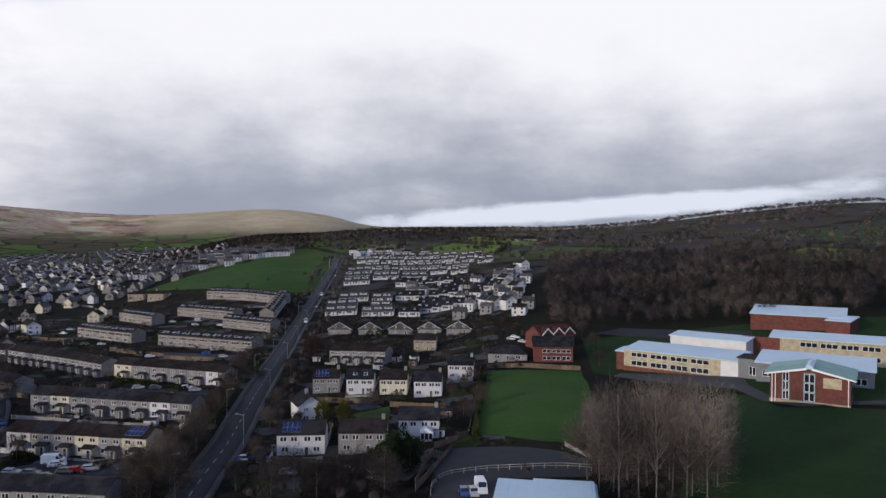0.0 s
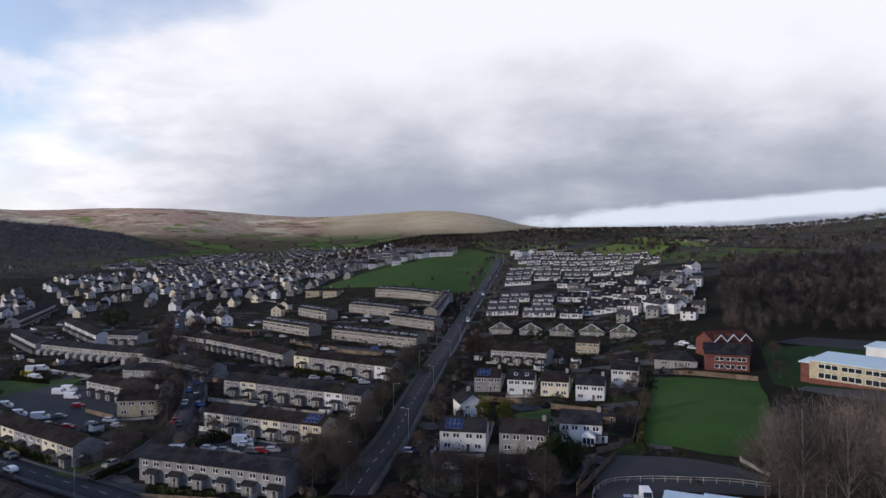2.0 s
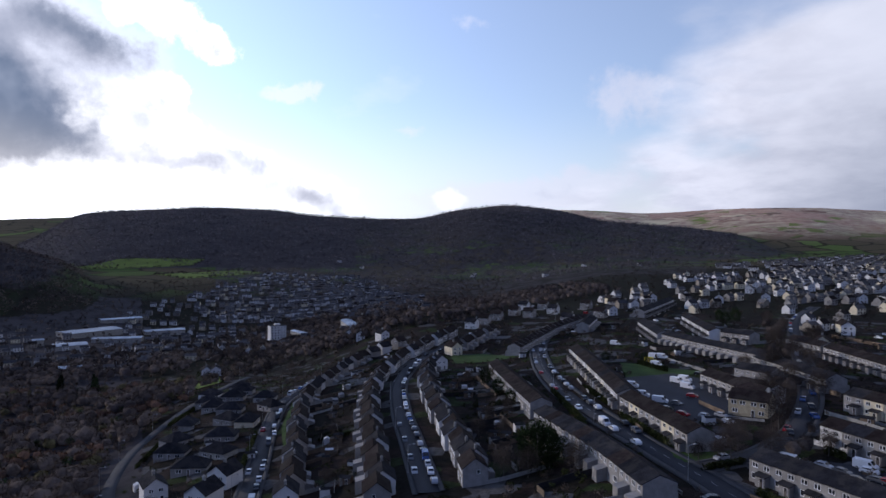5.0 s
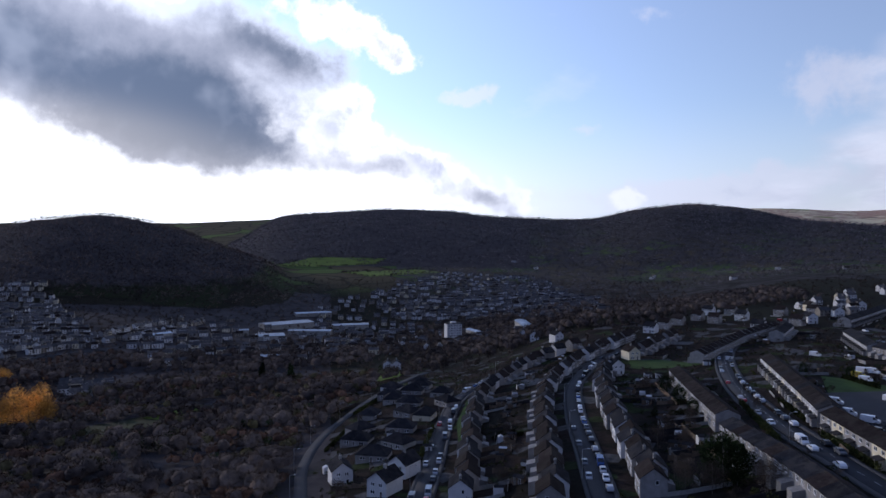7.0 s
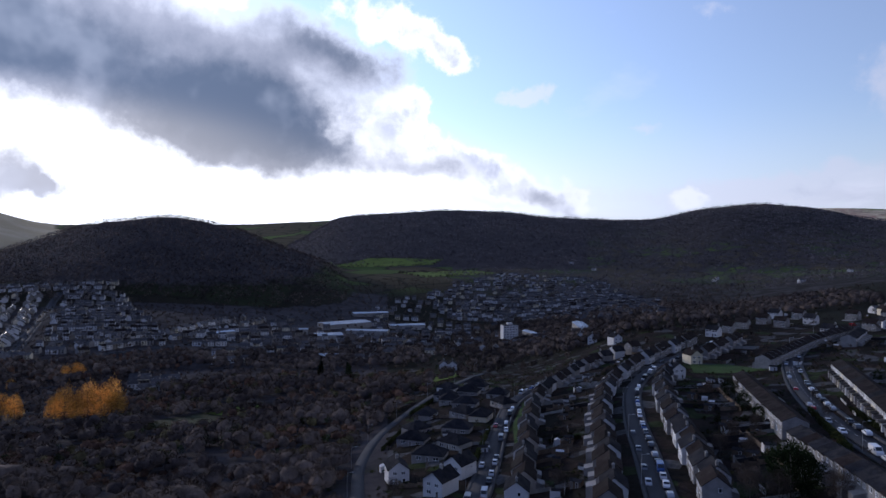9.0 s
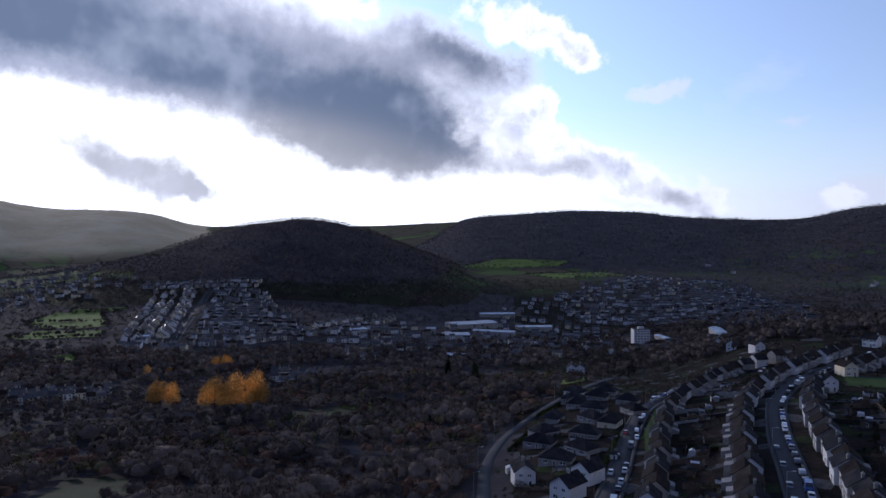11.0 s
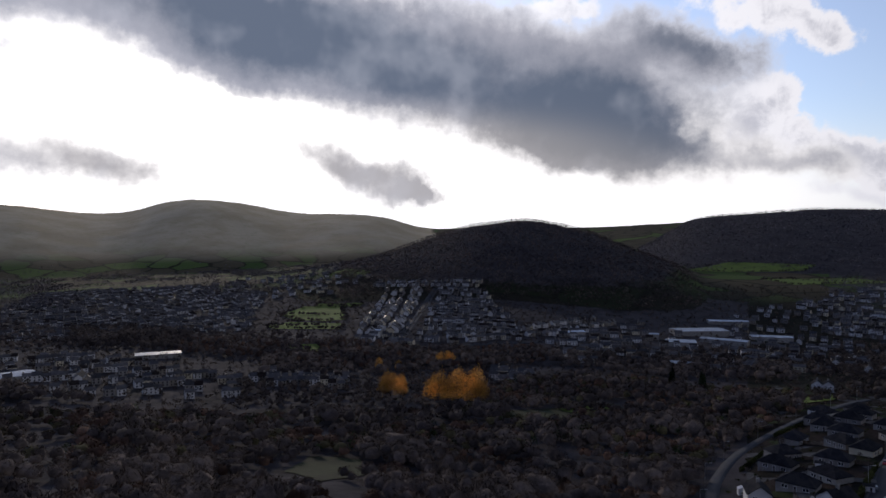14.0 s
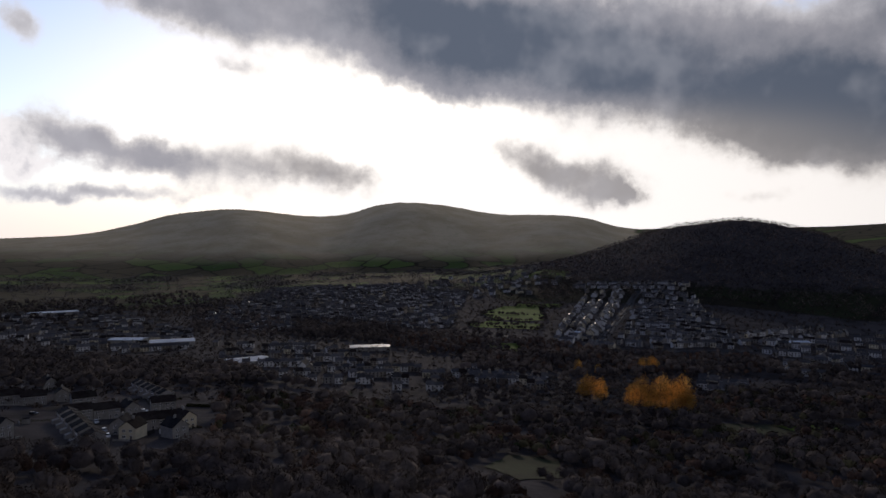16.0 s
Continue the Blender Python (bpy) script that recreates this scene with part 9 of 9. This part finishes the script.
spots, turns = streets(((-831.4, 11.1), (-942.2, 165.7), (-836.8, 228.9), (-638.8, 112.5), (-659.7, 25.0)), 34, 20, 0, 99, 0.4)
town("town_houses", spots, turns, 129, "scattered houses among valley trees", (0.42, 0.34, 0.12, 0.12), length=(8, 13))
spots, turns = streets(((-1357.8, 532.8), (-948.5, 499.6), (-501.8, 268.5), (-907.3, 355.7)), 26, 11, 0, 100, 0.6)
town("town_houses", spots, turns, 130, "houses down in the valley", (0.42, 0.34, 0.12, 0.12), length=(7, 12))
spots, turns = streets(((-649.3, 702.2), (-535.0, 837.8), (-418.2, 1150.0), (-206.6, 751.2), (-282.1, 794.6), (-324.3, 731.7), (-394.9, 664.9), (-488.0, 581.8)), 30, 13, 50, 101, 0.42)
town("town_houses", spots, turns, 131, "houses spread along the far shelf", (0.34, 0.40, 0.12, 0.14), length=(7, 13))
spots, turns = streets(((-921.6, 1098.5), (-1214.7, 2473.3), (-922.4, 2536.2), (-499.8, 1255.1), (-603.1, 850.3)), 45, 22, 0, 102, 0.55)
town("town_houses", spots, turns, 132, "far houses across the valley", (0.42, 0.34, 0.12, 0.12), length=(8, 13))
spots, turns = streets(((-433.9, 891.1), (-313.9, 827.1), (-186.4, 755.5), (-144.0, 736.3), (-208.6, 677.8), (-305.8, 703.1)), 20, 8, 0, 103, 0.95)
town("town_houses", spots, turns, 133, "white estate beyond the green field", (0.75, 0.15, 0.07, 0.03), length=(7, 9))
spots, turns = streets(((-99.8, 715.7), (-48.5, 711.5), (45.0, 643.6), (38.8, 627.9), (-79.5, 681.0)), 18, 9, 0, 104, 0.8)
town("town_houses", spots, turns, 134, "last white houses of the estate below the hill", (0.75, 0.15, 0.07, 0.03), length=(7, 9))
spots, turns = streets(((-1235.8, -902.9), (-1476.8, -872.6), (-1318.5, -604.1), (-1178.7, -517.7), (-1025.8, -562.1), (-990.4, -675.3)), 40, 22, 0, 105, 0.5)
loose = np.random.default_rng(8)
spots, turns = spots + loose.normal(size=spots.shape) * 11.0, turns + loose.normal(size=len(turns)) * 0.5
town("town_houses", spots, turns, 135, "houses on the wooded shoulder of the hill", (0.42, 0.34, 0.12, 0.12), length=(8, 13))
spots, turns = streets(((-1174.4, 230.9), (-1344.3, 560.2), (-977.7, 503.6), (-926.4, 368.8), (-1031.6, 276.1)), 26, 12, 0, 106, 0.5)
town("town_houses", spots, turns, 136, "houses of the valley town", (0.42, 0.34, 0.12, 0.12), length=(7, 12))
spots, turns = streets(((-1155.8, 92.6), (-1328.5, 239.1), (-558.6, 281.8), (-661.9, 248.9), (-749.9, 59.8)), 40, 13, 0, 107, 0.45)
town("town_houses", spots, turns, 137, "loose rows of houses lower in the valley", (0.42, 0.34, 0.12, 0.12), length=(6, 10))
spots, turns = streets(((-777.9, -141.4), (-1034.8, -20.0), (-870.3, 124.8), (-652.1, 61.8), (-660.8, -87.9)), 44, 13, 5, 108, 0.35)
town("town_houses", spots, turns, 138, "houses between trees on the valley floor", (0.42, 0.34, 0.12, 0.12), length=(6, 10))
spots, turns = streets(((-557.6, 814.0), (-601.4, 1116.0), (-354.0, 816.9), (-251.6, 640.6), (-262.0, 552.7), (-245.3, 417.2), (-245.2, 357.6)), 25, 10, 58, 109, 0.24)
town("town_houses", spots, turns, 139, "houses and gardens west of the main road", (0.34, 0.40, 0.12, 0.14), length=(6, 9))
spots, turns = streets(((-506.9, 434.8), (-597.1, 641.0), (-607.1, 964.0), (-275.5, 739.1), (-219.1, 588.2), (-311.5, 535.8), (-351.8, 377.9)), 27, 11, 52, 110, 0.24)
town("town_houses", spots, turns, 140, "houses beyond the loop road", (0.34, 0.40, 0.12, 0.14), length=(6, 9))
spots, turns = streets(((-38.0, 558.9), (62.4, 491.8), (44.8, 363.6), (-8.0, 416.6)), 17, 8, -20, 111, 0.45)
town("town_houses", spots, turns, 141, "pitched-roof houses at the edge of the estate", (0.55, 0.40, 0.02, 0.03), length=(6, 8))

farms = spots_sector(43, 73, 1350, 1900, 55, 230, 0.045)
town("town_houses", farms, np.random.default_rng(231).uniform(0, 3.1, len(farms)), 232, "white farmhouses scattered over the far slope", (0.75, 0.15, 0.07, 0.03), length=(9, 16))
